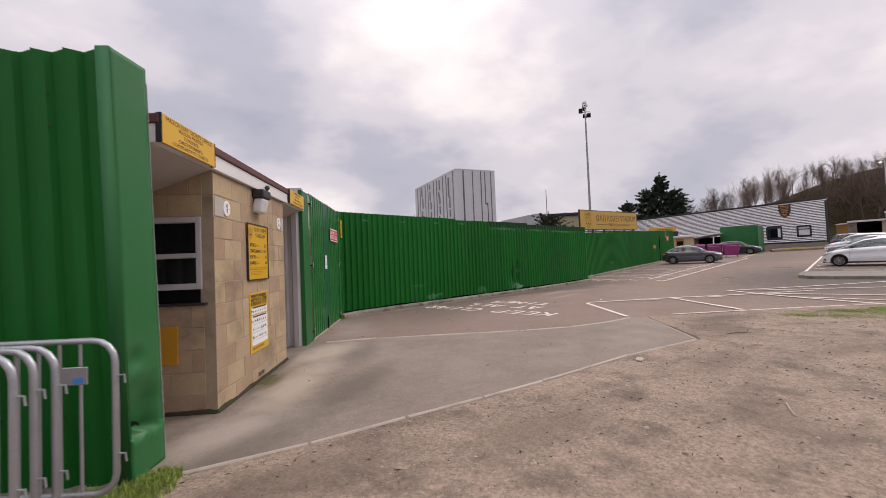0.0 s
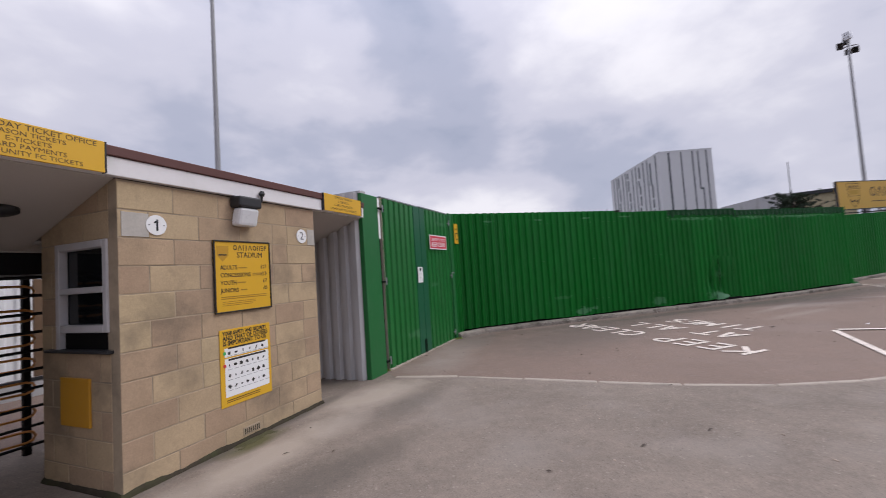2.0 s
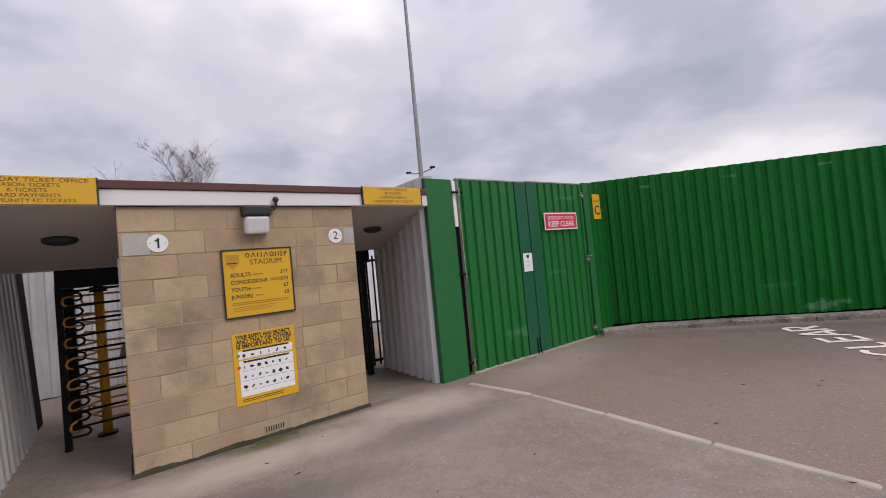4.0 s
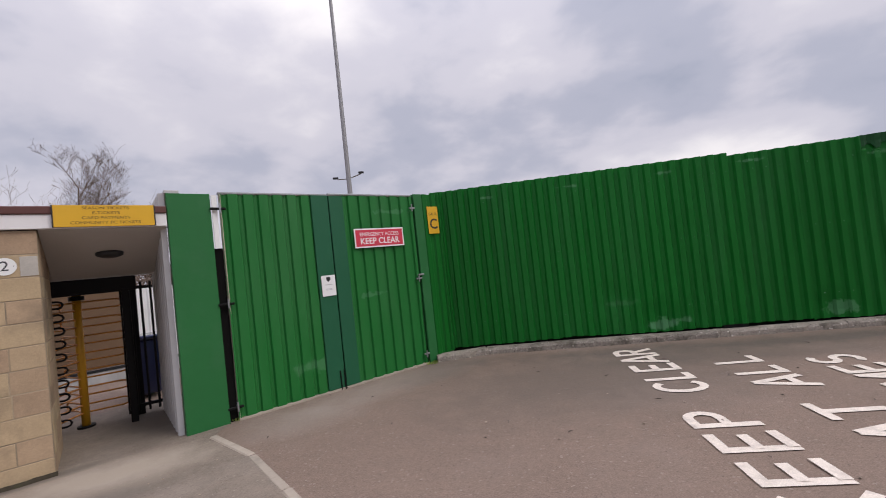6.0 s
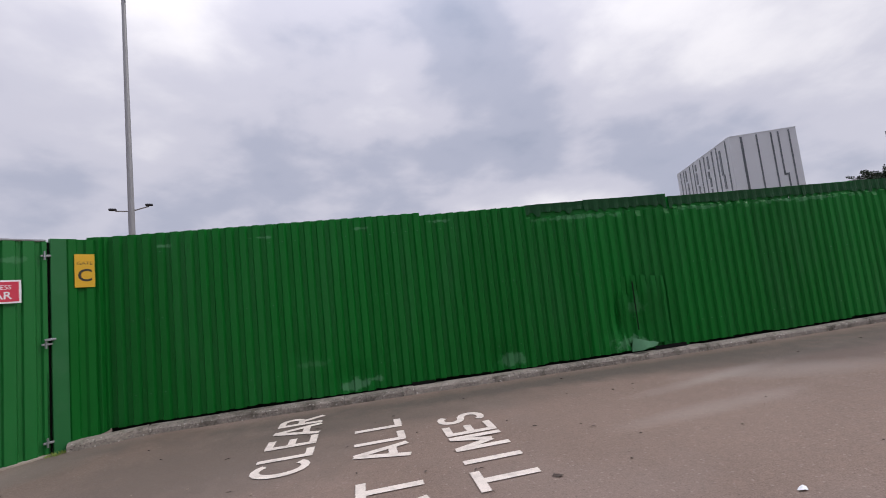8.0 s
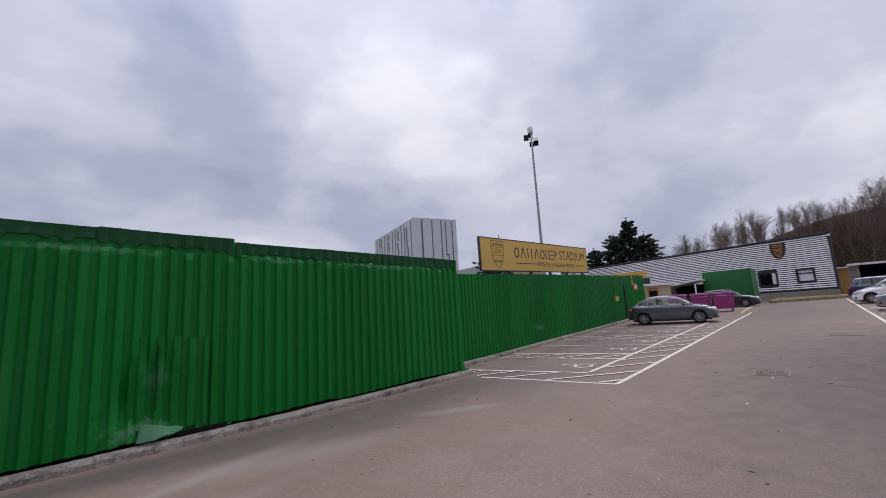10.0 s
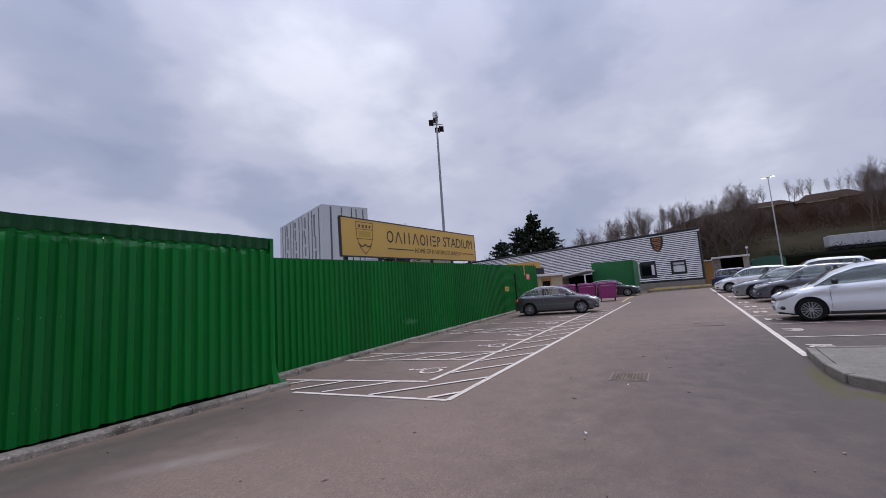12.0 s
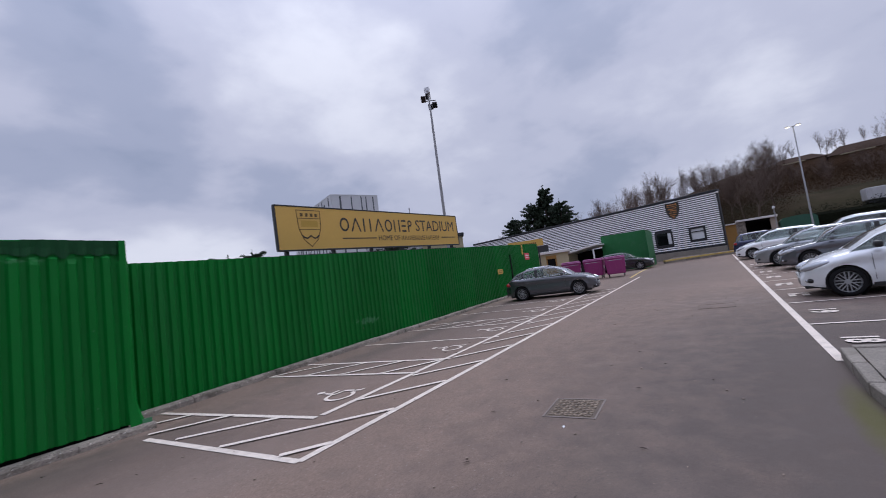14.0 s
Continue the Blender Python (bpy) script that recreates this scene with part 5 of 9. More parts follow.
for c in range(11):
    z = -0.03 + c * COURSE
    # front: whole length, alternate courses begin with a half block
    x = 0.0
    first = True
    while x < KW - 0.02:
        ln = (BL if c % 2 == 0 else BL * 0.53) if first else BL
        if not first and rb.random() < 0.10:
            ln = BL * 0.5
        ln = min(ln, KW - x)
        if KW - x - ln < 0.1:
            ln = KW - x
        ob = new("block", block_mesh(ln - 0.010, COURSE - 0.010, 0.10))
        ob.parent = wall_front
        ob.matrix_basis = pose(x + 0.005, -0.002 + rb.uniform(-0.0015, 0.0015), z, 0, 0, rb.uniform(-0.15, 0.15))
        x += ln
        first = False
    # the two sides
    for wall, xx, rot, lim in ((wall_side, 0.0, 90, 1.05), (wall_far, KW, 90, 1.05)):
        y, first = 0.104, True
        while y < lim:
            ln = (BL * 0.76 if c % 2 else BL * 0.30) if first else BL
            y1 = min(y + ln, lim)
            pieces = [(y, y1)]
            if wall is wall_side and z + COURSE - 0.02 > WZ0 and z + 0.02 < WZ1:
                pieces = [(y, min(y1, WY0)), (max(y, WY1), y1)]
            for a, b in pieces:
                if b - a > 0.03:
                    ob = new("block", block_mesh(b - a - 0.010, COURSE - 0.010, 0.10))
                    ob.parent = wall
                    if wall is wall_side:
                        ob.matrix_basis = pose(0.10, a + 0.005, z, 0, 0, 90)
                    else:
                        ob.matrix_basis = pose(KW + 0.0, a + 0.005, z, 0, 0, 90)
            y = y1
            first = False
# pale patches at the ends of the second course
part("render_patch", nbox(0.03, 0.24, -0.006, 0.0, 1.995, 2.19, 0.002), PALEBLOCK, wall_front, "pale filled patch")
part("render_patch", nbox(KW - 0.14, KW - 0.01, -0.006, 0.0, 1.995, 2.19, 0.002), PALEBLOCK, wall_front, "pale filled patch")
# air brick
vent = part("air_brick", nbox(1.10, 1.315, -0.008, 0.02, 0.055, 0.135, 0.003), MORTAR, kiosk, "buff slotted air brick")
for k in range(8):
    part("slot", nbox(1.116 + k * 0.0245, 1.126 + k * 0.0245, -0.0105, -0.006, 0.070, 0.120), DAMP, vent)
# ticket window
win = part("window", nbox(0.055, 0.070, WY0 - 0.02, WY1 + 0.02, WZ0, WZ1), DARK, kiosk, "white framed ticket window over a dark hatch")
win.data.materials.clear()
win.data.materials.append(BLACKGLASS)
bm = bmesh.new()
for y0, y1, z0, z1 in ((WY0, WY0 + 0.055, WZ0 + 0.14, WZ1), (WY1 - 0.055, WY1, WZ0 + 0.0, WZ1), (WY0 + 0.055, WY1 - 0.055, WZ1 - 0.06, WZ1), (WY0 + 0.055, WY1 - 0.055, WZ0 + 0.14, WZ0 + 0.20), (WY0 + 0.055, WY1 - 0.055, 1.565, 1.615)):
    box(bm, -0.014, 0.054, y0, y1, z0, z1, 0.006)
# greyed base colour puts the soffit's shade on the white frame
part("window_frame", bm, mat("shaded_white_upvc", (0.52, 0.505, 0.51), 0.4, var=0.06, bump=0.03, dirt=(0.36, 0.34, 0.32), dirt_amt=0.4, dirt_scale=3), win)
part("window_sill", nbox(-0.045, 0.14, WY0 - 0.05, WY1 + 0.12, WZ0 - 0.020, WZ0 + 0.004, 0.005), CABLEBLACK, win, "dark painted sill")
# dark box in place of the shaded hatch opening
part("hatch_gap", nbox(0.030, 0.053, WY0, WY1, WZ0 + 0.004, WZ0 + 0.14), DARK, win)
# yellow plate under the window
hp = part("hatch_plate", nbox(-0.02, 0.0, 0.36, 0.755, 0.505, 0.89, 0.004), YELLOWDULL, kiosk, "yellow painted metal hatch")
hp.data.materials.clear()
hp.data.materials.append(mat("ochre_yellow_metal", (0.55, 0.27, 0.018), 0.45, var=0.1, bump=0.1))
def foot_dirt(length, m, parent, seed):
    """Dirt that has crept up from the ground along a wall's foot, with a ragged upper edge."""
    vs, fs = [], []
    n_ = int(length / 0.025)
    for k in range(n_ + 1):
        x = length * k / n_
        top = 0.040 + 0.026 * noise.noise((x * 3.0, seed, 0.0)) + 0.007 * noise.noise((x * 15.0, seed, 2.0))
        out = 0.030 + 0.016 * noise.noise((x * 6.0, seed, 5.0))
        vs += [(x, -out, -0.01), (x, -out * 0.75, max(top * 0.35, 0.006)), (x, -0.006, max(top, 0.012)), (x, 0.004, max(top, 0.012) + 0.002)]
    for k in range(n_):
        for i in range(3):
            fs.append((4 * k + i, 4 * k + 4 + i, 4 * k + 5 + i, 4 * k + 1 + i))
    ob = part_me("foot_dirt", sheet_me("foot_dirt", vs, fs), DAMP, parent, "dark mossy dirt along the foot", True)
    ob.matrix_basis = m


foot_dirt(KW + 0.03, pose(-0.015, 0, 0), wall_front, 1.0)
foot_dirt(KD, pose(0, KD, 0, 0, 0, -90), wall_side, 8.0)
mv, mf = [], []
for i in range(33):
    for j in range(13):
        u_, v_ = i / 32, j / 12
        e_ = 1 - max(abs(u_ * 2 - 1) ** 2.0, (v_ * 1.0) ** 2.2) + 0.5 * noise.noise((u_ * 7, v_ * 4, 3.0))
        mv.append((0.80 + 0.75 * u_, -0.02 - 0.17 * v_, -0.004 + 0.015 * min(max(e_, 0.0), 1.0) + 0.004 * noise.noise((u_ * 30, v_ * 12, 1.0)) * (e_ > 0)))
for i in range(32):
    for j in range(12):
        mf.append((i * 13 + j, i * 13 + j + 1, i * 13 + j + 14, i * 13 + j + 13))
mo = part_me("moss", sheet_me("moss", mv, mf), MOSS, None, "", True)
mo.matrix_basis = KM
tagged(mo, "green-brown moss at the foot of the kiosk wall", "moss", kind="stuff")
# roof
roof = part("roof", nbox(-1.0, 3.40, 0.0, 2.5, 2.60, 2.66), BROWNTRIM, kiosk, "flat felt roof")
for a0, a1 in ((-0.99, -0.004), (KW + 0.004, 3.40)):
    bm = nbox(a0, a1, 0.02, 1.32, 2.448, 2.47)
    for v in bm.verts:
        v.co.z -= 0.36 * (v.co.y - 0.02)
    part("soffit", bm, SOFFIT, roof, "pale sloping soffit board")
    b0, b1 = (a0, a1 + 0.5) if a0 < 0 else (a0 - 0.5, a1)
    part("lintel", nbox(b0, b1, 1.33, 1.46, 1.967, 2.60), SOFFIT, roof, "pale board over the entrance")
    part("soffit", nbox(a1 + 0.002 if a0 < 0 else b0, b1 if a0 < 0 else a0 - 0.002, KD + 0.004, 1.328, 2.03, 2.05), SOFFIT, roof, "pale sloping soffit board")
part("fascia", nbox(-1.0, 3.40, -0.045, 0.018, 2.455, 2.602, 0.004), WHITEUPVC, roof, "white fascia board")
part("roof_edge", nbox(-1.01, 3.40, -0.065, 0.02, 2.604, 2.682, 0.006), BROWNTRIM, roof, "dark red-brown roof edge")
# lamp and small camera on the front
lamp = part("flood_lamp", nbox(1.035, 1.315, -0.150, -0.002, 2.335, 2.445, 0.018, seg=2), CABLEBLACK, kiosk, "wall lamp with black body and frosted cover")
bm = nbox(1.055, 1.295, -0.135, -0.012, 2.15, 2.334, 0.03, seg=2)
for v in bm.verts:
    if v.co.z < 2.2:
        v.co.y += 0.03
part("lamp_cover", bm, DIFFUSER, lamp)
bm = bmesh.new()
tube(bm, [(1.29, -0.05, 2.41), (1.36, -0.06, 2.41), (1.385, -0.07, 2.44), (1.385, -0.08, 2.50)], 0.014, 8)
tube(bm, [(1.385, -0.08, 2.49), (1.385, -0.08, 2.515), (1.385, -0.085, 2.545)], [0.022, 0.034, 0.02], 10)
part("camera_arm", bm, CABLEBLACK, lamp, "black sensor on a bent arm")


def number_plate(a, z, word):
    t = thing("number_disc", "white round plate with a dark number on block wall", "sign", KM @ pose(a, -0.005, z, 90, 0, 0), "entrance numbers")
    part("plate", disc(bmesh.new(), (0, 0, 0), 0.085, (0, 0, 1), 0.006, 28), PAPER, t)
    if word == "1":
        bm = nbox(-0.004, 0.013, -0.048, 0.048, 0, 0.001)
        box(bm, -0.032, 0.004, -0.006, 0.007, 0, 0.0008, m=pose(0.004, 0.036, 0.0003, 0, 0, 38))
        part("numeral", bm, GRAPHITE, t).matrix_basis = pose(0, 0, 0.0065)
    else:
        lettering(word, 0.135, pose(0, 0, 0.0065), GRAPHITE, t, bold=0.0, name="numeral")
    for s in (-1, 1):
        part("screw", disc(bmesh.new(), (0.062 * s, 0, 0.006), 0.005, (0, 0, 1), 0.002, 8), GRAPHITE, t)


number_plate(0.30, 2.10, "1")
number_plate(2.055, 2.10, "2")


def framed(bm, w, h, t, d):
    for q in ((0, w, 0, t), (0, w, h - t, h), (0, t, t, h - t), (w - t, w, t, h - t)):
        box(bm, q[0], q[1], q[2], q[3], -0.004, d, 0.002)
    return bm


FAINT = mat("faint_print", (0.36, 0.20, 0.02), 0.5, bump=0)
# price board
pb = thing("price_board", "yellow ticket price board in a black frame", "sign", KM @ pose(0.82, -0.006, 1.29, 90, 0, 0))
part("board", nbox(0.0, 0.70, 0.0, 0.71, 0, 0.012, 0.002), YELLOW, pb)
part("frame", framed(bmesh.new(), 0.70, 0.71, 0.014, 0.022), INK, pb, "thin black frame")
fz = 0.0125
name_shapes(pb, pose(0, 0, fz), 0.225, 0.615, 0.052, "oviivoher", 0.0135, 0.009, INK)
lettering("STADIUM", 0.078, pose(0.43, 0.565, fz), INK, pb, bold=0.0)
for k, (w1, w2) in enumerate((("ADULTS", "£17"), ("CONCESSIONS", "£13"), ("YOUTH", "£7"), ("JUNIORS", "£0"))):
    z = 0.44 - k * 0.075
    lettering(w1, 0.058, pose(0.07, z, fz), INK, pb, "LEFT", 0.92, 0.0008)
    lettering(w2, 0.056, pose(0.645, z + 0.004, fz), INK, pb, "RIGHT", 0.92, 0.0008)
bars(pb, pose(0, 0, fz), [(0.285, 0.432, 0.10, 0.012), (0.455, 0.372, 0.12, 0.010), (0.455, 0.355, 0.12, 0.008), (0.265, 0.284, 0.10, 0.012), (0.30, 0.209, 0.08, 0.012),
                          (0.07, 0.150, 0.56, 0.008), (0.07, 0.132, 0.56, 0.008), (0.085, 0.104, 0.40, 0.005), (0.085, 0.086, 0.40, 0.005), (0.085, 0.068, 0.36, 0.005)], FAINT)
bm = bmesh.new()
prism(bm, [(0.10, 0.50), (0.165, 0.56), (0.17, 0.655), (0.035, 0.655), (0.04, 0.56)], fz, fz + 0.001)
part("shield", bm, mat("faint_shield", (0.50, 0.27, 0.02), 0.5, bump=0), pb, "faint shield shape")
bars(pb, pose(0, 0, fz + 0.001), [(0.055, 0.56, 0.04, 0.012), (0.10, 0.56, 0.045, 0.012)], INK)

# safety notice
sn = thing("safety_notice", "yellow safety notice with a white panel of pictograms", "sign", KM @ pose(0.86, -0.005, 0.395, 90, 0, 0))
part("board", nbox(0, 0.625, 0, 0.735, 0, 0.006, 0.002), YELLOW, sn)
for k, wd in enumerate(("YOUR SAFETY AND SECURITY", "AND THAT OF OTHERS", "IS IMPORTANT TO US")):
    lettering(wd, (0.050, 0.062, 0.062)[k], pose(0.035, 0.695 - k * 0.048, 0.0065), INK, sn, "LEFT", (0.80, 0.84, 0.88)[k], 0.002)
part("panel", nbox(0.05, 0.59, 0.47, 0.555, 0.006, 0.0075), PAPER, sn)
part("panel", nbox(0.05, 0.59, 0.09, 0.455, 0.006, 0.0075), PAPER, sn)
bars(sn, pose(0, 0, 0.0076), [(0.09, 0.545, 0.46, 0.016), (0.09, 0.432, 0.46, 0.018)], INK, "heading_bar")
ri = random.Random(5)
icons = bmesh.new()
for row, z in ((0, 0.505), (1, 0.385), (2, 0.285), (3, 0.185)):
    for k in range(6 + (row > 0)):
        x = 0.10 + k * (0.46 / (5.6 + (row > 0)))
        w, h = ri.uniform(0.008, 0.038), ri.uniform(0.012, 0.036)
        m = pose(x, z, 0.0076, 0, 0, ri.choice((0, 0, 45, -30)))
        box(icons, -w / 2, w / 2, -h / 2, h / 2, 0, 0.001, m=m)
        if ri.random() < 0.5:
            box(icons, -w / 2, w / 4, h / 2, h / 2 + 0.008, 0, 0.001, m=m)
tagged(part("pictograms", icons, INK, sn), kind="stuff")
greys = [(0.08 + k * 0.075, z, 0.055, 0.006) for z in (0.475, 0.345, 0.245, 0.145) for k in range(7)]
bars(sn, pose(0, 0, 0.0076), greys, mat("grey_print", (0.42, 0.42, 0.43), 0.6, bump=0), "caption_bar", 0.0008)
part("tick_mark", disc(bmesh.new(), (0.047, 0.51, 0.0077), 0.017, (0, 0, 1), 0.001, 16), GREENDOT, sn)
part("cross_mark", disc(bmesh.new(), (0.047, 0.39, 0.0077), 0.017, (0, 0, 1), 0.001, 16), REDDOT, sn)
bars(sn, pose(0, 0, 0.0065), [(0.06, 0.055, 0.40, 0.008), (0.06, 0.038, 0.40, 0.006)], DARKINK, "small_print_bar")


def ticket_sign(a0, a1, z0, z1, words):
    t = thing("ticket_sign", "yellow entrance sign with dark lettering on the fascia", "sign", KM @ pose(a0, -0.068, z0, 90, 0, 0), "entrance signs")
    w, h = a1 - a0, z1 - z0
    part("board", nbox(0, w, 0, h, 0, 0.014, 0.002), YELLOW, t)
    part("edge_strip", nbox(-0.012, 0.0, 0, h, -0.03, 0.016), GRAPHITE, t)
    part("edge_strip", nbox(w, w + 0.012, 0, h, -0.03, 0.016), GRAPHITE, t)
    n_ = len(words)
    for k, wd in enumerate(words):
        big_ = n_ == 5 and k == 0
        lettering(wd, 0.052 if big_ else 0.043, pose(w / 2, h - 0.032 - k * (h - 0.02) / n_, 0.0145), DARKINK, t, width=1.15 if big_ else 1.2)


ticket_sign(2.43, 3.28, 2.462, 2.69, ("SEASON TICKETS", "E-TICKETS", "CARD PAYMENTS", "COMMUNITY FC TICKETS"))
ticket_sign(-0.99, -0.115, 2.455, 2.69, ("MATCH DAY TICKET OFFICE", "SEASON TICKETS", "E-TICKETS", "CARD PAYMENTS", "COMMUNITY FC TICKETS"))
for a in (2.87, -0.45):
    sl = thing("soffit_lamp", "black oval bulkhead lamp under the soffit", "lamp", KM @ pose(a, 0.62, 2.231, -19.8, 0, 0), "soffit lamps")
    bm = lathe(bmesh.new(), [(0.001, -0.05), (0.08, -0.05), (0.12, -0.03), (0.125, 0.0), (0.001, 0.0)], 20)
    bmesh.ops.scale(bm, vec=(1.1, 0.6, 1), verts=bm.verts)
    part("body", bm, CABLEBLACK, sl, smooth=True)

# ---- end wall beside the first entrance ----
endwall = thing("fence_end", "green steel clad wall end with a dented flat corner", "fence", KM @ pose(0.03, 0, 0.06, 0, -3.0, 0))
FW0, FW1, FWH = -1.35, -1.02, 2.96
bm = bmesh.new()
nz_, nxx = 96, 10
grid = []
for j in range(nz_ + 1):
    z = FWH * j / nz_
    row = []
    for i in range(nxx + 1):
        x = FW0 - 0.045 + (FW1 - FW0 + 0.045) * i / nxx
        d = 0.0
        for cx, cz, r, dd in ((-1.30, 0.84, 0.12, 0.035), (-1.22, 0.72, 0.12, -0.018), (-1.12, 0.50, 0.14, 0.02)):
            q = math.hypot(x - cx, z - cz) / r
            if q < 1:
                d += dd * (1 - q * q) ** 2
        # knocked in from below, down to a sharp crease
        crease = 0.30 - 0.10 * (x + 1.2) + 0.02 * math.sin(x * 30)
        if z > crease:
            d += 0.125 * max(0.0, 1 - (z - crease) / 0.50) ** 1.4 * min(1.0, max(0.0, (-1.035 - x) / 0.10))
        else:
            d -= 0.012 * max(0.0, 1 - (crease - z) / 0.12)
        row.append(bm.verts.new((x, -0.05 + d, z)))
    grid.append(row)
for A, B in zip(grid, grid[1:]):
    for i in range(nxx):
        bm.faces.new((A[i], A[i + 1], B[i + 1], B[i]))
box(bm, FW0 - 0.047, FW0 - 0.040, -0.05, 0.03, 0.0, FWH)
fl = part("corner_flashing", bm, GREENFLAT, endwall, "flat green corner flashing with dents", True)
fl.modifiers.new("thickness", "SOLIDIFY").thickness = -0.006
vf = corrugated(3.2, FWH, pitch=0.2, depth=0.036, rows=10, offset=0.11, top=lambda x: FWH - 0.012 + 0.012 * math.sin(x * 31), seed=9, dents=((0.25, 0.8, 0.3, 0.03),))
sheet_part("side_sheet", vf, GREEN, endwall, pose(FW0, 3.2 - 0.05, 0, 0, 0, -90))
vf = corrugated(2.4, FWH - 0.1, pitch=0.2, depth=0.036, rows=3, seed=10)
sheet_part("inner_sheet", vf, GREYSHEET, endwall, pose(FW1, -0.04, 0, 0, 0, 90))
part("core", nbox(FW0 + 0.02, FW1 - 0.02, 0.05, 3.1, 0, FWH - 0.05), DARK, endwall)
for z in (0.5, 2.45, 2.65):
    for y in (0.35, 0.75):
        bm = bmesh.new()
        disc(bm, (FW0 - 0.036, y, z), 0.008, (-1, 0, 0), 0.006, 8)
        part("bolt", bm, GRAPHITE, endwall)

# ---- gate ----
GY = 0.02
post = thing("gate_post", "broad flat green steel gate post", "gate post", KM)
bm = nbox(3.415, 3.875, -0.01, 0.10, -0.04, 2.845, 0.004)
for v in bm.verts:
    if v.co.z < 0.3 and v.co.y < 0:
        v.co.y -= 0.02
part("face", bm, GREENFLAT, post)
sheet_part("side_sheet", corrugated(1.55, 2.86, pitch=0.2, depth=0.055, rows=3, offset=0.03, bottom=lambda x: -0.05, seed=12), GREYSHEET, post, pose(3.405, 1.6, 0, 0, 0, -90), "grey ribbed sheet lining the entrance")
part("top_flashing", nbox(3.40, 3.55, 0.0, 1.5, 2.845, 2.885, 0.004), GREYSHEET, post)
# dark backing added to blacken the gap beside the post
part("inner_post", nbox(3.84, 4.02, 0.105, 0.15, 0, 2.15), DARK, post, "dark upright added behind the gap to blacken it")
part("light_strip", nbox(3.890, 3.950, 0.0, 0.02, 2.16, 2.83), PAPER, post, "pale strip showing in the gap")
# dark sheet in place of the shade deep in the gap
part("gap_seal", nbox(3.876, 3.975, 0.03, 0.05, 0.0, 2.16), DARK, post, "dark sheet put in as the shade of the gap by the gate")


def leaf(a0, a1, strip0, strip1, name, label, hinge_at):
    t = thing("gate_leaf", label, "gate", KM, "gate leaves")
    w = a1 - a0
    if strip0 == a0:
        s0, s1 = strip1, a1
    else:
        s0, s1 = a0, strip0
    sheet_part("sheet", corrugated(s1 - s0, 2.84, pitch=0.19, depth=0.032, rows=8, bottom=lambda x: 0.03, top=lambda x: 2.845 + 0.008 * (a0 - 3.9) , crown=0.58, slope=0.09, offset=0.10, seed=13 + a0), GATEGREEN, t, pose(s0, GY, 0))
    part("flat_plate", nbox(strip0, strip1, GY - 0.036, GY + 0.02, 0.03, 2.85, 0.003), TEALGREEN, t, "smooth bluish green plate")
    part("bottom_rail", nbox(a0, a1, GY - 0.05, GY + 0.05, -0.02, 0.026, 0.004), EDGING, t, "pale scuffed bottom rail")
    part("top_rail", nbox(a0 - 0.01, a1, GY - 0.03, GY + 0.05, 2.85 + 0.008 * (a0 - 3.9), 2.875 + 0.008 * (a0 - 3.9), 0.004), GALV, t, "bare metal top rail")
    part("edge_rail", nbox(hinge_at - 0.007, hinge_at + 0.007, GY - 0.036, GY + 0.05, 0.0, 2.85, 0.003), EDGING if hinge_at < 5 else GREENDARK, t)
    for z in (0.16, 1.44, 2.64):
        w_ = 0.13 if hinge_at < 5 else 0.06
        h = part("hinge", nbox(hinge_at - w_, hinge_at + 0.05, GY - 0.065, GY - 0.035, z, z + 0.03, 0.006), BLACKSTEEL if hinge_at < 5 else MASTGREY, t, "dark strap hinge")
        part("pin", tube(bmesh.new(), [(hinge_at - 0.02, GY - 0.07, z - 0.04), (hinge_at - 0.02, GY - 0.07, z + 0.08)], 0.012, 8), GALV, h)


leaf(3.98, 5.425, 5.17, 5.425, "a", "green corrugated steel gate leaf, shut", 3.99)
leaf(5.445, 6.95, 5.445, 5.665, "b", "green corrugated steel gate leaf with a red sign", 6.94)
# dark strips stand for the shade in the gaps beside and between the leaves
part("dark_jamb", nbox(6.962, 6.984, GY + 0.0, GY + 0.03, 0.0, 2.85), DARK, post)
part("shadow_gap", nbox(5.426, 5.444, GY + 0.02, GY + 0.05, 0.0, 2.85), DARK, post)
post2 = thing("gate_post", "green steel gate post at the fence corner", "gate post", KM)
part("face", nbox(6.985, 7.16, -0.03, 0.06, -0.02, 2.90, 0.004), GREENFLAT, post2)
sheet_part("sheet", corrugated(0.36, 2.9, pitch=0.2, depth=0.03, rows=6, bottom=lambda x: 0.02, top=lambda x: 2.90, offset=0.03, seed=15), GREEN, post2, pose(7.15, 0.0, 0))
part("latch", nbox(6.90, 7.02, -0.075, -0.04, 1.50, 1.53, 0.005), GALV, post2, "metal latch bolt")
bm = bmesh.new()
for x0, z0 in ((5.36, 0.02), (5.42, 0.02)):
    tube(bm, [(x0, GY - 0.045, 0.28), (x0, GY - 0.045, -0.02)], 0.009, 8)
part("drop_bolt", bm, BLACKSTEEL, post2, "thin drop bolts at the meeting edge")

red = thing("warning_sign", "red emergency access sign with white lettering on the gate", "sign", KM @ pose(5.785, -0.05, 2.035, 90, 0, 0))
part("board", nbox(0, 0.90, 0, 0.30, 0, 0.004, 0.001), PAPER, red)
part("field", nbox(0.022, 0.878, 0.022, 0.278, 0.004, 0.0055), REDSIGN, red)
lettering("EMERGENCY ACCESS", 0.082, pose(0.45, 0.205, 0.006), PAPER, red, width=0.92, bold=0.0)
lettering("KEEP CLEAR", 0.135, pose(0.45, 0.098, 0.006), PAPER, red, width=0.98, bold=0.002)
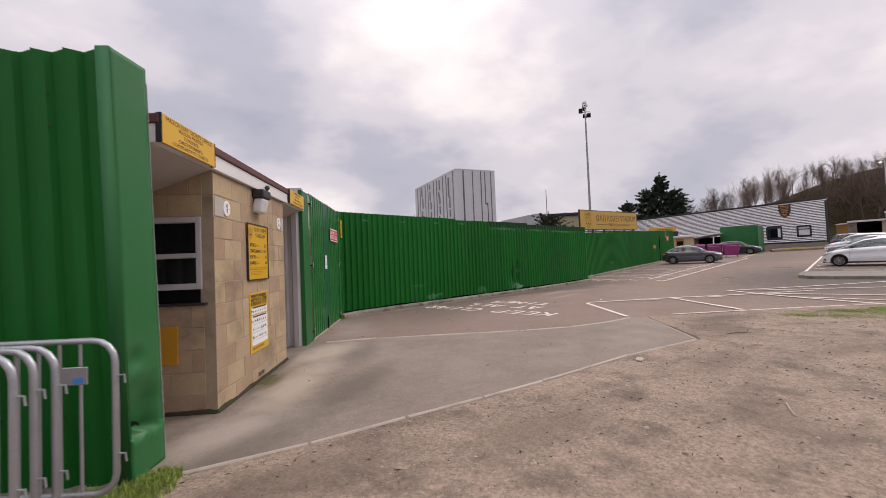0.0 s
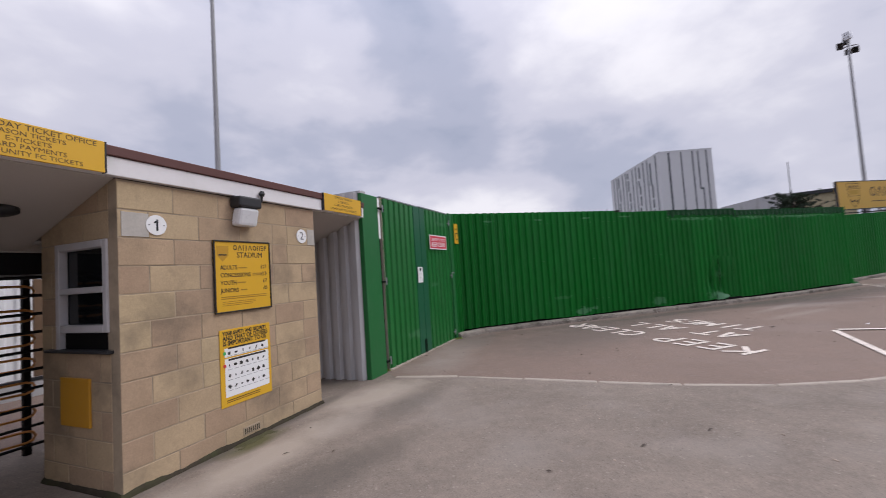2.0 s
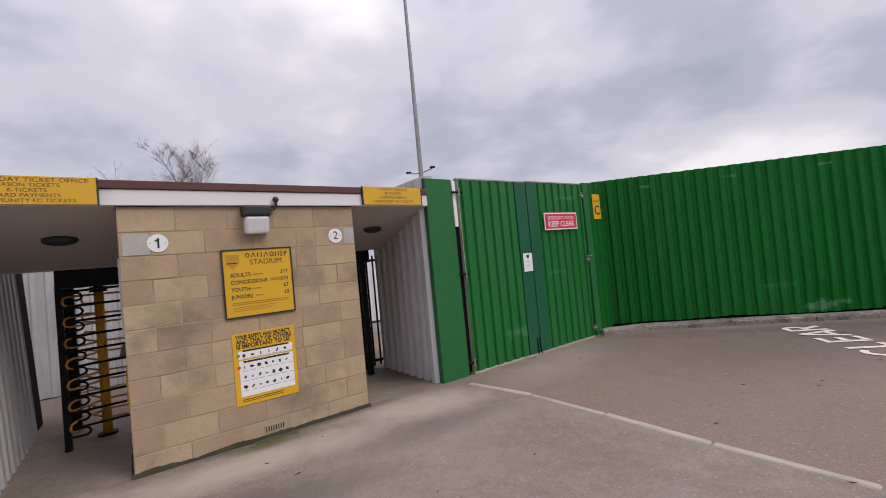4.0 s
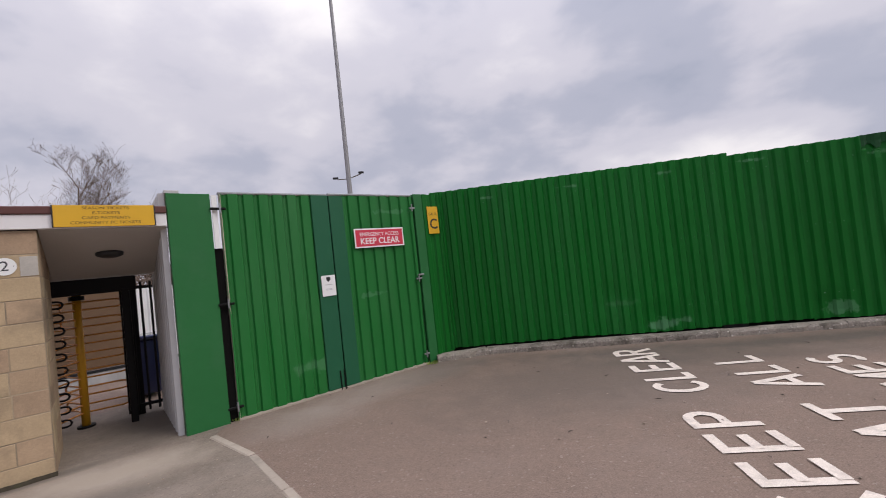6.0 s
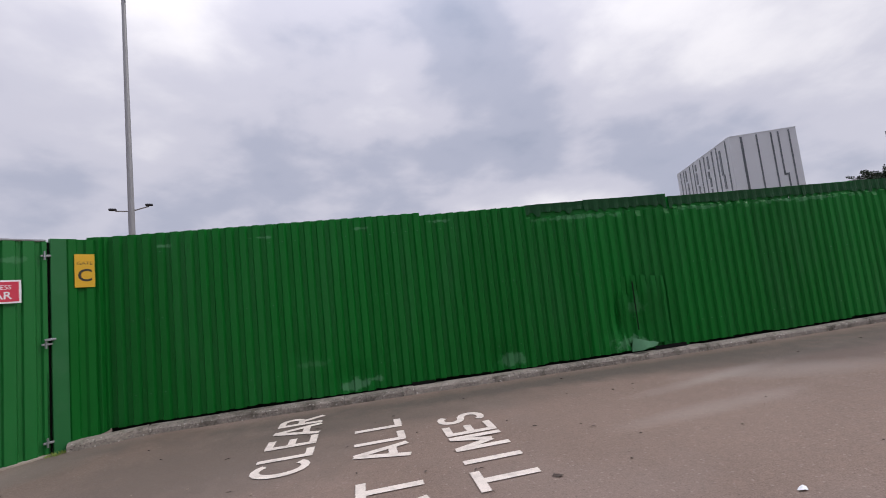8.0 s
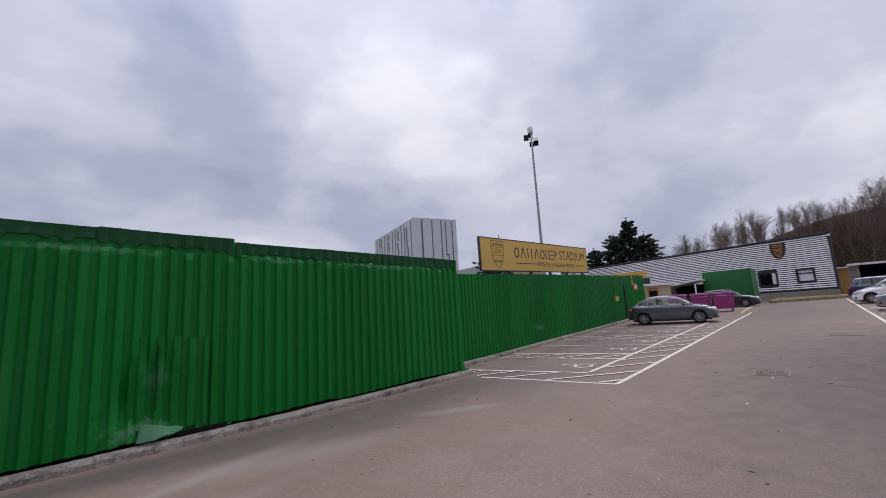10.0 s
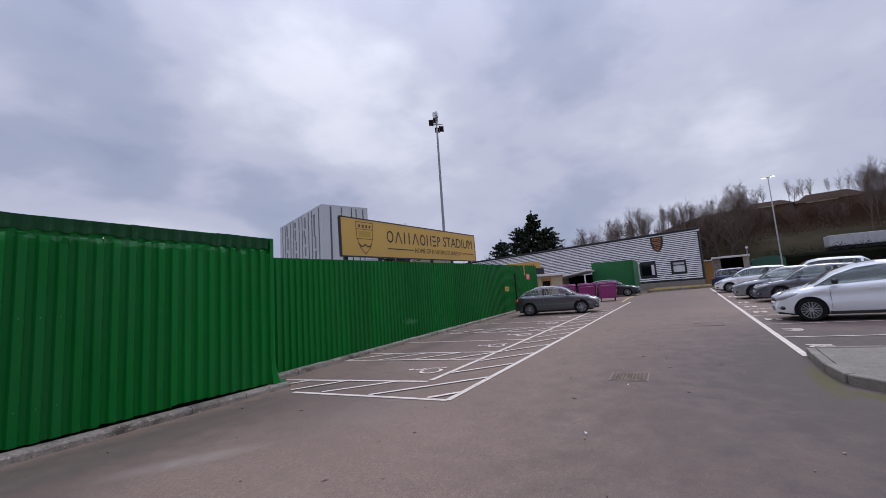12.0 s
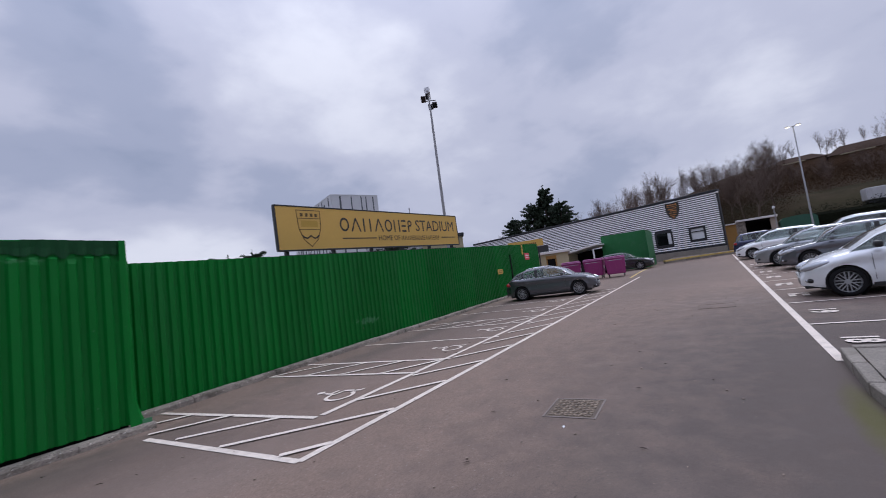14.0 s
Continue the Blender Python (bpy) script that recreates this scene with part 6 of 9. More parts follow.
notice = thing("paper_notice", "white laminated notice on the gate", "sign", KM @ pose(5.205, -0.028, 1.375, 90, 0, 0))
part("sheet", nbox(0, 0.21, 0, 0.30, 0, 0.003), PAPER, notice)
bm = bmesh.new()
prism(bm, [(0.105, 0.205), (0.135, 0.235), (0.135, 0.275), (0.075, 0.275), (0.075, 0.235)], 0.003, 0.004)
part("shield", bm, GRAPHITE, notice)
bars(notice, pose(0, 0, 0.003), [(0.05, 0.16, 0.11, 0.008), (0.06, 0.10, 0.09, 0.006), (0.06, 0.085, 0.09, 0.006)], mat("grey_ink", (0.45, 0.45, 0.46), 0.6, bump=0))
gc = thing("gate_sign", "yellow gate letter sign on the green fence", "sign", KM @ pose(7.235, -0.045, 2.20, 90, 0, 0))
part("board", nbox(0, 0.235, 0, 0.48, 0, 0.008, 0.002), YELLOW, gc)
lettering("GATE", 0.068, pose(0.118, 0.345, 0.0085), DARKINK, gc, width=1.1)
lettering("C", 0.25, pose(0.118, 0.165, 0.0085), INK, gc, bold=0.004)

# ---- turnstiles ----
def turnstile(a, y_shift=0.0, long_bars=False):
    t = thing("turnstile", "full height turnstile with orange bars and black frame", "turnstile", KM @ pose(a, y_shift, 0), "turnstiles")
    part("header", nbox(-0.20, 0.78, 1.35, 2.05, 1.77, 1.965, 0.008), BLACKSTEEL, t)
    part("column", nbox(0.61, 0.69, 1.33, 1.43, 0, 1.80, 0.006), BLACKSTEEL, t)
    part("column", nbox(0.66, 0.72, 1.98, 2.04, 0, 1.80, 0.006), BLACKSTEEL, t)
    part("column", nbox(-0.21, -0.15, 1.40, 1.48, 0, 1.80, 0.006), BLACKSTEEL, t)
    bm = bmesh.new()
    tube(bm, [(0.14, 1.75, 0.02), (0.14, 1.75, 1.77)], 0.048, 14)
    rotor = part("rotor_pole", bm, AMBER, t, "amber rotor pole", True)
    part("cap", disc(bmesh.new(), (0.14, 1.75, 1.70), 0.085, (0, 0, 1), 0.06, 16), BLACKSTEEL, t)
    part("foot", disc(bmesh.new(), (0.14, 1.75, 0.0), 0.10, (0, 0, 1), 0.03, 16), BLACKSTEEL, t)
    for k in range(7):
        z = 0.20 + k * 0.228
        for ang in (-6, 114, 234):
            c, s = math.cos(radians(ang)), math.sin(radians(ang))
            bm = bmesh.new()
            tube(bm, [(0.14 + c * r, 1.75 + s * r, z + dz_) for r, dz_ in ((0.04, 0), (0.42, 0), (0.47, 0.014), (0.49, 0.052), (0.47, 0.09), (0.42, 0.105), (0.05, 0.105))], 0.012, 6)
            part("bar", bm, ORANGE, rotor)
    for k in range(10):
        z = 0.14 + k * 0.165
        bm = bmesh.new()
        tube(bm, [(-0.18, 1.44, z), (-0.03, 1.42, z), (0.0, 1.418, z + 0.012), (0.015, 1.416, z + 0.042), (0.0, 1.418, z + 0.072), (-0.03, 1.42, z + 0.085), (-0.18, 1.44, z + 0.085)], 0.013, 6)
        part("comb_bar", bm, BLACKSTEEL, t)
        if long_bars:
            part("guard_bar", tube(bmesh.new(), [(-0.19, 1.40, z + 0.10), (0.30, 1.38, z + 0.115), (0.62, 1.36, z + 0.12)], 0.014, 6), BLACKSTEEL, t)
    return t


turnstile(2.36)
turnstile(-0.40, long_bars=True)
# ribbed sheet wall inside the ground behind the first turnstile
inner_wall = thing("wall_inner", "grey ribbed steel sheet wall behind the turnstile", "wall", KM, kind="structure")
for k in range(5):
    bm = bmesh.new()
    prof = []
    for q in range(5):
        x0 = -3.7 + k * 0.95 + q * 0.19
        prof += [(x0, 4.90), (x0 + 0.08, 4.90), (x0 + 0.11, 4.865), (x0 + 0.16, 4.865)]
    prof.append((-3.7 + (k + 1) * 0.95 - 0.004, 4.90))
    ring = [(x, y) for x, y in prof] + [(x, y + 0.012) for x, y in reversed(prof)]
    lo = [bm.verts.new((x, y, 0.02)) for x, y in ring]
    hi = [bm.verts.new((x, y, 2.75)) for x, y in ring]
    n_ = len(ring)
    for i in range(n_):
        bm.faces.new((lo[i], lo[(i + 1) % n_], hi[(i + 1) % n_], hi[i]))
    half_ = n_ // 2
    for i in range(half_ - 1):
        bm.faces.new((hi[i], hi[i + 1], hi[n_ - 2 - i], hi[n_ - 1 - i]))
    part("sheet", bm, GREYSHEET, inner_wall)
screen_post = thing("steel_post", "black steel post beside the turnstile", "post", KM @ pose(3.10, 1.72, 0))
part("shaft", nbox(-0.05, 0.05, -0.05, 0.05, 0, 1.82, 0.006), BLACKSTEEL, screen_post)
rail = thing("railing", "black vertical bar railing inside the entrance", "railing", KM)
for z in (0.12, 1.78):
    part("rail", nbox(2.95, 3.95, 1.62, 1.66, z, z + 0.04), BLACKSTEEL, rail)
for k in range(9):
    part("bar", tube(bmesh.new(), [(2.97 + k * 0.115, 1.61, 0.06), (2.97 + k * 0.115, 1.61, 1.88)], 0.016, 6), BLACKSTEEL, rail)
inner_post = thing("steel_post", "black steel post inside the entrance", "post", KM @ pose(-0.60, 2.3, 0))
part("shaft", nbox(-0.065, 0.065, -0.06, 0.06, 0, 2.1, 0.006), BLACKSTEEL, inner_post)
inner_fence = thing("screen_wall", "white ribbed screen with a dark base inside the ground", "wall", KM)
WHITESHEET = mat("white_sheet", (0.82, 0.82, 0.83), 0.5, var=0.06, bump=0.05)
sheet_part("sheet", corrugated(6.2, 1.57, pitch=0.25, depth=0.03, rows=2, seed=30), WHITESHEET, inner_fence, pose(-4.5, 5.2, 0.30))
# panel added to keep this stretch darker than the white sheets
part("timber_panel", nbox(1.72, 3.28, 5.19, 5.23, 0.30, 1.86, 0.006), HOUSEBRICK, inner_fence, "plain brown panel added between the white sheets")
sheet_part("sheet", corrugated(3.2, 1.57, pitch=0.25, depth=0.03, rows=2, seed=31), WHITESHEET, inner_fence, pose(3.3, 5.2, 0.30))
part("base", nbox(-4.5, 6.5, 5.15, 5.4, -0.03, 0.24), GREYSHEET, inner_fence)
part("mid_rail", nbox(-4.5, 6.5, 5.14, 5.2, 0.245, 0.295), GRAPHITE, inner_fence)
sign_in = thing("waste_bin", "dark blue wheeled bin inside the entrance", "bin", KM @ pose(3.25, 2.9, 0))
bm = nbox(-0.24, 0.24, -0.26, 0.26, 0.06, 0.95, 0.03)
for v in bm.verts:
    if v.co.z < 0.5:
        v.co.x *= 0.82
        v.co.y *= 0.82
part("body", bm, PAINT["blue"], sign_in)
part("lid", nbox(-0.26, 0.26, -0.30, 0.28, 0.95, 1.02, 0.02), PAINT["blue"], sign_in)
for s in (-1, 1):
    part("wheel", disc(bmesh.new(), (0.2 * s - 0.02, 0.2, 0.09), 0.09, (1, 0, 0), 0.04, 14), TYRE, sign_in)

# ---- crowd barriers ----
def barrier():
    t = thing("crowd_barrier", "galvanised steel crowd barrier leaning with others", "barrier", group="stacked barriers")
    L, Hb, z0, r = 2.2, 1.06, 0.20, 0.12
    pts = []
    for cx, cz, a0 in ((L - r, Hb - r, 90), (L - r, z0 + r, 0), (r, z0 + r, -90), (r, Hb - r, 180)):
        for k in range(5):
            a = radians(a0 - k * 22.5)
            pts.append((cx + r * math.cos(a), 0, cz + r * math.sin(a)))
    part("frame", tube(bmesh.new(), pts, 0.018, 10, closed=True), GALV, t, smooth=True)
    for k in range(17):
        x = 0.19 + k * (L - 0.38) / 16
        part("bar", tube(bmesh.new(), [(x, 0, z0 + 0.01), (x, 0, Hb - 0.01)], 0.009, 6), GALV, t)
    for x in (0.35, L - 0.35):
        part("foot", tube(bmesh.new(), [(x, -0.26, 0.012), (x, -0.2, 0.03), (x, 0, z0), (x, 0.2, 0.03), (x, 0.26, 0.012)], 0.016, 8), GALV, t)
    for z in (0.42, 0.86):
        part("hook", tube(bmesh.new(), [(0.0, 0, z), (-0.05, 0, z), (-0.055, 0, z - 0.045)], 0.006, 6), GALV, t)
    return t


b0 = barrier()
BANG = math.degrees(math.atan2(0.66, -0.75))
BARR = [(0.47, 2.93, 0), (0.22, 2.89, 2), (0.14, 2.87, -1), (0.07, 2.79, 1)]
b0.matrix_basis = pose(BARR[0][0], BARR[0][1], 0.0, 0, 0, BANG)
for x, y, da in BARR[1:]:
    copy_thing(b0, pose(x, y, 0.005, 0, 0, BANG + da))
tag = part("tag_plate", nbox(0.13, 0.27, 0.022, 0.030, 0.82, 0.92, 0.004), GALV, b0, "small plate with a blue label")
part("tag_label", nbox(0.15, 0.21, 0.030, 0.032, 0.83, 0.86), mat("blue_label", (0.05, 0.25, 0.6), 0.5, bump=0), tag)

# ---- big sign board on posts behind the fence ----
SBX, SBY, SLEN, SHT = 25.93, 13.62, 9.28, 1.29
sslope = math.degrees(math.atan2(0.24, 9.25))
board = thing("sign_board", "long yellow stadium name board on posts above the fence", "sign", pose(SBX, SBY, 3.20, 0, -sslope, 0))
part("panel", nbox(0, SLEN, -0.02, 0.10, 0, SHT, 0.01), YELLOWDULL, board)
bm = bmesh.new()
for q in ((-0.03, SLEN + 0.03, -0.03, 0.012), (-0.03, SLEN + 0.03, SHT - 0.012, SHT + 0.03), (-0.04, 0.012, 0.012, SHT - 0.012), (SLEN - 0.012, SLEN + 0.03, 0.012, SHT - 0.012)):
    box(bm, q[0], q[1], -0.03, 0.07, q[2], q[3], 0.006)
part("frame", bm, GRAPHITE, board, "thin dark frame")
SF = pose(0, -0.021, 0, 90, 0, 0)
name_shapes(board, SF, 2.30, 0.555, 0.46, "oviivoher", 0.112, 0.066, INK, 0.004)
lettering("STADIUM", 0.64, SF @ pose(7.62, 0.785, 0), INK, board, width=1.04, bold=0.0, extrude=0.003)
lettering("HOME OF", 0.27, SF @ pose(4.62, 0.315, 0), INK, board, width=1.0, bold=0.0, extrude=0.003)
name_shapes(board, SF, 5.30, 0.225, 0.18, "hvihehohe", 0.045, 0.030, INK, 0.004)
name_shapes(board, SF, 6.87, 0.225, 0.18, "hhiehr", 0.045, 0.030, INK, 0.004)
bars(board, SF, [(2.35, 0.31, 1.58, 0.035), (7.95, 0.31, 1.05, 0.035)], INK, "rule_bar", 0.004)


def shield_outline(bm, cx, cz, w, h, t):
    pts = [(-0.5, 0.5), (0.5, 0.5), (0.46, 0.0), (0.30, -0.3), (0.0, -0.5), (-0.30, -0.3), (-0.46, 0.0)]
    n_ = len(pts)
    for i in range(n_):
        a, b = pts[i], pts[(i + 1) % n_]
        A, B = Vector((cx + a[0] * w, cz + a[1] * h)), Vector((cx + b[0] * w, cz + b[1] * h))
        d = B - A
        box(bm, 0, d.length + t * 0.5, -t / 2, t / 2, 0, 0.004, m=pose(A.x, A.y, 0, 0, 0, math.degrees(math.atan2(d.y, d.x))))


bm = bmesh.new()
shield_outline(bm, 1.12, 0.64, 0.86, 1.10, 0.022)
box(bm, 0.72, 1.52, 0.935, 0.955, 0, 0.004)
box(bm, 0.73, 1.51, 0.60, 0.615, 0, 0.004)
em = part("emblem", bm, DARKINK, board, "outlined shield with plain bars")
em.matrix_basis = SF
bars(em, pose(0, 0, 0), [(0.82, 1.0, 0.09, 0.10), (1.0, 1.0, 0.09, 0.10), (1.17, 1.0, 0.09, 0.10), (1.34, 1.0, 0.09, 0.10)], DARKINK, "emblem_bar", 0.004)
bars(em, pose(0, 0, 0), [(0.82, 0.68, 0.60, 0.20)], mat("faded_print", (0.46, 0.29, 0.04), 0.6, bump=0), "emblem_block", 0.003)
bm = bmesh.new()
pp = [(0.80, 0.44), (0.90, 0.36), (1.00, 0.34), (1.12, 0.42), (1.24, 0.34), (1.34, 0.36), (1.44, 0.44)]
for a, b in zip(pp, pp[1:]):
    d = Vector(b) - Vector(a)
    box(bm, 0, d.length + 0.01, -0.02, 0.02, 0, 0.005, m=pose(a[0], a[1], 0, 0, 0, math.degrees(math.atan2(d.y, d.x))))
part("emblem_wave", bm, INK, em)
for k in range(6):
    xx = 0.35 + k * (SLEN - 0.7) / 5
    part("post", nbox(xx - 0.05, xx + 0.05, 0.12, 0.22, -3.1, 0.9), GRAPHITE, board, "dark steel post")
for z in (-0.18, 0.35, 0.95):
    part("back_rail", nbox(0.1, SLEN - 0.1, 0.101, 0.14, z, z + 0.05), GRAPHITE, board)
vfm = nbox(3.6, SLEN, 0.3, 0.6, -0.22, -0.14)
part("ledge", vfm, ROOFWHITE, board, "pale beam behind the board")

# second, smaller sign on the far part of the fence
s2b = thing("sign_board", "smaller yellow board above the far fence", "sign", pose(47.9, 16.8, 3.65, 0, 0, -68))
part("panel", nbox(-0.5, 2.1, 0, 0.08, 0, 0.5, 0.01), YELLOWDULL, s2b)
bars(s2b, pose(0, -0.002, 0, 90, 0, 0), [(0.3 + k * 0.15, 0.19, 0.09, 0.11) for k in range(9)], DARKINK, "name_block", 0.004)
for xx in (0.2, 1.7):
    part("post", nbox(xx - 0.05, xx + 0.05, 0.08, 0.16, -2.9, 0.4), GRAPHITE, s2b)
# small plates on the far fence
for (x, z, w, h, m_, lab) in ((39.1, 1.98, 0.70, 0.26, YELLOWDULL, "small yellow plate on the green fence"), (43.2, 3.22, 0.22, 0.62, YELLOWDULL, "narrow yellow plate on the green fence"), (44.0, 2.80, 0.9, 0.42, REDSIGN, "small red warning plate on the green fence")):
    t = thing("wall_plate", lab, "sign", pose(x, fence2_y(x) - 0.045, z, 90, 0, F2ANG))
    part("plate", nbox(-w / 2, w / 2, -h / 2, h / 2, 0, 0.012, 0.002), m_, t)
    bars(t, pose(0, 0, 0.012), [(-w * 0.35, h * 0.08, w * 0.7, h * 0.16), (-w * 0.3, -h * 0.22, w * 0.6, h * 0.14)], DARKINK if m_ is not REDSIGN else PAPER)

# ---- floodlight masts ----
def mast(x, y, base, top, rbase, rtop, brackets, yaw):
    t = thing("floodlight_mast", "tall grey steel floodlight mast with a lamp cluster", "mast", pose(x, y, base, 0, 0, yaw), "floodlight masts")
    h = top - base
    n_ = 10
    part("pole", tube(bmesh.new(), [(0, 0, h * k / n_) for k in range(n_ + 1)], [rbase + (rtop - rbase) * k / n_ for k in range(n_ + 1)], 12), MASTGREY, t, smooth=True)
    part("head_frame", tube(bmesh.new(), [(-1.0, 0, h + 0.25), (-0.4, 0, h - 0.1), (0, 0, h - 0.15), (0.5, 0, h - 0.5), (1.25, 0, h - 0.62)], 0.055, 6), LAMPGREY, t)
    part("head_frame", tube(bmesh.new(), [(0, -0.7, h - 0.55), (0, 0, h - 0.45), (0, 0.7, h - 0.55)], 0.055, 6), LAMPGREY, t)
    part("head_post", tube(bmesh.new(), [(0, 0, h - 0.9), (0, 0, h + 0.15)], 0.10, 8), LAMPGREY, t)
    for px, py, pz, tilt in ((-1.0, 0.0, 0.10, -58), (-0.62, 0.1, 0.50, -62), (0.18, 0.1, 0.12, 48), (1.25, 0.0, -0.62, 32), (0.45, -0.5, -0.85, 40), (-0.15, 0.6, -0.3, 52)):
        bm = nbox(-0.36, 0.36, -0.27, 0.27, -0.05, 0.06, 0.03)
        box(bm, -0.12, 0.12, -0.10, 0.10, 0.06, 0.16, 0.02)
        f_ = part("flood_lamp", bm, LAMPGREY, t)
        f_.matrix_basis = pose(px, py, h + pz, tilt * 0.2, tilt, 0)
        part("lens", nbox(-0.32, 0.32, -0.23, 0.23, -0.065, -0.0505), BLACKGLASS, f_)
    if brackets:
        part("bracket", tube(bmesh.new(), [(-0.75, 0, brackets - 0.02), (-0.6, 0, brackets - 0.1), (0, 0, brackets - 0.1), (0.75, 0, brackets + 0.18)], 0.035, 6), MASTGREY, t)
        for s in (-1, 1):
            part("small_lamp", nbox(s * 0.75 - 0.16, s * 0.75 + 0.16, -0.1, 0.1, brackets + 0.06 + 0.14 * s, brackets + 0.16 + 0.14 * s, 0.02), GRAPHITE, t)


mast(-1.98, 26.27, 0.0, 20.2, 0.17, 0.09, 7.26, 25)
mast(55.16, 27.62, 0.9, 22.0, 0.19, 0.10, 0, 30)

# thin pole far off and lamp column on the right
tp = thing("pole", "thin grey pole far behind the fence", "pole", pose(68.5, 42.9, 0))
part("shaft", tube(bmesh.new(), [(0, 0, 0), (0, 0, 14.1)], 0.07, 8), MASTGREY, tp)
lc = thing("street_lamp", "grey lamp column with two lit heads", "street lamp", pose(52.0, -0.6, rise(52), 0, 0, 75))
LCH = 8.42 - rise(52)
part("column", tube(bmesh.new(), [(0, 0, 0), (0, 0, LCH * 0.25), (0, 0, LCH)], [0.055, 0.045, 0.03], 12), MASTGREY, lc, smooth=True)
part("arm", tube(bmesh.new(), [(-0.2, 0, LCH + 0.03), (0, 0, LCH), (0.2, 0, LCH + 0.03)], 0.03, 8), MASTGREY, lc)
for s in (-1, 1):
    hd = part("lamp_head", nbox(s * 0.26 - 0.12, s * 0.26 + 0.12, -0.08, 0.08, LCH + 0.02, LCH + 0.08, 0.02), MASTGREY, lc)
    part("lamp_panel", nbox(s * 0.26 - 0.10, s * 0.26 + 0.10, -0.06, 0.06, LCH - 0.005, LCH + 0.018), glow_mat("lit_lamp", (1.0, 0.86, 0.62), 6.0), hd, "lit warm lamp panel")

# ---- vehicles ----
def smooth01(t):
    t = min(max(t, 0.0), 1.0)
    return t * t * (3 - 2 * t)


def interp(pts, x):
    if x <= pts[0][0]:
        return pts[0][1]
    for (a, va), (b, vb) in zip(pts, pts[1:]):
        if x <= b:
            return va + (vb - va) * smooth01((x - a) / (b - a)) * 0.5 + (vb - va) * ((x - a) / (b - a)) * 0.5
    return pts[-1][1]


STYLES = {
    "hatch": dict(L=3.95, W=1.72, wb=2.49, R=0.305, top=[(-1.97, 0.62), (-1.92, 0.88), (-1.6, 1.0), (-0.6, 1.03), (0.6, 0.97), (1.0, 0.94), (1.35, 0.87), (1.66, 0.77), (1.86, 0.65), (1.975, 0.46)],
                  green=(-1.86, -1.45, -0.20, 1.14), H=1.475, low=0.21),
    "sedan": dict(L=4.45, W=1.80, wb=2.70, R=0.325, top=[(-2.22, 0.66), (-2.12, 0.90), (-1.7, 1.0), (-0.6, 0.98), (0.75, 0.95), (1.15, 0.91), (1.75, 0.83), (2.0, 0.74), (2.14, 0.64), (2.225, 0.46)],
                  green=(-2.0, -1.05, 0.10, 1.15), H=1.44, low=0.20),
    "suv": dict(L=4.42, W=1.84, wb=2.72, R=0.345, top=[(-2.2, 0.70), (-2.12, 0.92), (-1.8, 1.08), (-0.6, 1.06), (0.75, 1.03), (1.1, 1.0), (1.7, 0.93), (1.98, 0.79), (2.13, 0.66), (2.21, 0.50)],
                green=(-2.0, -1.15, 0.0, 1.12), H=1.50, low=0.26),
    "wagon": dict(L=4.25, W=1.80, wb=2.62, R=0.32, top=[(-2.12, 0.66), (-2.05, 0.92), (-1.7, 1.02), (-0.6, 1.02), (0.7, 0.98), (1.1, 0.94), (1.6, 0.84), (1.95, 0.70), (2.125, 0.52)],
                  green=(-2.0, -1.6, 0.05, 1.15), H=1.55, low=0.22),
}
STYLES["mpv"] = dict(STYLES["wagon"], H=1.70, W=1.84, top=[(-2.12, 0.7), (-2.05, 1.0), (-1.7, 1.12), (-0.6, 1.12), (0.7, 1.10), (1.1, 1.05), (1.6, 0.92), (1.95, 0.74), (2.125, 0.52)])
car_meshes = {}


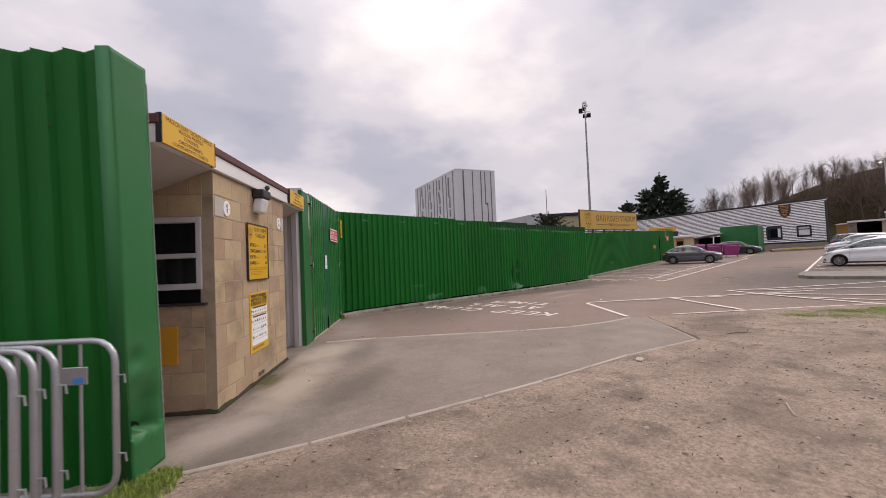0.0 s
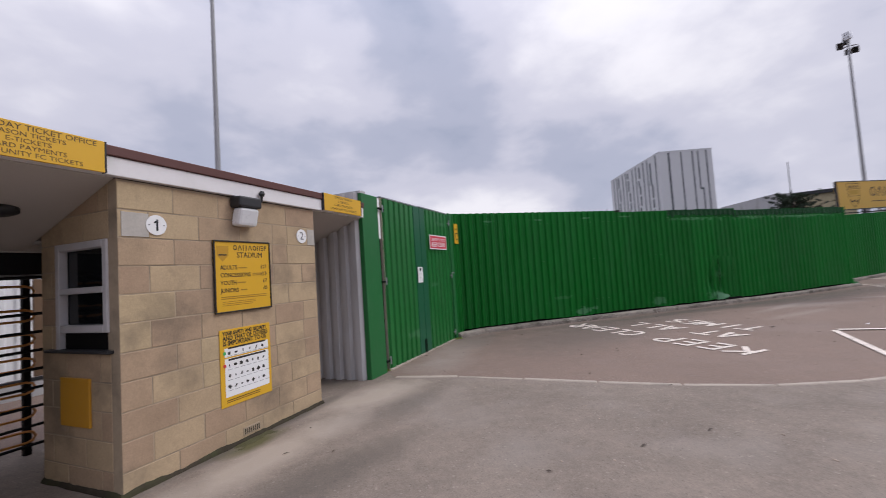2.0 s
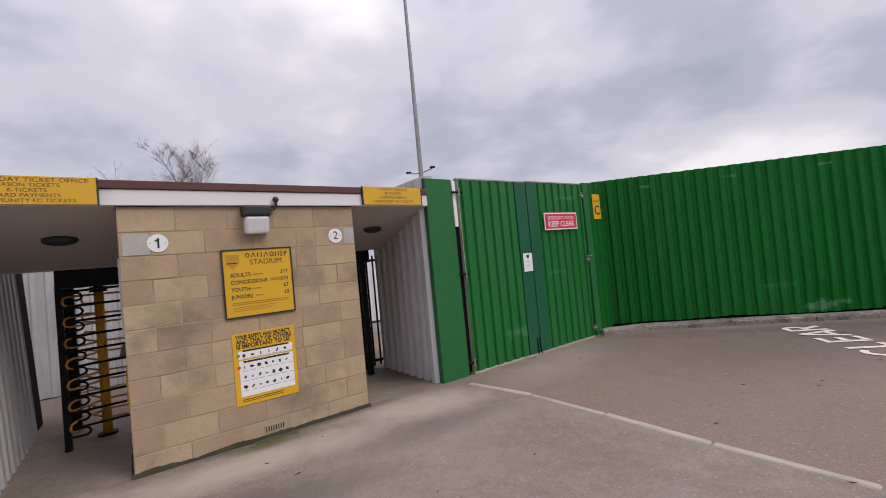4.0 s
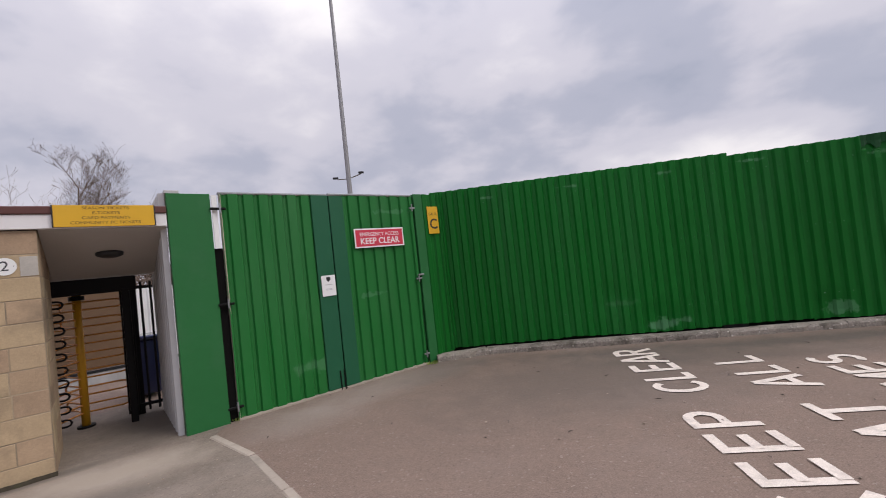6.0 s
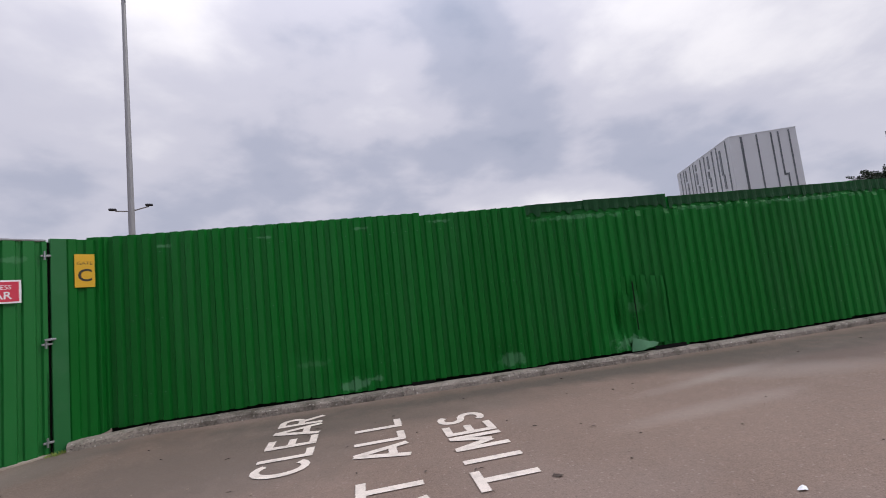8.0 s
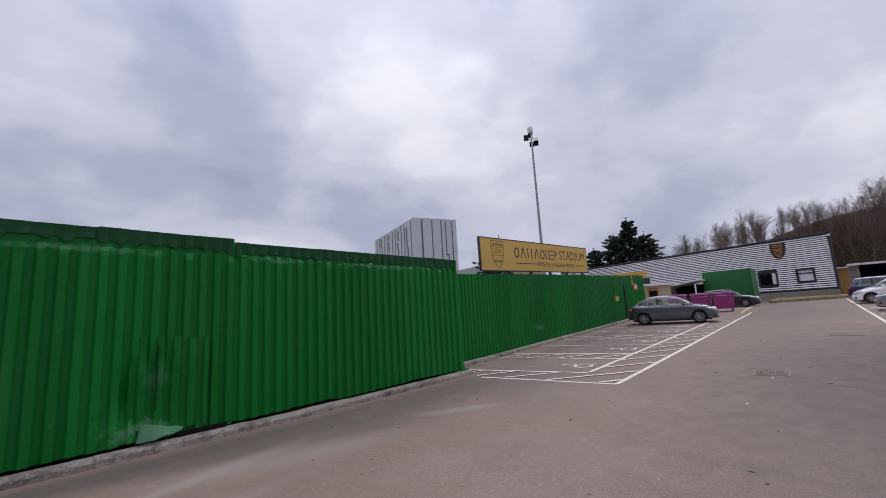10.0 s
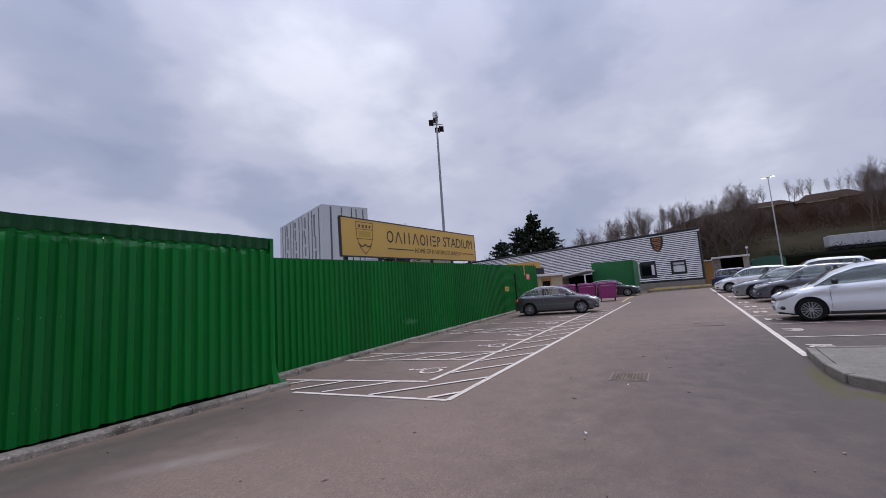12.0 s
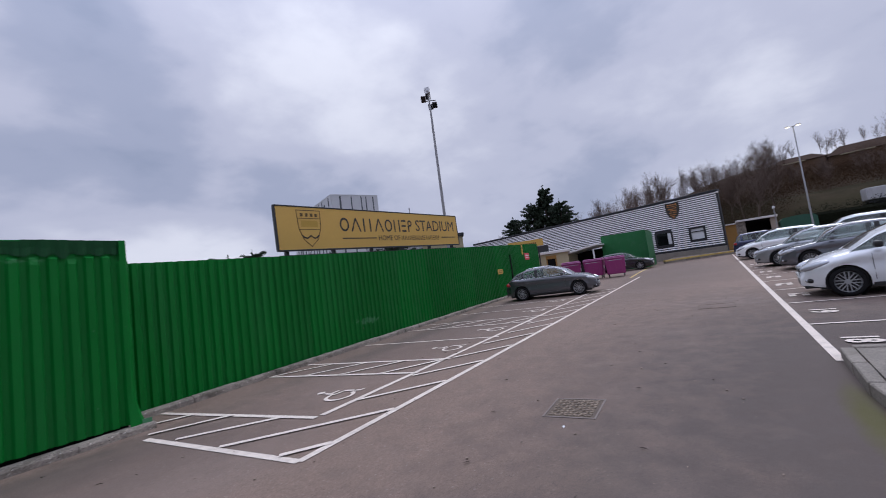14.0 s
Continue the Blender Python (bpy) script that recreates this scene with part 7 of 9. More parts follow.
def car_body(st):
    L, W, wb, R = st["L"], st["W"], st["wb"], st["R"]
    N = 110
    Ra = R + 0.05
    xs = {-L / 2 + L * i / N for i in range(N + 1)}
    for xw in (-wb / 2, wb / 2):
        xs = {x for x in xs if abs(abs(x - xw) - Ra) > 0.012} | {xw - Ra, xw + Ra, xw - Ra + 0.006, xw + Ra - 0.006}

    def flank(z, w, sh):
        """Half width at a height: tucked under at the sill, a crease below the shoulder."""
        y = w
        if z < 0.48:
            y -= 0.055 * ((0.48 - z) / 0.30) ** 2
        y -= 0.018 * smooth01((z - 0.52) / 0.10) * (1 - smooth01((z - (sh - 0.16)) / 0.09))
        if z > sh - 0.05:
            y -= 0.02 * ((z - sh + 0.05) / 0.05) ** 2
        return y

    rings = []
    for x in sorted(xs):
        e = smooth01((abs(x) - (L / 2 - 0.80)) / 0.80)
        w = W / 2 * (1 - 0.19 * e * e - 0.12 * e ** 6)
        zt = interp(st["top"], x)
        zl = st["low"] + 0.05 * smooth01((abs(x) - (L / 2 - 0.45)) / 0.45)
        for xw in (-wb / 2, wb / 2):
            if abs(x - xw) < Ra:
                zl = max(zl, R + math.sqrt(Ra * Ra - (x - xw) ** 2))
            # the wings swell a little over the wheels
            w += 0.012 * max(0.0, 1 - ((x - xw) / (Ra * 1.5)) ** 2)
        sh = max(zt - 0.085, zl + 0.04)
        half = []
        for f in (0.0, 0.12, 0.28, 0.45, 0.62, 0.78, 0.90, 1.0):
            z = zl + (sh - zl) * f
            half.append((flank(z, w, sh), z))
        half += [(w - 0.065, zt - 0.028), (w - 0.13, zt - 0.006), (w * 0.66, zt + 0.004), (w * 0.35, zt + 0.020), (0, zt + 0.024)]
        rings.append([(x, -y, z) for y, z in half] + [(x, y, z) for y, z in half[-2::-1]])
    n_ = len(rings[0])
    verts = [v for r in rings for v in r]
    faces = [(i * n_ + k, (i + 1) * n_ + k, (i + 1) * n_ + k + 1, i * n_ + k + 1) for i in range(len(rings) - 1) for k in range(n_ - 1)]
    faces.append(tuple(range(n_)))
    faces.append(tuple((len(rings) - 1) * n_ + k for k in range(n_))[::-1])
    return verts, faces


def car_house(st):
    """Roof skin, glass and pillars: three face lists over one grid."""
    r0, r1, f1, f0 = st["green"]
    W, H = st["W"], st["H"]
    cols = [r0, r0 + (r1 - r0) * 0.5, r1, r1 + 0.10, (r1 + f1) / 2 - 0.62, (r1 + f1) / 2 - 0.07, (r1 + f1) / 2 + 0.07, f1 - 0.12, f1, f1 + (f0 - f1) * 0.33, f1 + (f0 - f1) * 0.66, f0]
    cols = sorted(cols)
    rings = []
    for x in cols:
        zb = interp(st["top"], x) - 0.03
        if x <= r1:
            t = (x - r0) / (r1 - r0)
        elif x >= f1:
            t = (f0 - x) / (f0 - f1)
        else:
            t = 1.0
        mid = -0.085 * ((x - f1 + 0.35) / max(f1 - r1, 0.1)) ** 2 if x < f1 + 0.01 else 0.0
        mid = mid + 0.03
        zr = zb + 0.02 + (H - 0.035 + mid - zb - 0.02) * (math.sin(t * math.pi / 2) ** 0.9 if t < 1 else 1)
        wb_, wr = W / 2 - 0.085, W / 2 - 0.085 - 0.17 * t
        half = [(wb_, zb), (wb_ + (wr - wb_) * 0.82, zb + (zr - zb) * 0.84), (wr - 0.03, zr - 0.015), (wr * 0.5, zr + 0.02 * t), (0, zr + 0.028 * t)]
        rings.append([(x, -y, z) for y, z in half] + [(x, y, z) for y, z in half[-2::-1]])
    n_ = len(rings[0])
    verts = [v for r in rings for v in r]
    roof, glass, screen, post = [], [], [], []
    for i in range(len(cols) - 1):
        xm = (cols[i] + cols[i + 1]) / 2
        pillar = abs(xm - (r1 + f1) / 2) < 0.08 or (r1 < xm < r1 + 0.11 and st["L"] < 4.4)
        for k in range(n_ - 1):
            f = (i * n_ + k, (i + 1) * n_ + k, (i + 1) * n_ + k + 1, i * n_ + k + 1)
            side = k in (0, n_ - 2)
            edge = k in (1, n_ - 3)
            if side and abs(xm - (r1 + f1) / 2) < 0.08:
                post.append(f)
            elif side:
                (roof.append(f) if pillar or (xm < (r0 + r1) / 2 and st["L"] > 4.3) else glass.append((k, i, f)))
            elif edge:
                roof.append(f)
            else:
                screen.append((xm > f1, f)) if (xm < r1 or xm > f1) else roof.append(f)
    panes = []
    for side in (0, n_ - 2):
        run, last = [], None
        for k, i, f in glass:
            if k != side:
                continue
            if last is not None and i != last + 1:
                panes.append(run)
                run = []
            run.append(f)
            last = i
        panes.append(run)
    screens = [[f for front, f in screen if front], [f for front, f in screen if not front]]
    return verts, roof, panes, screens, post


def trimmed(name, verts, faces):
    """A mesh of some faces with only the points that they use."""
    used = sorted({i for f in faces for i in f})
    at_ = {v: k for k, v in enumerate(used)}
    return sheet_me(name, [verts[i] for i in used], [tuple(at_[i] for i in f) for f in faces])


def car(style, colour, label, m, group="", rear_red=False, rails=False):
    st = STYLES[style]
    L, W, wb, R, H = st["L"], st["W"], st["wb"], st["R"], st["H"]
    t = thing("car", label, "car", m, group)
    P = PAINT[colour]
    if style not in car_meshes:
        car_meshes[style] = (car_body(st), car_house(st))
    (bv, bf), (hv, hr, hg, hs_, hp_) = car_meshes[style]
    body = part_me("body", sheet_me("body", bv, bf), P, t, "", True)
    part_me("roof", trimmed("roof", hv, hr), P, t, "", True)
    for f in hp_:
        part_me("door_pillar", trimmed("door_pillar", hv, [f]), CARBLACK, t, "black pillar between the side windows")
    for pane in hg:
        if pane:
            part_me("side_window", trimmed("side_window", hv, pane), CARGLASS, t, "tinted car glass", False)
    part_me("windscreen", trimmed("windscreen", hv, hs_[0]), WINDSCREEN, t, "", True)
    part_me("rear_window", trimmed("rear_window", hv, hs_[1]), WINDSCREEN, t, "", True)
    part("underbody", nbox(-L / 2 + 0.25, L / 2 - 0.3, -W / 2 + 0.14, W / 2 - 0.14, 0.17, 0.62), CARBLACK, t)
    xf = L / 2
    # seats and dashboard seen through the glass
    g0, g1, g2, g3 = st["green"]
    for sx in (g2 - 0.55, g1 + 0.15):
        for s in (-1, 1):
            seat = part("seat", nbox(sx - 0.10, sx + 0.06, s * 0.38 - 0.24, s * 0.38 + 0.24, 0.55, H - 0.50, 0.04, seg=2), CARBLACK, t)
            part("headrest", nbox(sx - 0.12, sx - 0.01, s * 0.38 - 0.13, s * 0.38 + 0.13, H - 0.47, H - 0.27, 0.03, seg=2), CARBLACK, seat)
    part("dashboard", nbox(g2 + 0.25, g3 - 0.10, -W / 2 + 0.18, W / 2 - 0.18, 0.62, interp(st["top"], g3) - 0.06, 0.04), CARBLACK, t)
    # front end
    part("grille", nbox(xf - 0.16, xf + 0.002, -0.30, 0.30, 0.54, 0.63, 0.02), CARBLACK, body)
    part("lower_grille", nbox(xf - 0.20, xf + 0.002, -0.42, 0.42, 0.25, 0.40, 0.02), CARBLACK, body)
    part("splitter", nbox(xf - 0.34, xf - 0.05, -0.60, 0.60, st["low"] - 0.02, st["low"] + 0.05, 0.015), CARBLACK, body, "black lower lip")
    part("number_plate", nbox(xf - 0.05, xf + 0.022, -0.26, 0.26, 0.41, 0.52, 0.004), PLATEW, body, "white plate with a dark bar")
    part("plate_bar", nbox(xf + 0.018, xf + 0.0235, -0.20, 0.20, 0.44, 0.49), INK, body)
    rx = -L / 2
    part("rear_plate", nbox(rx - 0.02, rx + 0.05, -0.26, 0.26, 0.55, 0.66, 0.004), YELLOWDULL, body, "yellow plate with a dark bar")
    part("rear_bumper", nbox(rx - 0.012, rx + 0.14, -W / 2 * 0.66, W / 2 * 0.66, 0.28, 0.40, 0.02), CARBLACK, body)
    for s in (-1, 1):
        bm = bmesh.new()
        bmesh.ops.create_uvsphere(bm, u_segments=14, v_segments=8, radius=1.0)
        bmesh.ops.transform(bm, matrix=pose(xf - 0.29, s * (W / 2 - 0.205), interp(st["top"], xf - 0.30) - 0.085, 0, 14, s * -27) @ Matrix.Diagonal((0.33, 0.125, 0.078, 1)), verts=bm.verts)
        part("headlamp", bm, LAMPGLASS, body, smooth=True)
        bm = bmesh.new()
        bmesh.ops.create_uvsphere(bm, u_segments=12, v_segments=8, radius=1.0)
        bmesh.ops.transform(bm, matrix=pose(xf - 0.19, s * (W / 2 - 0.265), 0.365, 0, 0, s * -24) @ Matrix.Diagonal((0.095, 0.125, 0.065, 1)), verts=bm.verts)
        part("lamp_recess", bm, CARBLACK, body, smooth=True)
        bm = bmesh.new()
        bmesh.ops.create_uvsphere(bm, u_segments=12, v_segments=8, radius=1.0)
        bmesh.ops.transform(bm, matrix=pose(xf - 0.135, s * (W / 2 - 0.250), 0.365) @ Matrix.Diagonal((0.075, 0.060, 0.042, 1)), verts=bm.verts)
        part("fog_lamp", bm, LAMPGLASS, body, smooth=True)
        bm = bmesh.new()
        bmesh.ops.create_uvsphere(bm, u_segments=12, v_segments=8, radius=1.0)
        bmesh.ops.transform(bm, matrix=pose(rx + 0.19, s * (W / 2 - 0.23), interp(st["top"], rx + 0.12) - 0.10) @ Matrix.Diagonal((0.15, 0.13, 0.10, 1)), verts=bm.verts)
        part("tail_lamp", bm, REDLAMP, body, smooth=True)
        # mirror
        mx = st["green"][3] - 0.42
        mz = interp(st["top"], mx) + 0.06
        bm = nbox(mx - 0.07, mx + 0.06, -0.10, 0.10, -0.065, 0.065, 0.035, seg=2, m=pose(0, s * (W / 2 + 0.07), mz))
        part("mirror", bm, P if colour != "silver" else CARBLACK, body, smooth=True)
        # door gaps, handles, sill
        for xg in (st["green"][3] - 0.32, (st["green"][1] + st["green"][2]) / 2, st["green"][1] + 0.02):
            zt = interp(st["top"], xg) - 0.11
            bm = nbox(xg - 0.004, xg + 0.004, s * (W / 2 - 0.0135) - 0.016, s * (W / 2 - 0.0135) + 0.016, 0.32, zt)
            if not (abs(abs(xg) - wb / 2) < R + 0.05):
                part("door_gap", bm, CARBLACK, body)
        for xg in (st["green"][3] - 1.15, st["green"][3] - 2.15):
            part("door_handle", nbox(xg - 0.09, xg + 0.09, s * (W / 2 - 0.004) - 0.018, s * (W / 2 - 0.004) + 0.018, 0.80, 0.825, 0.006), P, body)
        part("sill", nbox(-wb / 2 + R + 0.07, wb / 2 - R - 0.07, s * (W / 2 - 0.035) - 0.03, s * (W / 2 - 0.035) + 0.03, st["low"] - 0.03, st["low"] + 0.05, 0.01), CARBLACK, body)
        if rails:
            part("window_trim", nbox(st["green"][0] + 0.3, st["green"][3] - 0.2, s * (W / 2 - 0.075) - 0.012, s * (W / 2 - 0.075) + 0.012, interp(st["top"], 0) - 0.015, interp(st["top"], 0) + 0.012, 0.004), CHROME, body)
            part("roof_rail", tube(bmesh.new(), [(st["green"][1] + 0.1, s * (W / 2 - 0.30), H - 0.02), (st["green"][1] + 0.25, s * (W / 2 - 0.29), H + 0.03), (st["green"][2] - 0.2, s * (W / 2 - 0.29), H + 0.03), (st["green"][2], s * (W / 2 - 0.30), H - 0.02)], 0.015, 6), CHROME, body)
        for xw in (-wb / 2, wb / 2):
            part("arch_liner", lathe(bmesh.new(), [(R + 0.05, 0.0), (R + 0.05, 0.22)], 18, pose(xw, s * (W / 2 - 0.035), R, 90 * s, 0, 0)), CARBLACK, body)
            wm = pose(xw, s * (W / 2 - 0.115), R, -90 * s, 0, 0)
            wheel = part("wheel", lathe(bmesh.new(), [(R * 0.72, 0.098), (R * 0.76, 0.107), (R * 0.93, 0.105), (R, 0.075), (R, -0.075), (R * 0.93, -0.1), (R * 0.6, -0.1)], 28, wm), TYRE, t, smooth=True)
            bm = bmesh.new()
            lathe(bm, [(R * 0.74, 0.10), (R * 0.72, 0.085), (R * 0.67, 0.05), (R * 0.67, 0.02)], 28, wm)
            for k in range(8):
                for side_ in (-1, 1):
                    box(bm, 0.03, R * 0.70, side_ * 0.020 - 0.009, side_ * 0.020 + 0.009, 0.055, 0.088, m=wm @ pose(0, 0, 0, 0, 0, k * 45 + side_ * 4))
            tube(bm, [wm @ Vector((0, 0, 0.04)), wm @ Vector((0, 0, 0.095))], 0.055, 14)
            part("rim", bm, ALLOY, wheel)
            part("hub_back", disc(bmesh.new(), wm @ Vector((0, 0, 0.0)), R * 0.70, (0, s, 0), 0.02, 24), CARBLACK, wheel)
    return t


# parked cars of the row: nose to the aisle
def park(style, colour, x, nose_y, label, back=False, lean=0.0):
    st = STYLES[style]
    ang = 90 + lean + (180 if back else 0)
    yc = nose_y - st["L"] / 2
    slope = math.degrees(math.atan(0.027))
    m = pose(x, yc, rise(x)) @ pose(0, 0, 0, 0, -slope, 0) @ pose(0, 0, 0, 0, 0, ang)
    return car(style, colour, label, m, "parked row")


park("hatch", "silver", 31.75, 2.22, "silver hatchback parked nose out in a numbered bay", lean=-2)
park("sedan", "charcoal", 39.55, 2.05, "dark grey saloon parked nose out in the row", lean=-2)
park("sedan", "grey", 42.4, 2.72, "grey saloon parked nose out in the row", lean=-2)
park("wagon", "white", 50.2, 3.38, "white hatchback parked nose out in the row", lean=-1)
park("hatch", "white", 52.8, 3.2, "white small hatchback parked nose out", lean=-1)
park("wagon", "blue", 57.6, 3.5, "dark blue car parked tail out with red lamps", back=True)
park("mpv", "silver", 45.3, 0.9, "tall pale silver people carrier parked nose out", lean=-1)
park("wagon", "silver", 36.8, -5.8, "silver estate car in the back row", lean=-1)
park("wagon", "blue", 39.4, -6.2, "dark blue hatchback in the back row", lean=-1)
park("suv", "white", 46.0, -6.2, "white off-road car in the back row", lean=-1)
slope_ = math.degrees(math.atan(0.027))
car("suv", "iron", "grey off-road hatchback parked by the green fence", pose(37.7, 10.42, rise(37.7)) @ pose(0, 0, 0, 0, -slope_, 0) @ pose(0, 0, 0, 0, 0, -80) @ Matrix.Diagonal((0.92, 0.92, 0.92, 1)), rails=True)
car("sedan", "black", "black saloon parked behind the bins", pose(53.6, 10.7, rise(53.6)) @ pose(0, 0, 0, 0, -slope_, 0) @ pose(0, 0, 0, 0, 0, -86))

# ---- magenta bins ----
def big_bin():
    t = thing("wheeled_bin", "large magenta four-wheeled waste bin", "bin", group="row of bins")
    bm = nbox(-0.52, 0.52, -0.60, 0.60, 0.20, 1.18, 0.03)
    for v in bm.verts:
        if v.co.z < 0.6:
            v.co.x *= 0.86
            v.co.y *= 0.90
    part("body", bm, MAGENTA, t)
    for y in (-0.35, 0, 0.35):
        part("rib", nbox(-0.50, -0.46, y - 0.03, y + 0.03, 0.35, 1.1, 0.01), MAGENTA, t)
    bm = nbox(-0.56, 0.56, -0.64, 0.64, 1.18, 1.24, 0.02)
    box(bm, -0.48, 0.50, -0.6, 0.6, 1.24, 1.33, 0.04)
    part("lid", bm, MAGLID, t)
    part("label_panel", nbox(-0.10, 0.20, -0.595, -0.575, 0.62, 0.85), PAPER, t, "pale label")
    for x in (-0.36, 0.36):
        for y in (-0.45, 0.45):
            part("wheel", disc(bmesh.new(), (x, y - 0.025, 0.10), 0.10, (0, 1, 0), 0.05, 14), TYRE, t)
            part("fork", nbox(x - 0.03, x + 0.03, y - 0.04, y + 0.04, 0.12, 0.24), GALV, t)
    part("handle", tube(bmesh.new(), [(-0.6, -0.45, 1.05), (-0.66, -0.45, 1.07), (-0.66, 0.45, 1.07), (-0.6, 0.45, 1.05)], 0.016, 6), GALV, t)
    return t


bb = big_bin()
bb.matrix_basis = pose(47.3, 9.75, rise(47.3), 0, 0, 12)
copy_thing(bb, pose(47.5, 11.12, rise(47.6), 0, 0, 6))
copy_thing(bb, pose(46.9, 12.45, rise(47.4), 0, 0, 16))

# ---- green store by the clubhouse ----
gs = thing("storage_container", "plain green steel storage container by the clubhouse", "container", pose(55.75, 9.07, 0, 0, 0, 0))
ztop, zb = 3.95, rise(56) - 0.02
part("front", nbox(0, 0.06, 0.0, 3.45, zb, ztop, 0.01), GREENFLAT, gs)
part("side", nbox(0.06, 3.3, 0.0, 0.06, zb, ztop - 0.05), GREENFLAT, gs)
part("side", nbox(0.06, 3.3, 3.39, 3.45, zb, ztop - 0.05), GREENFLAT, gs)
part("roof", nbox(0, 3.3, 0, 3.45, ztop, ztop + 0.05), GREENFLAT, gs)
bm = nbox(-0.5, 0.0, -0.12, -0.06, zb, ztop - 0.1, 0.01)
part("open_door", bm, GREENFLAT, gs, "open green door leaf")
# lean-to shelter
lt = thing("shelter", "low lean-to shelter with a pale roof edge and dark inside", "shelter", pose(53.4, 12.6, 0, 0, 0, 0))
bm = nbox(-0.2, 3.2, -0.3, 2.5, 3.02, 3.14, 0.01)
for v in bm.verts:
    v.co.z += -0.16 * (v.co.y - 1.2)
part("roof", bm, ROOFWHITE, lt)
part("back_wall", nbox(2.8, 3.0, -0.1, 2.3, rise(56), 3.0), DARK, lt)
part("side_wall", nbox(0, 2.8, 2.2, 2.3, rise(54), 2.85), CREAM, lt)
for y in (0.0, 2.2):
    part("post", nbox(0.0, 0.1, y, y + 0.1, rise(54), 3.0), WHITEUPVC, lt)
part("counter", nbox(0.4, 0.8, 0.3, 2.0, rise(54), rise(54) + 1.0), GRAPHITE, lt)
# small cream kiosk
ck = thing("small_kiosk", "small cream kiosk with a pale roof and brown door", "building", pose(51.0, 13.9, 0, 0, 0, 20))
part("wall", nbox(0, 2.2, 0.0, 2.6, rise(51), 3.0), CREAM, ck)
part("roof", nbox(-0.2, 2.4, -0.2, 2.9, 3.0, 3.2, 0.02), ROOFWHITE, ck)
dr = part("door", nbox(-0.03, 0.0, 0.9, 1.7, rise(51), 2.85), OCHRE, ck, "brown door")
part("door_window", nbox(-0.045, -0.03, 1.0, 1.6, 2.0, 2.6), DARK, dr)
part("chimney_box", nbox(0.5, 2.0, 1.4, 3.6, 3.2, 3.75, 0.02), GRAPHITE, ck, "dark roof housing")

# ---- structures right of the clubhouse ----
gz = rise(80)
gr = thing("garage", "low flat-roofed garage with a pale roof edge and open dark door", "garage", pose(78.6, 3.6, gz, 0, 0, -90))
part("roof", nbox(0.6, 4.5, -0.3, 5, 3.18, 3.40, 0.02), ROOFWHITE, gr)
part("lower_roof", nbox(-0.6, 0.6, -0.2, 5, 3.0, 3.14, 0.02), ROOFWHITE, gr)
part("left_wall", nbox(-0.5, 0.6, 0, 0.2, 0, 3.0), OCHRE, gr, "ochre boarded wall")
part("pier", nbox(0.6, 1.5, 0, 0.25, 0, 3.18), KERB, gr)
part("pier", nbox(3.8, 4.4, 0, 0.25, 0, 3.18), EDGING, gr)
part("back", nbox(-0.4, 4.4, 3.5, 3.7, 0, 3.18), DARK, gr)
part("lintel", nbox(1.5, 3.8, 0.02, 0.22, 2.95, 3.18), DARK, gr)
part("side", nbox(4.2, 4.4, 0.25, 3.5, 0, 3.18), KERB, gr)
tarp = thing("covered_store", "low store under a green curved cover", "shelter", pose(78.5, -1.0, gz, 0, 0, -90))
bm = bmesh.new()
prof = [(0.0, 1.2), (0.0, 2.55), (0.3, 2.82), (1.2, 2.93), (2.2, 2.95), (2.9, 2.86), (3.2, 2.6), (3.2, 1.2)]
vv = [[bm.verts.new((x, y, z)) for x, z in prof] for y in (0, 4)]
for i in range(len(prof) - 1):
    bm.faces.new((vv[0][i], vv[0][i + 1], vv[1][i + 1], vv[1][i]))
bm.faces.new(vv[0][::-1])
bm.faces.new(vv[1])
part("cover", bm, GREENTARP, tarp)
part("base", nbox(0, 3.2, 0.1, 3.9, 0, 1.2), DARK, tarp)
lo = thing("lorry_trailer", "white box trailer behind the hedge", "trailer", pose(92, -10.8, land(92, -14), 0, 0, -88))
part("box", nbox(0, 9, 0, 2.5, 5.3 - land(92, -14), 6.8 - land(92, -14), 0.05), GREYSHEET, lo)
part("chassis", nbox(0.2, 8.8, 0.3, 2.2, 0.9, 5.3 - land(92, -14)), GRAPHITE, lo)
for x in (1, 2.2, 7.5):
    part("wheel", disc(bmesh.new(), (x, 0.1, 0.5), 0.5, (0, 1, 0), 0.3, 16), TYRE, lo)
bp = thing("lamp_bollard", "pale bollard lamp by the clubhouse corner", "bollard", pose(77.0, -0.6, gz))
part("post", tube(bmesh.new(), [(0, 0, 0), (0, 0, 4.0)], 0.05, 8), MASTGREY, bp)
part("head", nbox(-0.12, 0.12, -0.12, 0.12, 4.0, 4.25, 0.04), DIFFUSER, bp)


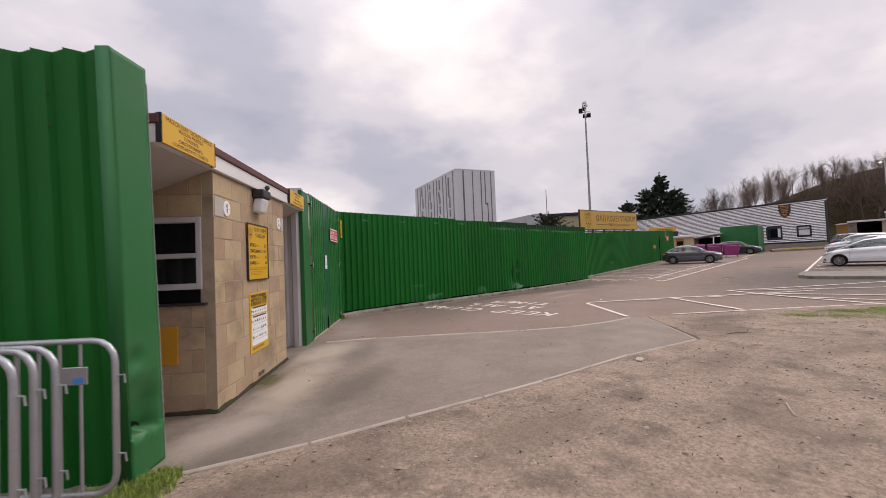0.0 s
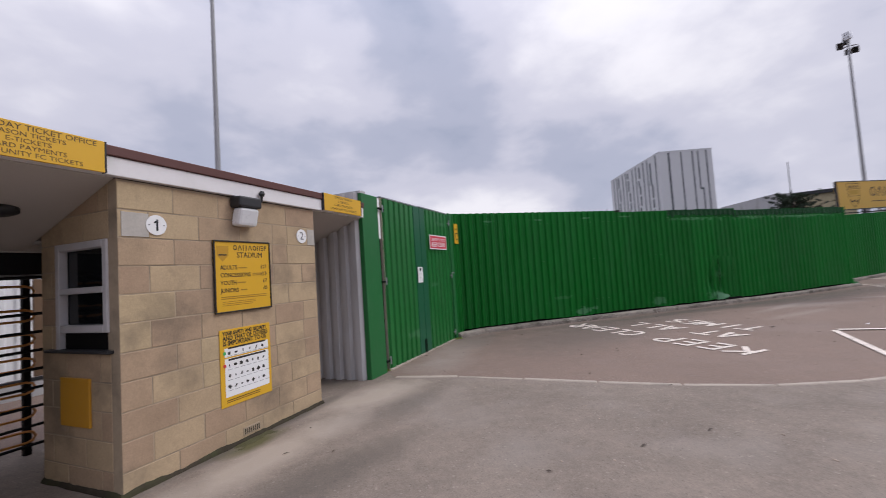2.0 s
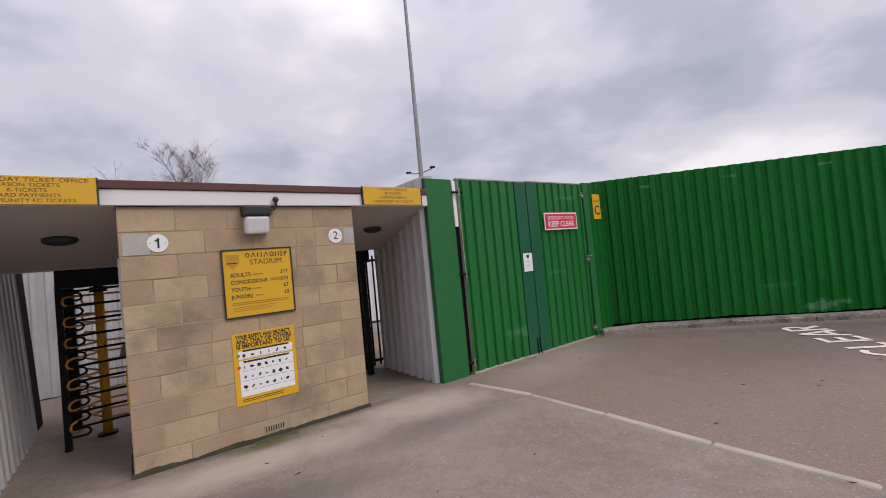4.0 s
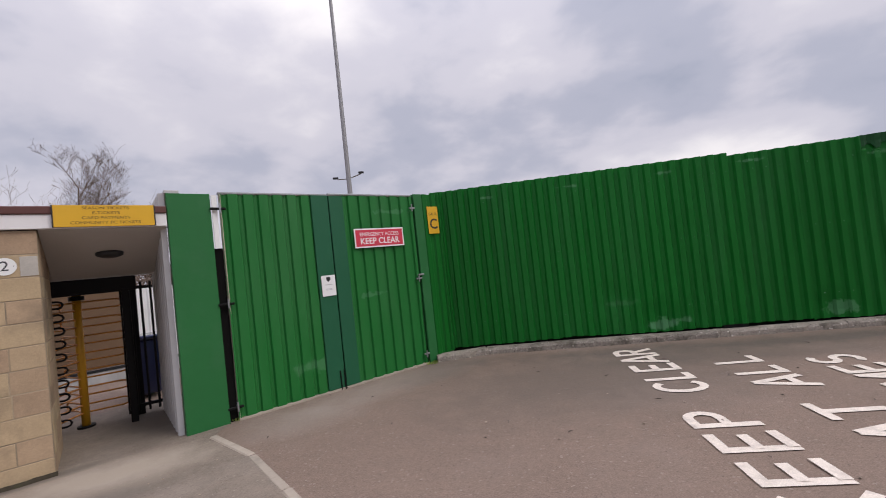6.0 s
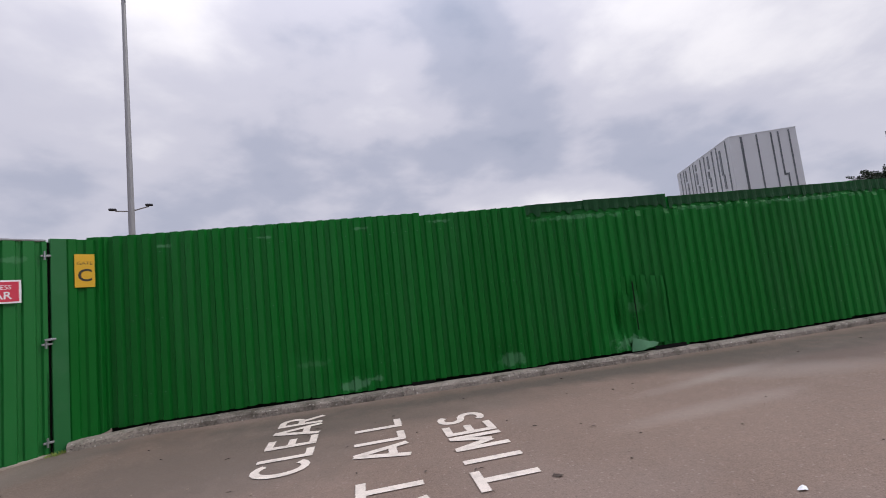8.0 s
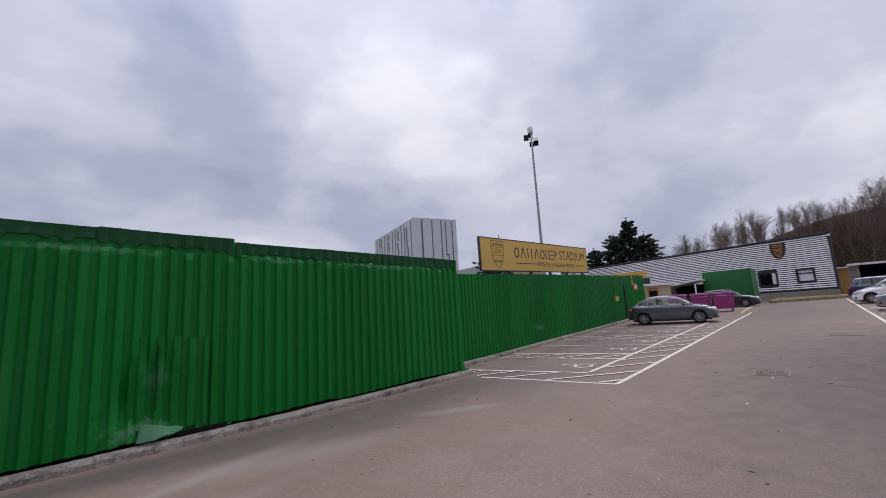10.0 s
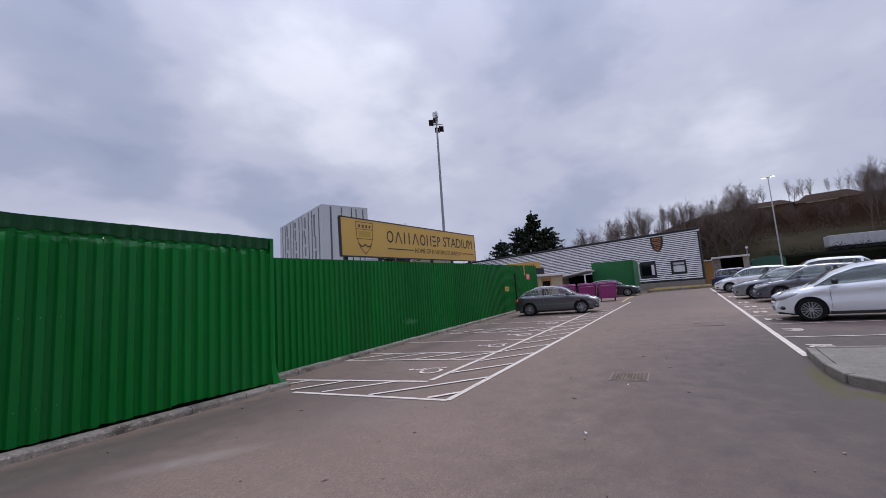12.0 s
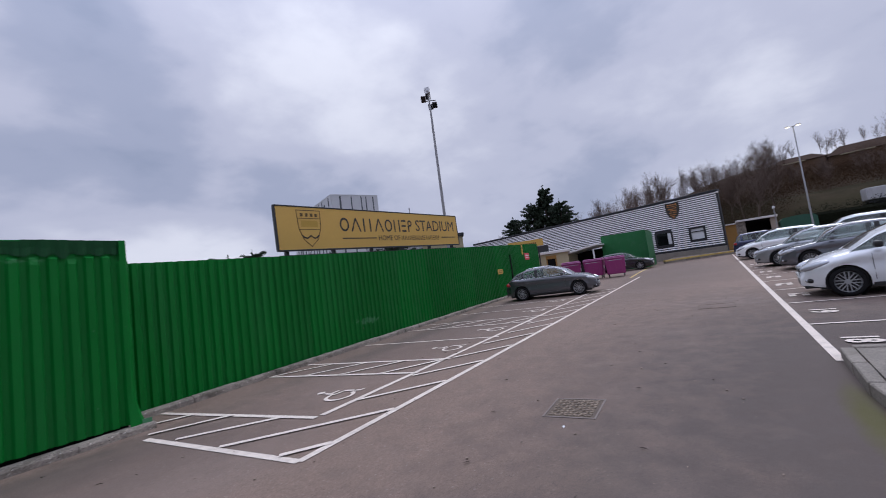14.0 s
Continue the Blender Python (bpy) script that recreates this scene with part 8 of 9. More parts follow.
def leafy(name, boxes, n_, size, seed):
    """A mass of small leaf blades scattered in ellipsoids (centre, radii)."""
    rng = np.random.default_rng(seed)
    vol = np.array([r[0] * r[1] * r[2] for _, r in boxes])
    pick = rng.choice(len(boxes), n_, p=vol / vol.sum())
    c = np.array([b[0] for b in boxes])[pick]
    r = np.array([b[1] for b in boxes])[pick]
    d = rng.normal(size=(n_, 3))
    d /= np.linalg.norm(d, axis=1)[:, None]
    p = c + d * r * (rng.random(n_) ** 0.45)[:, None]
    a = rng.normal(size=(n_, 3))
    a /= np.linalg.norm(a, axis=1)[:, None]
    b = np.cross(a, rng.normal(size=(n_, 3)))
    b /= np.linalg.norm(b, axis=1)[:, None]
    s = size * (0.5 + rng.random(n_))[:, None]
    q = np.stack([p - a * s, p - b * s * 0.35, p + a * s, p + b * s * 0.35], 1).reshape(-1, 3)
    f = np.arange(4 * n_).reshape(-1, 4)
    me = sheet_me(name, q.tolist(), f.tolist())
    return me


hg_ = leafy("hedge", [((86 + 0.6 * math.sin(k), -4.0 - 2.2 * k, gz + 1.9), (1.6, 1.7, 2.4)) for k in range(22)], 60000, 0.075, 3)
hedge = tagged(part_me("hedge", hg_, HEDGE), "dark evergreen hedge behind the car park", "hedge")
part("hedge_core", nbox(86.0, 87.0, -52, -3.0, gz, gz + 3.2, 0.3), HEDGE, hedge)

# ---- trees ----
def branch_mesh(seed, h, spread, levels, trunk_r, first=0.25, twig=0.012, kids=(5, 5, 4, 3), up_=0.55):
    rng = random.Random(seed)
    verts, faces = [], []

    def limb(p, d, ln, r, lev):
        n_ = 4 if lev < 2 else 3
        sg = 6 if lev == 0 else (4 if lev == 1 else 3)
        pts, rad = [p], [r]
        dd = d.copy()
        for k in range(n_):
            dd = (dd + Vector((rng.uniform(-1, 1), rng.uniform(-1, 1), rng.uniform(-0.4, 0.8))) * (0.10 if lev == 0 else 0.22)).normalized()
            pts.append(pts[-1] + dd * ln / n_)
            rad.append(max(r * (1 - 0.75 * (k + 1) / n_), twig * 0.6))
        base = len(verts)
        for i, q in enumerate(pts):
            a = (pts[min(i + 1, n_)] - pts[max(i - 1, 0)]).normalized()
            e = a.orthogonal().normalized()
            f = a.cross(e)
            for k in range(sg):
                t = 2 * math.pi * k / sg
                verts.append(tuple(q + (e * math.cos(t) + f * math.sin(t)) * rad[i]))
        for i in range(n_):
            for k in range(sg):
                faces.append((base + i * sg + k, base + i * sg + (k + 1) % sg, base + (i + 1) * sg + (k + 1) % sg, base + (i + 1) * sg + k))
        if lev < levels:
            cnt = kids[min(lev, len(kids) - 1)] + (rng.randint(3, 5) if lev == 0 else 0)
            for k in range(cnt):
                t = first + (1 - first) * (k + rng.random()) / cnt if lev == 0 else 0.2 + 0.8 * rng.random()
                i = min(int(t * n_), n_ - 1)
                q = pts[i].lerp(pts[i + 1], t * n_ - i)
                side = Vector((rng.uniform(-1, 1), rng.uniform(-1, 1), 0))
                side = side.normalized() if side.length > 0.01 else Vector((1, 0, 0))
                nd = (dd * up_ + side * spread + Vector((0, 0, rng.uniform(0.05, 0.5)))).normalized()
                limb(q, nd, ln * rng.uniform(0.38, 0.62) * (1.0 if lev else (1.15 - 0.6 * t)), rad[i] * 0.55, lev + 1)

    limb(Vector((0, 0, 0)), Vector((0, 0, 1)), h * 0.92, trunk_r, 0)
    return verts, faces


TREES = [branch_mesh(20 + k, 1.0, 0.46 + 0.10 * (k % 3), 3, 0.012, 0.30, 0.0009, (15, 10, 9), 0.62) for k in range(4)]
LIGHT_TREES = [branch_mesh(40 + k, 1.0, 0.48 + 0.12 * (k % 3), 2, 0.014, 0.25, 0.0025, (15, 10, 6), 0.65) for k in range(4)]
tree_me = []
for k, (v, f) in enumerate(TREES):
    me = sheet_me("trunk_and_branches", v, f)
    me.materials.append(TWIG)
    tree_me.append(me)


def skyline(x, y):
    """How high the woods stand above the land there: low on the open hill, taller by the clubhouse."""
    d, az = math.hypot(x - 19, y - 3), math.degrees(math.atan2(y - 3, x - 19))
    el = 11.4 if az < -13.2 and x < 126 else (10.3 if x > 156 else 7.9) if az < -5.5 else 10.9 if az < -0.5 else 9.9 if az < 5.5 else 10.7 if az < 12 else 8.9
    return 1.6 + d * math.tan(radians(el)) - land(x, y)


def bare_tree(x, y, z, h, kind_, label, group="bare trees", wide=1.0):
    h = max(min(h, skyline(x, y) * (0.86 + 0.14 * math.sin(x * 7 + y * 3))), 2.2)
    t = thing("tree", label, "tree", pose(x, y, z, 0, 0, (x * 37 + y * 91) % 360), group)
    ob = new("crown", tree_me[kind_])
    ob.parent = t
    ob.matrix_basis = Matrix.Diagonal((h * wide, h * wide, h, 1))
    return t


# near bare tree behind the kiosk: a finer crown
v_, f_ = branch_mesh(77, 8.7, 0.78, 4, 0.11, 0.30, 0.008, (11, 8, 6, 4), 0.62)
nt_ = thing("tree", "bare deciduous tree behind the kiosk", "tree", pose(-16.4, 22.1, -0.1))
part_me("crown", sheet_me("crown", v_, f_), TWIG, nt_)
v_, f_ = branch_mesh(78, 7.0, 0.8, 3, 0.10, 0.4, 0.012, (7, 6, 5), 0.6)
nt_ = thing("tree", "smaller bare tree behind the entrance", "tree", pose(-13.0, 25.6, -0.1))
part_me("crown", sheet_me("crown", v_, f_), TWIG, nt_)
v_, f_ = branch_mesh(79, 6.6, 0.8, 3, 0.10, 0.4, 0.012, (7, 6, 5), 0.6)
nt_ = thing("tree", "slight bare tree far behind the kiosk", "tree", pose(-24.0, 20.0, -0.1))
part_me("crown", sheet_me("crown", v_, f_), TWIG, nt_)


def pine(x, y, z, h, w, seed, label, ex=0.62):
    rng = random.Random(seed)
    t = thing("pine_tree", label, "tree", pose(x, y, z), "dark pines")
    bm = tube(bmesh.new(), [(0, 0, 0), (0.2, 0.1, h * 0.5), (0.1, 0, h * 0.95)], [h * 0.03, h * 0.02, h * 0.006], 8)
    part("trunk", bm, BARK, t)
    blobs, boughs = [], []
    for k in range(74):
        u_ = 0.12 + 0.80 * (k + rng.random()) / 74
        rad = w * max(1.0 - u_, 0.03) ** ex * rng.choice((0.75, 0.95, 1.1, 1.35))
        a = k * 2.4 + rng.uniform(-0.5, 0.5)
        rise_ = rng.uniform(-0.05, 0.35)
        tip = (rad * math.cos(a), rad * math.sin(a), h * u_ + rad * rise_)
        boughs.append((h * u_ - 0.05 * h, tip))
        for q in (0.35, 0.62, 0.85, 1.0):
            g_ = 0.055 * w * (1.75 - q) * rng.uniform(0.8, 1.4)
            blobs.append(((tip[0] * q + rng.uniform(-0.15, 0.15), tip[1] * q + rng.uniform(-0.15, 0.15), h * u_ + rad * rise_ * q * q + rng.uniform(-0.1, 0.1)), (g_ * 1.3, g_ * 1.3, g_ * 0.75)))
    for k in range(9):
        blobs.append(((rng.uniform(-0.08, 0.08), rng.uniform(-0.08, 0.08), h * (0.84 + 0.021 * k)), (w * (0.085 - 0.008 * k), w * (0.085 - 0.008 * k), h * 0.018)))
    part_me("crown", leafy("crown", blobs, 26000, h * 0.014, seed), PINE, t)
    bm = bmesh.new()
    for zb_, tip in boughs:
        tube(bm, [(0.1, 0, zb_), tip], [h * 0.005, h * 0.0015], 4)
    part("limbs", bm, BARK, t)


pine(107.0, 39.0, land(107, 39), 12.6, 6.6, 1, "dark spreading pine behind the clubhouse")
pine(108.0, 36.2, land(108, 36.2), 15.6, 5.6, 2, "tall dark pine with a pointed top")
pine(105.0, 43.0, land(105, 43), 10.4, 4.6, 3, "lower dark pine beside taller ones")
pine(106.5, 32.5, land(106, 32), 11.0, 5.0, 4, "small dark pine at the edge of the group")
pine(51.6, 32.0, 0.9, 6.9, 3.5, 5, "small dark evergreen behind the fence", 0.35)

pine(52.5, 66.5, 0.9, 9.4, 5.5, 6, "rounded dark evergreen beyond the ground", 0.3)
pine(58.0, 69.0, 0.9, 10.6, 4.6, 7, "dark evergreen beyond the ground", 0.3)

rt = random.Random(9)
for k in range(26):
    y = 74 - k * 2.9 + rt.uniform(-1.5, 1.5)
    x = 120 + rt.uniform(-6, 14)
    bare_tree(x, y, land(x, y) - 0.3, (8.0 if y > 40 else 9.5) * rt.uniform(0.75, 1.2), k % 4, "bare winter tree on the skyline behind the clubhouse", wide=0.46 if k % 3 else 0.68)
for k in range(12):
    y = 2 - k * 3.2 + rt.uniform(-1, 1)
    x = 112 + rt.uniform(-6, 10)
    bare_tree(x, y, land(x, y) - 0.3, 7.5 * rt.uniform(0.7, 1.2), (k + 1) % 4, "bare winter tree on the hillside", wide=0.85)

for x, y, h, kd, wd in ((98, -16.8, 9.2, 0, 0.75), (99, -19.0, 8.0, 1, 0.8), (97, -0.2, 7.6, 2, 1.3), (95, 1.6, 6.6, 3, 1.3), (99, -2.2, 7.8, 1, 1.2), (94, 0.2, 6.2, 0, 1.4), (96, 3.2, 6.4, 2, 1.2)):
    bare_tree(x, y, land(x, y) - 0.2, h, kd, "tall bare tree on the slope behind the garages", wide=wd)

for x, y, h, kd in ((166, -27.0, 4.6, 2), (168, -21.0, 3.8, 3), (165, -36.0, 4.8, 0)):
    bare_tree(x, y, land(x, y) - 0.3, h, kd, "thin bare tree behind the hilltop houses", wide=0.62)

bare_tree(120, -22.8, land(120, -22.8) - 0.3, 12.4, 1, "tall bare tree rising above the hill scrub", wide=0.55)
bare_tree(118, -25.5, land(118, -25.5) - 0.3, 9.5, 3, "bare tree rising above the hill scrub", wide=0.6)

# far woods: one mass of bare trees and scrub
allv, allf = [], []
bases = [(np.array(v), np.array([f if len(f) == 4 else (*f, f[-1]) for f in fs])) for v, fs in LIGHT_TREES]
nv = 0
for k in range(190):
    y = rt.uniform(-75, 68)
    x = rt.uniform(108, 175)
    if y > 30:
        x += 14
    h = max(min(rt.uniform(4.5, 9.5) * (0.75 if x < 120 else 1.0), skyline(x, y) * rt.uniform(0.7, 0.95)), 1.8)
    v, f = bases[k % 4]
    a = rt.uniform(0, 6.28)
    ca, sa = math.cos(a), math.sin(a)
    w = h * rt.uniform(0.7, 1.3)
    q = np.stack([(v[:, 0] * ca - v[:, 1] * sa) * w + x, (v[:, 0] * sa + v[:, 1] * ca) * w + y, v[:, 2] * h + land(x, y) - 0.4], 1)
    allv.append(q)
    allf.append(f + nv)
    nv += len(v)
fw = sheet_me("far_woods", np.concatenate(allv).tolist(), np.concatenate(allf).tolist())
tagged(part_me("far_woods", fw, TWIG), "brown leafless woods covering the far hillside", "woods", kind="stuff")
spots = [(rt.uniform(104, 150), rt.uniform(-60, 22)) for k_ in range(190)] + [(rt.uniform(126, 138), rt.uniform(-36, -3)) for _ in range(60)]
sv = leafy("scrub", [((x, y, land(x, y) + 1.2), (4.5, 4.5, 2.0)) for x, y in spots], 260000, 0.085, 8)
tagged(part_me("scrub", sv, mat("brown_scrub", (0.072, 0.044, 0.026), 0.95, spec=0.06, var=0.10, s1=0.10, s2=0.9, bump=0, island=True)), "brown winter scrub on the hillside", "scrub", kind="stuff")

low = leafy("scrub", [((x, y, land(x, y) + 0.9), (2.6, 2.6, 1.5)) for x, y in [(rt.uniform(91, 104), rt.uniform(-5, 26)) for _ in range(26)]], 34000, 0.08, 18)
tagged(part_me("scrub", low, mat("dark_brown_scrub", (0.062, 0.045, 0.027), 0.95, spec=0.06, var=0.18, s1=0.2, s2=2.0, bump=0, island=True)), "dark brambles on the lower slope", "scrub", kind="stuff")
bank = leafy("scrub", [((-32 + 3 * math.cos(k), 22 + k * 3.0, 2.4), (3.2, 3.2, 2.6)) for k in range(16)], 24000, 0.20, 12)
tagged(part_me("scrub", bank, TWIG), "brown scrub bank beyond the entrances", "scrub", kind="stuff")

# houses on the hill
def house(x, y, z, w, d, hh, rr, yaw, label):
    t = thing("house", label, "house", pose(x, y, z, 0, 0, yaw), "hill houses")
    part("wall", nbox(0, w, 0, d, -3, hh), HOUSEBRICK, t)
    bm = bmesh.new()
    o = 0.5
    vs = [bm.verts.new(p) for p in ((-o, -o, hh), (w + o, -o, hh), (w + o, d + o, hh), (-o, d + o, hh), (w * 0.18, d / 2, hh + rr), (w * 0.82, d / 2, hh + rr))]
    for f in ((0, 1, 5, 4), (2, 3, 4, 5), (1, 2, 5), (3, 0, 4), (3, 2, 1, 0)):
        bm.faces.new([vs[i] for i in f])
    part("roof", bm, ROOFTILE, t)
    part("fascia", nbox(w * 0.15, w * 0.62, -o - 0.06, -o + 0.02, hh - 0.20, hh - 0.004), CREAM, t, "pale board under the eaves")


house(140, -6.5, 14.6, 8.5, 8, 3.9, 1.7, -92, "low brown roofed house among scrub on the hill")
house(142, -16.0, 14.5, 11.5, 9, 3.9, 2.4, -96, "larger brown roofed house on the hilltop")

# ---- ground details ----
RUSTIRON = mat("rusty_iron", (0.225, 0.175, 0.130), 0.8, 0.2, var=0.35, s1=8, s2=60, bump=0.6, bscale=60, rnd=0.25)
WORNRIM = mat("worn_iron_rim", (0.20, 0.165, 0.145), 0.7, 0.2, var=0.3, s1=6, s2=50, bump=0.4, bscale=60)
RUSTPLATE = mat("rust_brown_plate", (0.115, 0.088, 0.068), 0.85, 0.1, var=0.3, s1=6, s2=50, bump=0.4, bscale=60)


def cover(x, y, w, d, yaw, worn):
    t = thing("manhole_cover", "rusty square manhole cover with a tread pattern" if worn else "dark flush manhole cover in the asphalt", "manhole cover", pose(x, y, rise(x), 0, -slope_, yaw))
    bm = bmesh.new()
    e = 0.02 if worn else 0.012
    for x0, x1, y0, y1 in ((-w / 2, w / 2, -d / 2, -d / 2 + e), (-w / 2, w / 2, d / 2 - e, d / 2), (-w / 2, -w / 2 + e, -d / 2 + e, d / 2 - e), (w / 2 - e, w / 2, -d / 2 + e, d / 2 - e)):
        box(bm, x0, x1, y0, y1, -0.03, 0.008, 0.002)
    part("frame", bm, WORNRIM if worn else RUSTPLATE, t)
    part("plate", nbox(-w / 2 + e + 0.006, w / 2 - e - 0.006, -d / 2 + e + 0.006, d / 2 - e - 0.006, -0.03, 0.003), RUSTPLATE if worn else ASPHALT, t)
    if not worn:
        return
    cw = (w - 0.10) / 9
    for i in range(9):
        for j in range(9):
            cx, cy = -w / 2 + 0.05 + (i + 0.5) * cw, -d / 2 + 0.05 + (j + 0.5) * (d - 0.10) / 9
            part("tread", nbox(-cw * 0.46, cw * 0.46, -0.012, 0.012, 0.0, 0.011, 0.003, m=pose(cx, cy, 0, 0, 0, 45 if (i + j) % 2 else -45)), RUSTIRON, t)


cover(23.58, 4.99, 0.60, 0.56, 4, True)
cover(30.85, 3.89, 0.7, 0.75, 4, False)

# raised kerb island at the head of the numbered bays
isl = [(25.72, 2.34), (24.2, 2.36), (23.55, 2.28), (23.18, 1.95), (23.05, 1.4), (23.2, -3.0), (26.3, -3.0), (25.95, 0.5)]
island = thing("kerb_island", "raised paved island with concrete kerb", "kerb", kind="structure")
bm = prism(bmesh.new(), list(reversed(isl)), -0.05, 0.118)
for v in bm.verts:
    v.co.z += rise(v.co.x)
part("paving", bm, ISLANDKERB, island)
laid_stones([(25.74, 2.42), (24.2, 2.44), (23.5, 2.35), (23.1, 2.0), (22.97, 1.4), (23.1, -3.0)], 0.7, 0.13, -0.06, 0.13, ISLANDKERB, island, "kerbstone", 0.01, 0.003, 7)
laid_stones([(25.80, 2.36), (26.02, 0.5), (26.38, -3.0)], 0.9, 0.13, -0.06, 0.13, ISLANDKERB, island, "kerbstone", 0.01, 0.003, 9)
# loose stones on the gravel
rg = np.random.default_rng(2)
ico = bmesh.new()
bmesh.ops.create_icosphere(ico, subdivisions=1, radius=1.0)
iv = np.array([v.co[:] for v in ico.verts])
ifc = np.array([[v.index for v in f.verts] for f in ico.faces])
ico.free()


def inside_gravel(x, y):
    if x < 0.86:
        lim = 3.30
    elif x < 7.9:
        lim = np.interp(x, [0.86, 2.45, 4.6, 6.1, 7.9], [3.33, 2.98, 2.58, 2.39, 1.99])
    elif x < 9.94:
        lim = np.interp(x, [7.9, 9.94], [1.99, 3.60])
    else:
        lim = np.interp(x, [9.94, 13.27, 21], [3.60, 1.16, -3.9])
    return y < lim - 0.03


vs_, fs_, nv = [], [], 0
for k in range(9000):
    x, y = rg.uniform(-1, 15), rg.uniform(-5, 3.6)
    if not inside_gravel(x, y):
        continue
    s = 0.004 + 0.016 * rg.random() ** 5
    q = iv * (s * rg.uniform(0.6, 1.4, 3) * np.array([1, 1, 0.6])) * (1 + 0.25 * rg.normal(size=(len(iv), 1)))
    a = rg.uniform(0, 6.28)
    q = np.stack([q[:, 0] * math.cos(a) - q[:, 1] * math.sin(a) + x, q[:, 0] * math.sin(a) + q[:, 1] * math.cos(a) + y, q[:, 2] + 0.014 + 0.010 * noise.noise((x * 1.1, y * 1.1, 3.0))], 1)
    vs_.append(q)
    fs_.append(ifc + nv)
    nv += len(iv)
tagged(part_me("loose_stones", sheet_me("loose_stones", np.concatenate(vs_).tolist(), np.concatenate(fs_).tolist()), STONE), "loose pale stones on trodden gravel", "stones", kind="stuff")
vs_, fs_, nv = [], [], 0
for k in range(420):
    x, y = rg.uniform(3, 34), rg.uniform(2.6, 11)
    if y > 10 or x > 21 and y > 9:
        continue
    s = 0.005 + 0.012 * rg.random() ** 3
    q = iv * (s * rg.uniform(0.6, 1.4, 3) * np.array([1, 1, 0.5])) + np.array([x, y, rise(x) + 0.008])
    vs_.append(q)
    fs_.append(ifc + nv)
    nv += len(iv)
tagged(part_me("grit", sheet_me("grit", np.concatenate(vs_).tolist(), np.concatenate(fs_).tolist()), STONE), "scattered grit and small litter on the asphalt", "grit", kind="stuff")
tw_v, tw_f = [], []
for k in range(170):
    x, y = rg.uniform(2.5, 33), rg.uniform(3.4, 10.2)
    if x > 21 and y > 9:
        continue
    ln, a, w = rg.uniform(0.012, 0.05), rg.uniform(0, 6.28), rg.uniform(0.003, 0.010)
    ca, sa, z = math.cos(a), math.sin(a), rise(x) + 0.012
    i = len(tw_v)
    tw_v += [(x - ca * ln, y - sa * ln, z), (x + sa * w, y - ca * w, z + 0.006), (x + ca * ln, y + sa * ln, z + 0.002), (x - sa * w, y + ca * w, z + 0.010)]
    tw_f += [(i, i + 1, i + 2), (i, i + 2, i + 3)]
tagged(part_me("leaf_litter", sheet_me("leaf_litter", tw_v, tw_f), BARK), "dead leaves and twigs scattered on the asphalt", "litter", kind="stuff")
tw_v, tw_f = [], []
for k in range(900):
    x, y = rg.uniform(0.5, 13), rg.uniform(-3.5, 3.4)
    if not inside_gravel(x, y):
        continue
    ln, a, w = rg.uniform(0.006, 0.026), rg.uniform(0, 6.28), rg.uniform(0.003, 0.010)
    ca, sa, z = math.cos(a), math.sin(a), 0.022 + 0.010 * noise.noise((x * 1.1, y * 1.1, 3.0))
    i = len(tw_v)
    tw_v += [(x - ca * ln, y - sa * ln, z), (x + sa * w, y - ca * w, z + 0.006), (x + ca * ln, y + sa * ln, z + 0.002), (x - sa * w, y + ca * w, z + 0.010)]
    tw_f += [(i, i + 1, i + 2), (i, i + 2, i + 3)]
tagged(part_me("leaf_litter", sheet_me("leaf_litter", tw_v, tw_f), mat("dead_leaf", (0.075, 0.048, 0.032), 0.9, var=0.4, bump=0, island=True)), "dark dead leaves trodden into the gravel", "litter", kind="stuff")
stn = thing("broken_slab", "flat broken piece of pale stone on the gravel", "stone", pose(5.91, 2.19, 0.010, 0, 0, 20))
part("piece", prism(bmesh.new(), [(-0.11, -0.03), (0.05, -0.05), (0.12, 0.01), (0.03, 0.05), (-0.09, 0.035)], 0, 0.025), EDGING, stn)
for k, (x, y, w_, a_, m_, lab) in enumerate(((13.15, 6.22, 0.045, 20, PAPER, "scrap of white paper lying on the asphalt"), (20.82, 5.01, 0.024, 50, PAPER, "small white scrap on the asphalt"), (11.69, 7.01, 0.045, -30, BARK, "dead brown leaf on the asphalt"), (23.03, 4.93, 0.022, 10, PAPER, "small white scrap on the asphalt"))):
    sc = thing("litter_scrap", lab, "litter", pose(x, y, rise(x) + 0.010, 0, 0, a_), "ground litter")
    bm = bmesh.new()
    ring_ = [bm.verts.new((w_ * math.cos(q) * (1 + 0.35 * math.sin(q * 3 + k)), w_ * 0.6 * math.sin(q), 0.006 * math.sin(q * 2 + k))) for q in [i * math.pi / 4 for i in range(8)]]
    top_v = bm.verts.new((0, 0, 0.012))
    for i in range(8):
        bm.faces.new((ring_[i], ring_[(i + 1) % 8], top_v))
    part("scrap", bm, m_, sc)
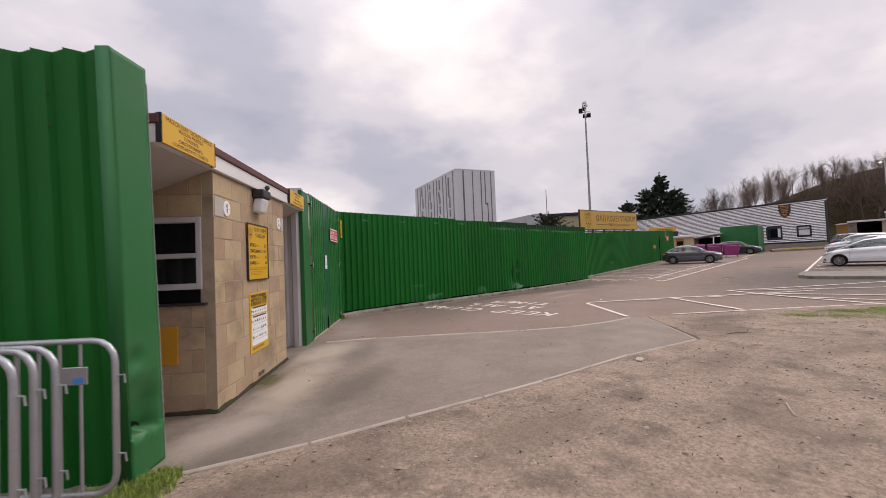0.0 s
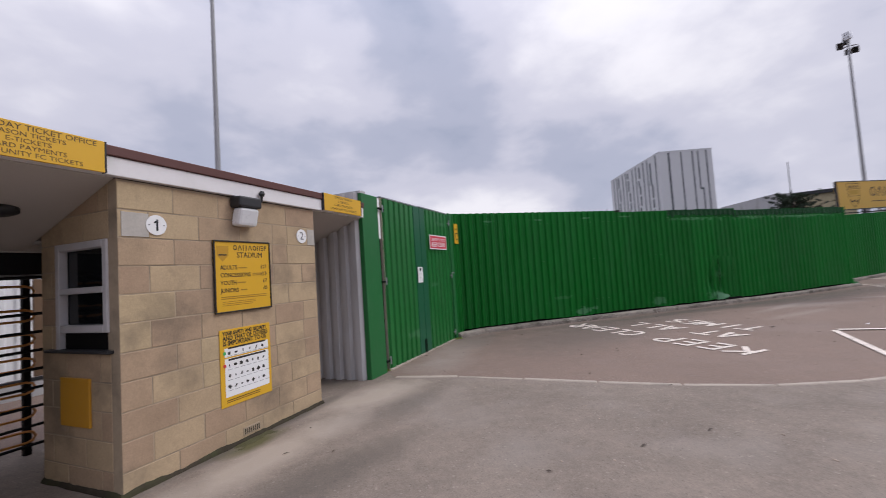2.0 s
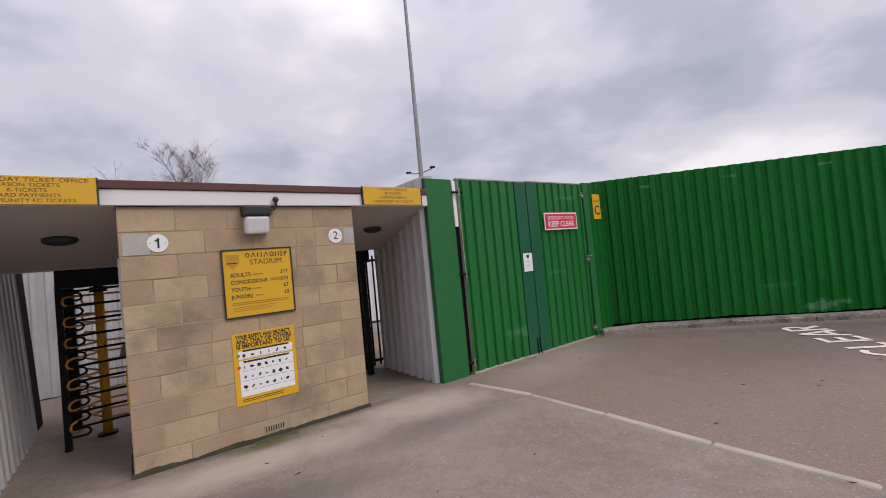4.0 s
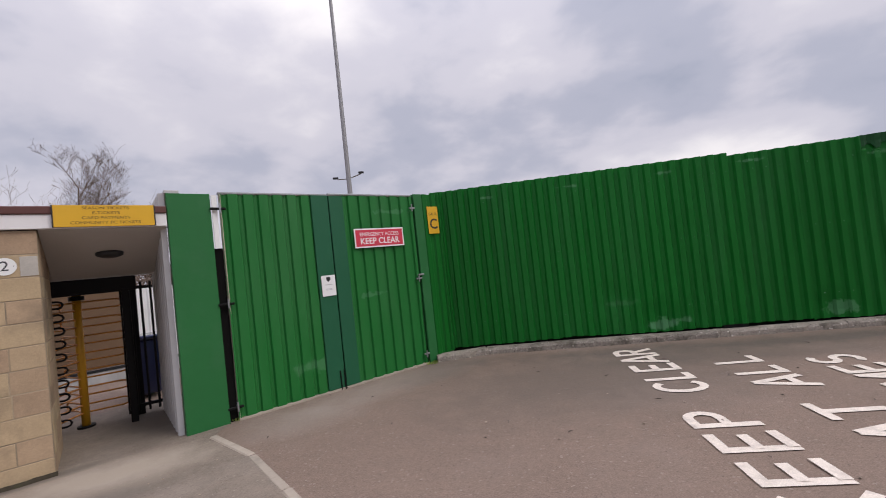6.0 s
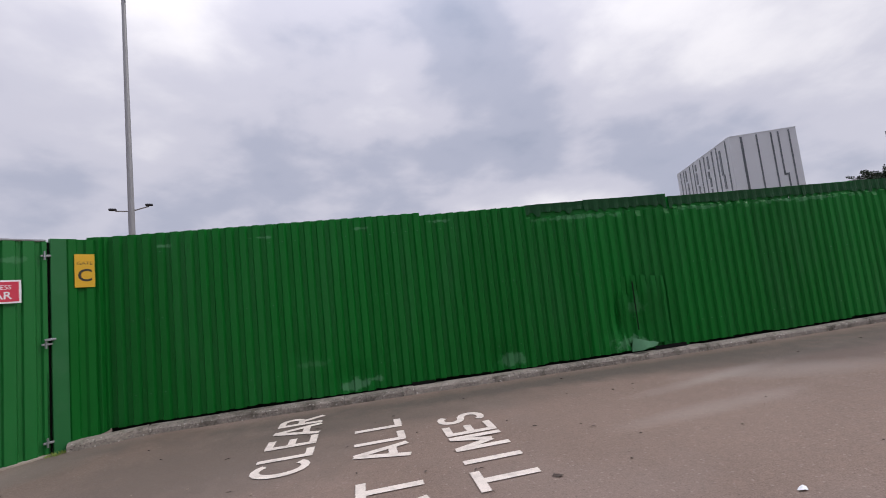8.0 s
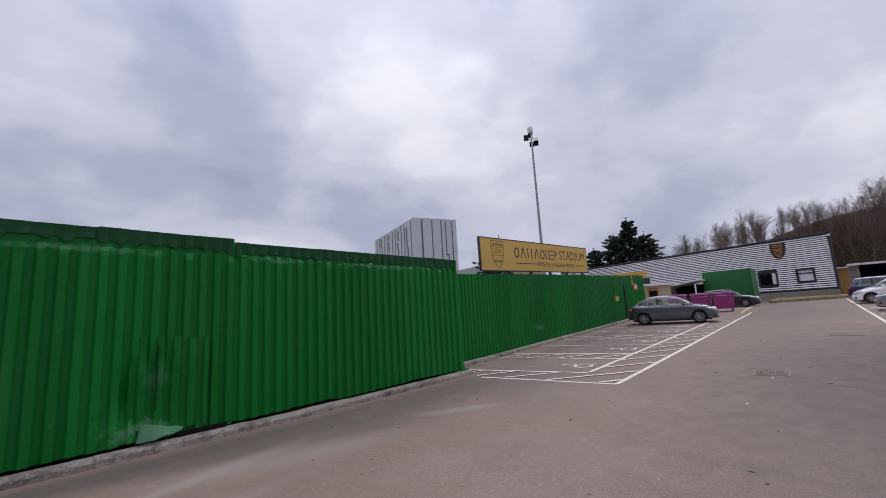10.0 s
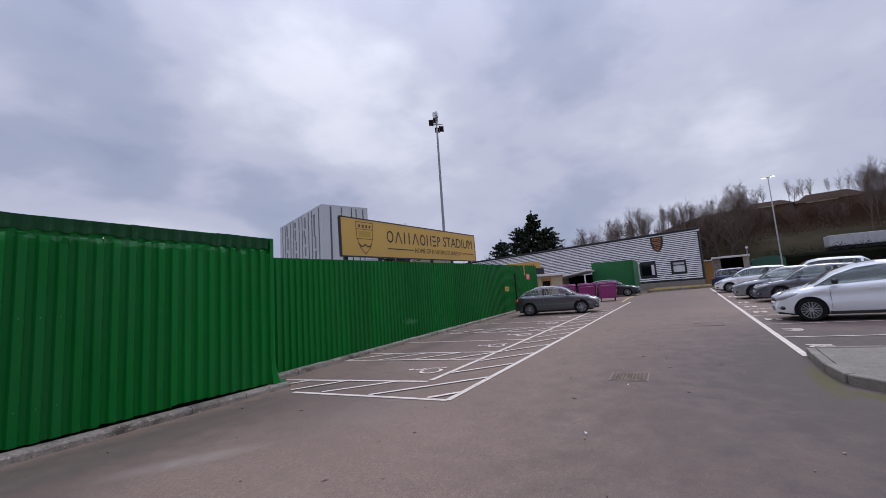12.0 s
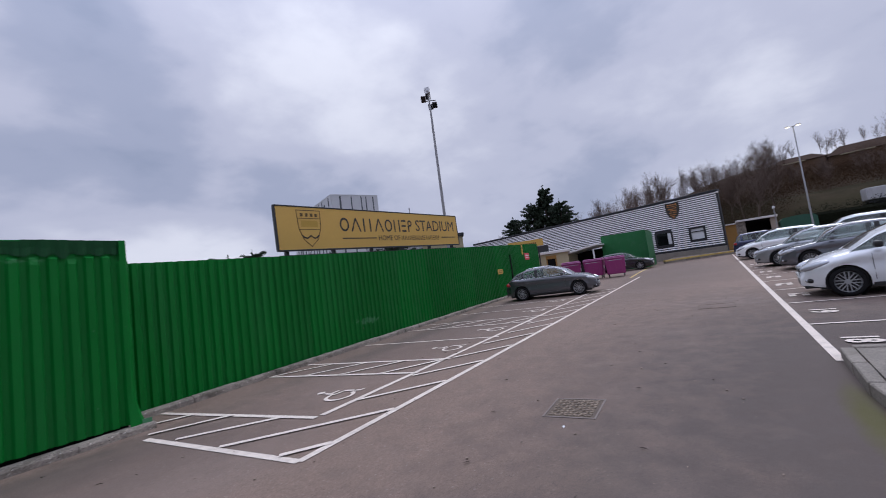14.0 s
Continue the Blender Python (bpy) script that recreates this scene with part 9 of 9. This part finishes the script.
stick = thing("stick", "thin dark stick lying on the gravel", "stick", pose(8.6, 1.65, 0.03, 0, 0, -35))
part("twig", tube(bmesh.new(), [(-0.2, 0, 0), (0, 0.015, 0.005), (0.22, 0, 0)], [0.006, 0.007, 0.004], 6), BARK, stick)


pale = thing("stick", "thin pale stick lying on the gravel", "stick", pose(4.87, 0.51, 0.028, 0, 0, 17))
part("twig", tube(bmesh.new(), [(-0.17, 0, 0), (0, 0.008, 0.004), (0.17, 0, 0)], [0.005, 0.006, 0.004], 6), EDGING, pale)


def grass(name, pts, n_, h, label, seed):
    rng = random.Random(seed)
    verts, faces = [], []
    for k in range(n_):
        (x0, y0, r) = pts[k % len(pts)]
        a, rr = rng.uniform(0, 6.28), r * math.sqrt(rng.random())
        x, y = x0 + rr * math.cos(a), y0 + rr * math.sin(a)
        hh = h * rng.uniform(0.4, 1.2)
        b = rng.uniform(0, 6.28)
        w = 0.006
        i = len(verts)
        z = rise(x) + 0.008
        lean_ = hh * 0.5
        verts += [(x - w * math.sin(b), y + w * math.cos(b), z), (x + w * math.sin(b), y - w * math.cos(b), z), (x + lean_ * math.cos(b) * rng.random(), y + lean_ * math.sin(b) * rng.random(), z + hh)]
        faces.append((i, i + 1, i + 2))
    return tagged(part_me(name, sheet_me(name, verts, faces), GRASSBLADE), label, "grass", kind="stuff")


grass("grass", [(0.62, 3.28, 0.20), (0.45, 3.25, 0.2), (0.75, 3.40, 0.14), (0.3, 3.4, 0.2), (0.1, 3.3, 0.25)], 2600, 0.05, "tuft of green grass at the foot of the steel wall", 1)
rgr = random.Random(31)
grass("grass", [(11.9 + 5.0 * u_ + rgr.uniform(-0.6, 0.6), 0.75 - 3.4 * u_ + rgr.uniform(-0.6, 0.6), rgr.uniform(0.1, 0.45)) for u_ in [rgr.random() for _ in range(60)]], 12000, 0.028, "strip of short grass beside the gravel", 3)
grass("grass", [(kpt(3.98, 0.05).x, kpt(3.98, 0.05).y, 0.08), (kpt(6.98, -0.05).x, kpt(6.98, -0.05).y, 0.12)], 260, 0.04, "small weeds at the gate posts", 4)
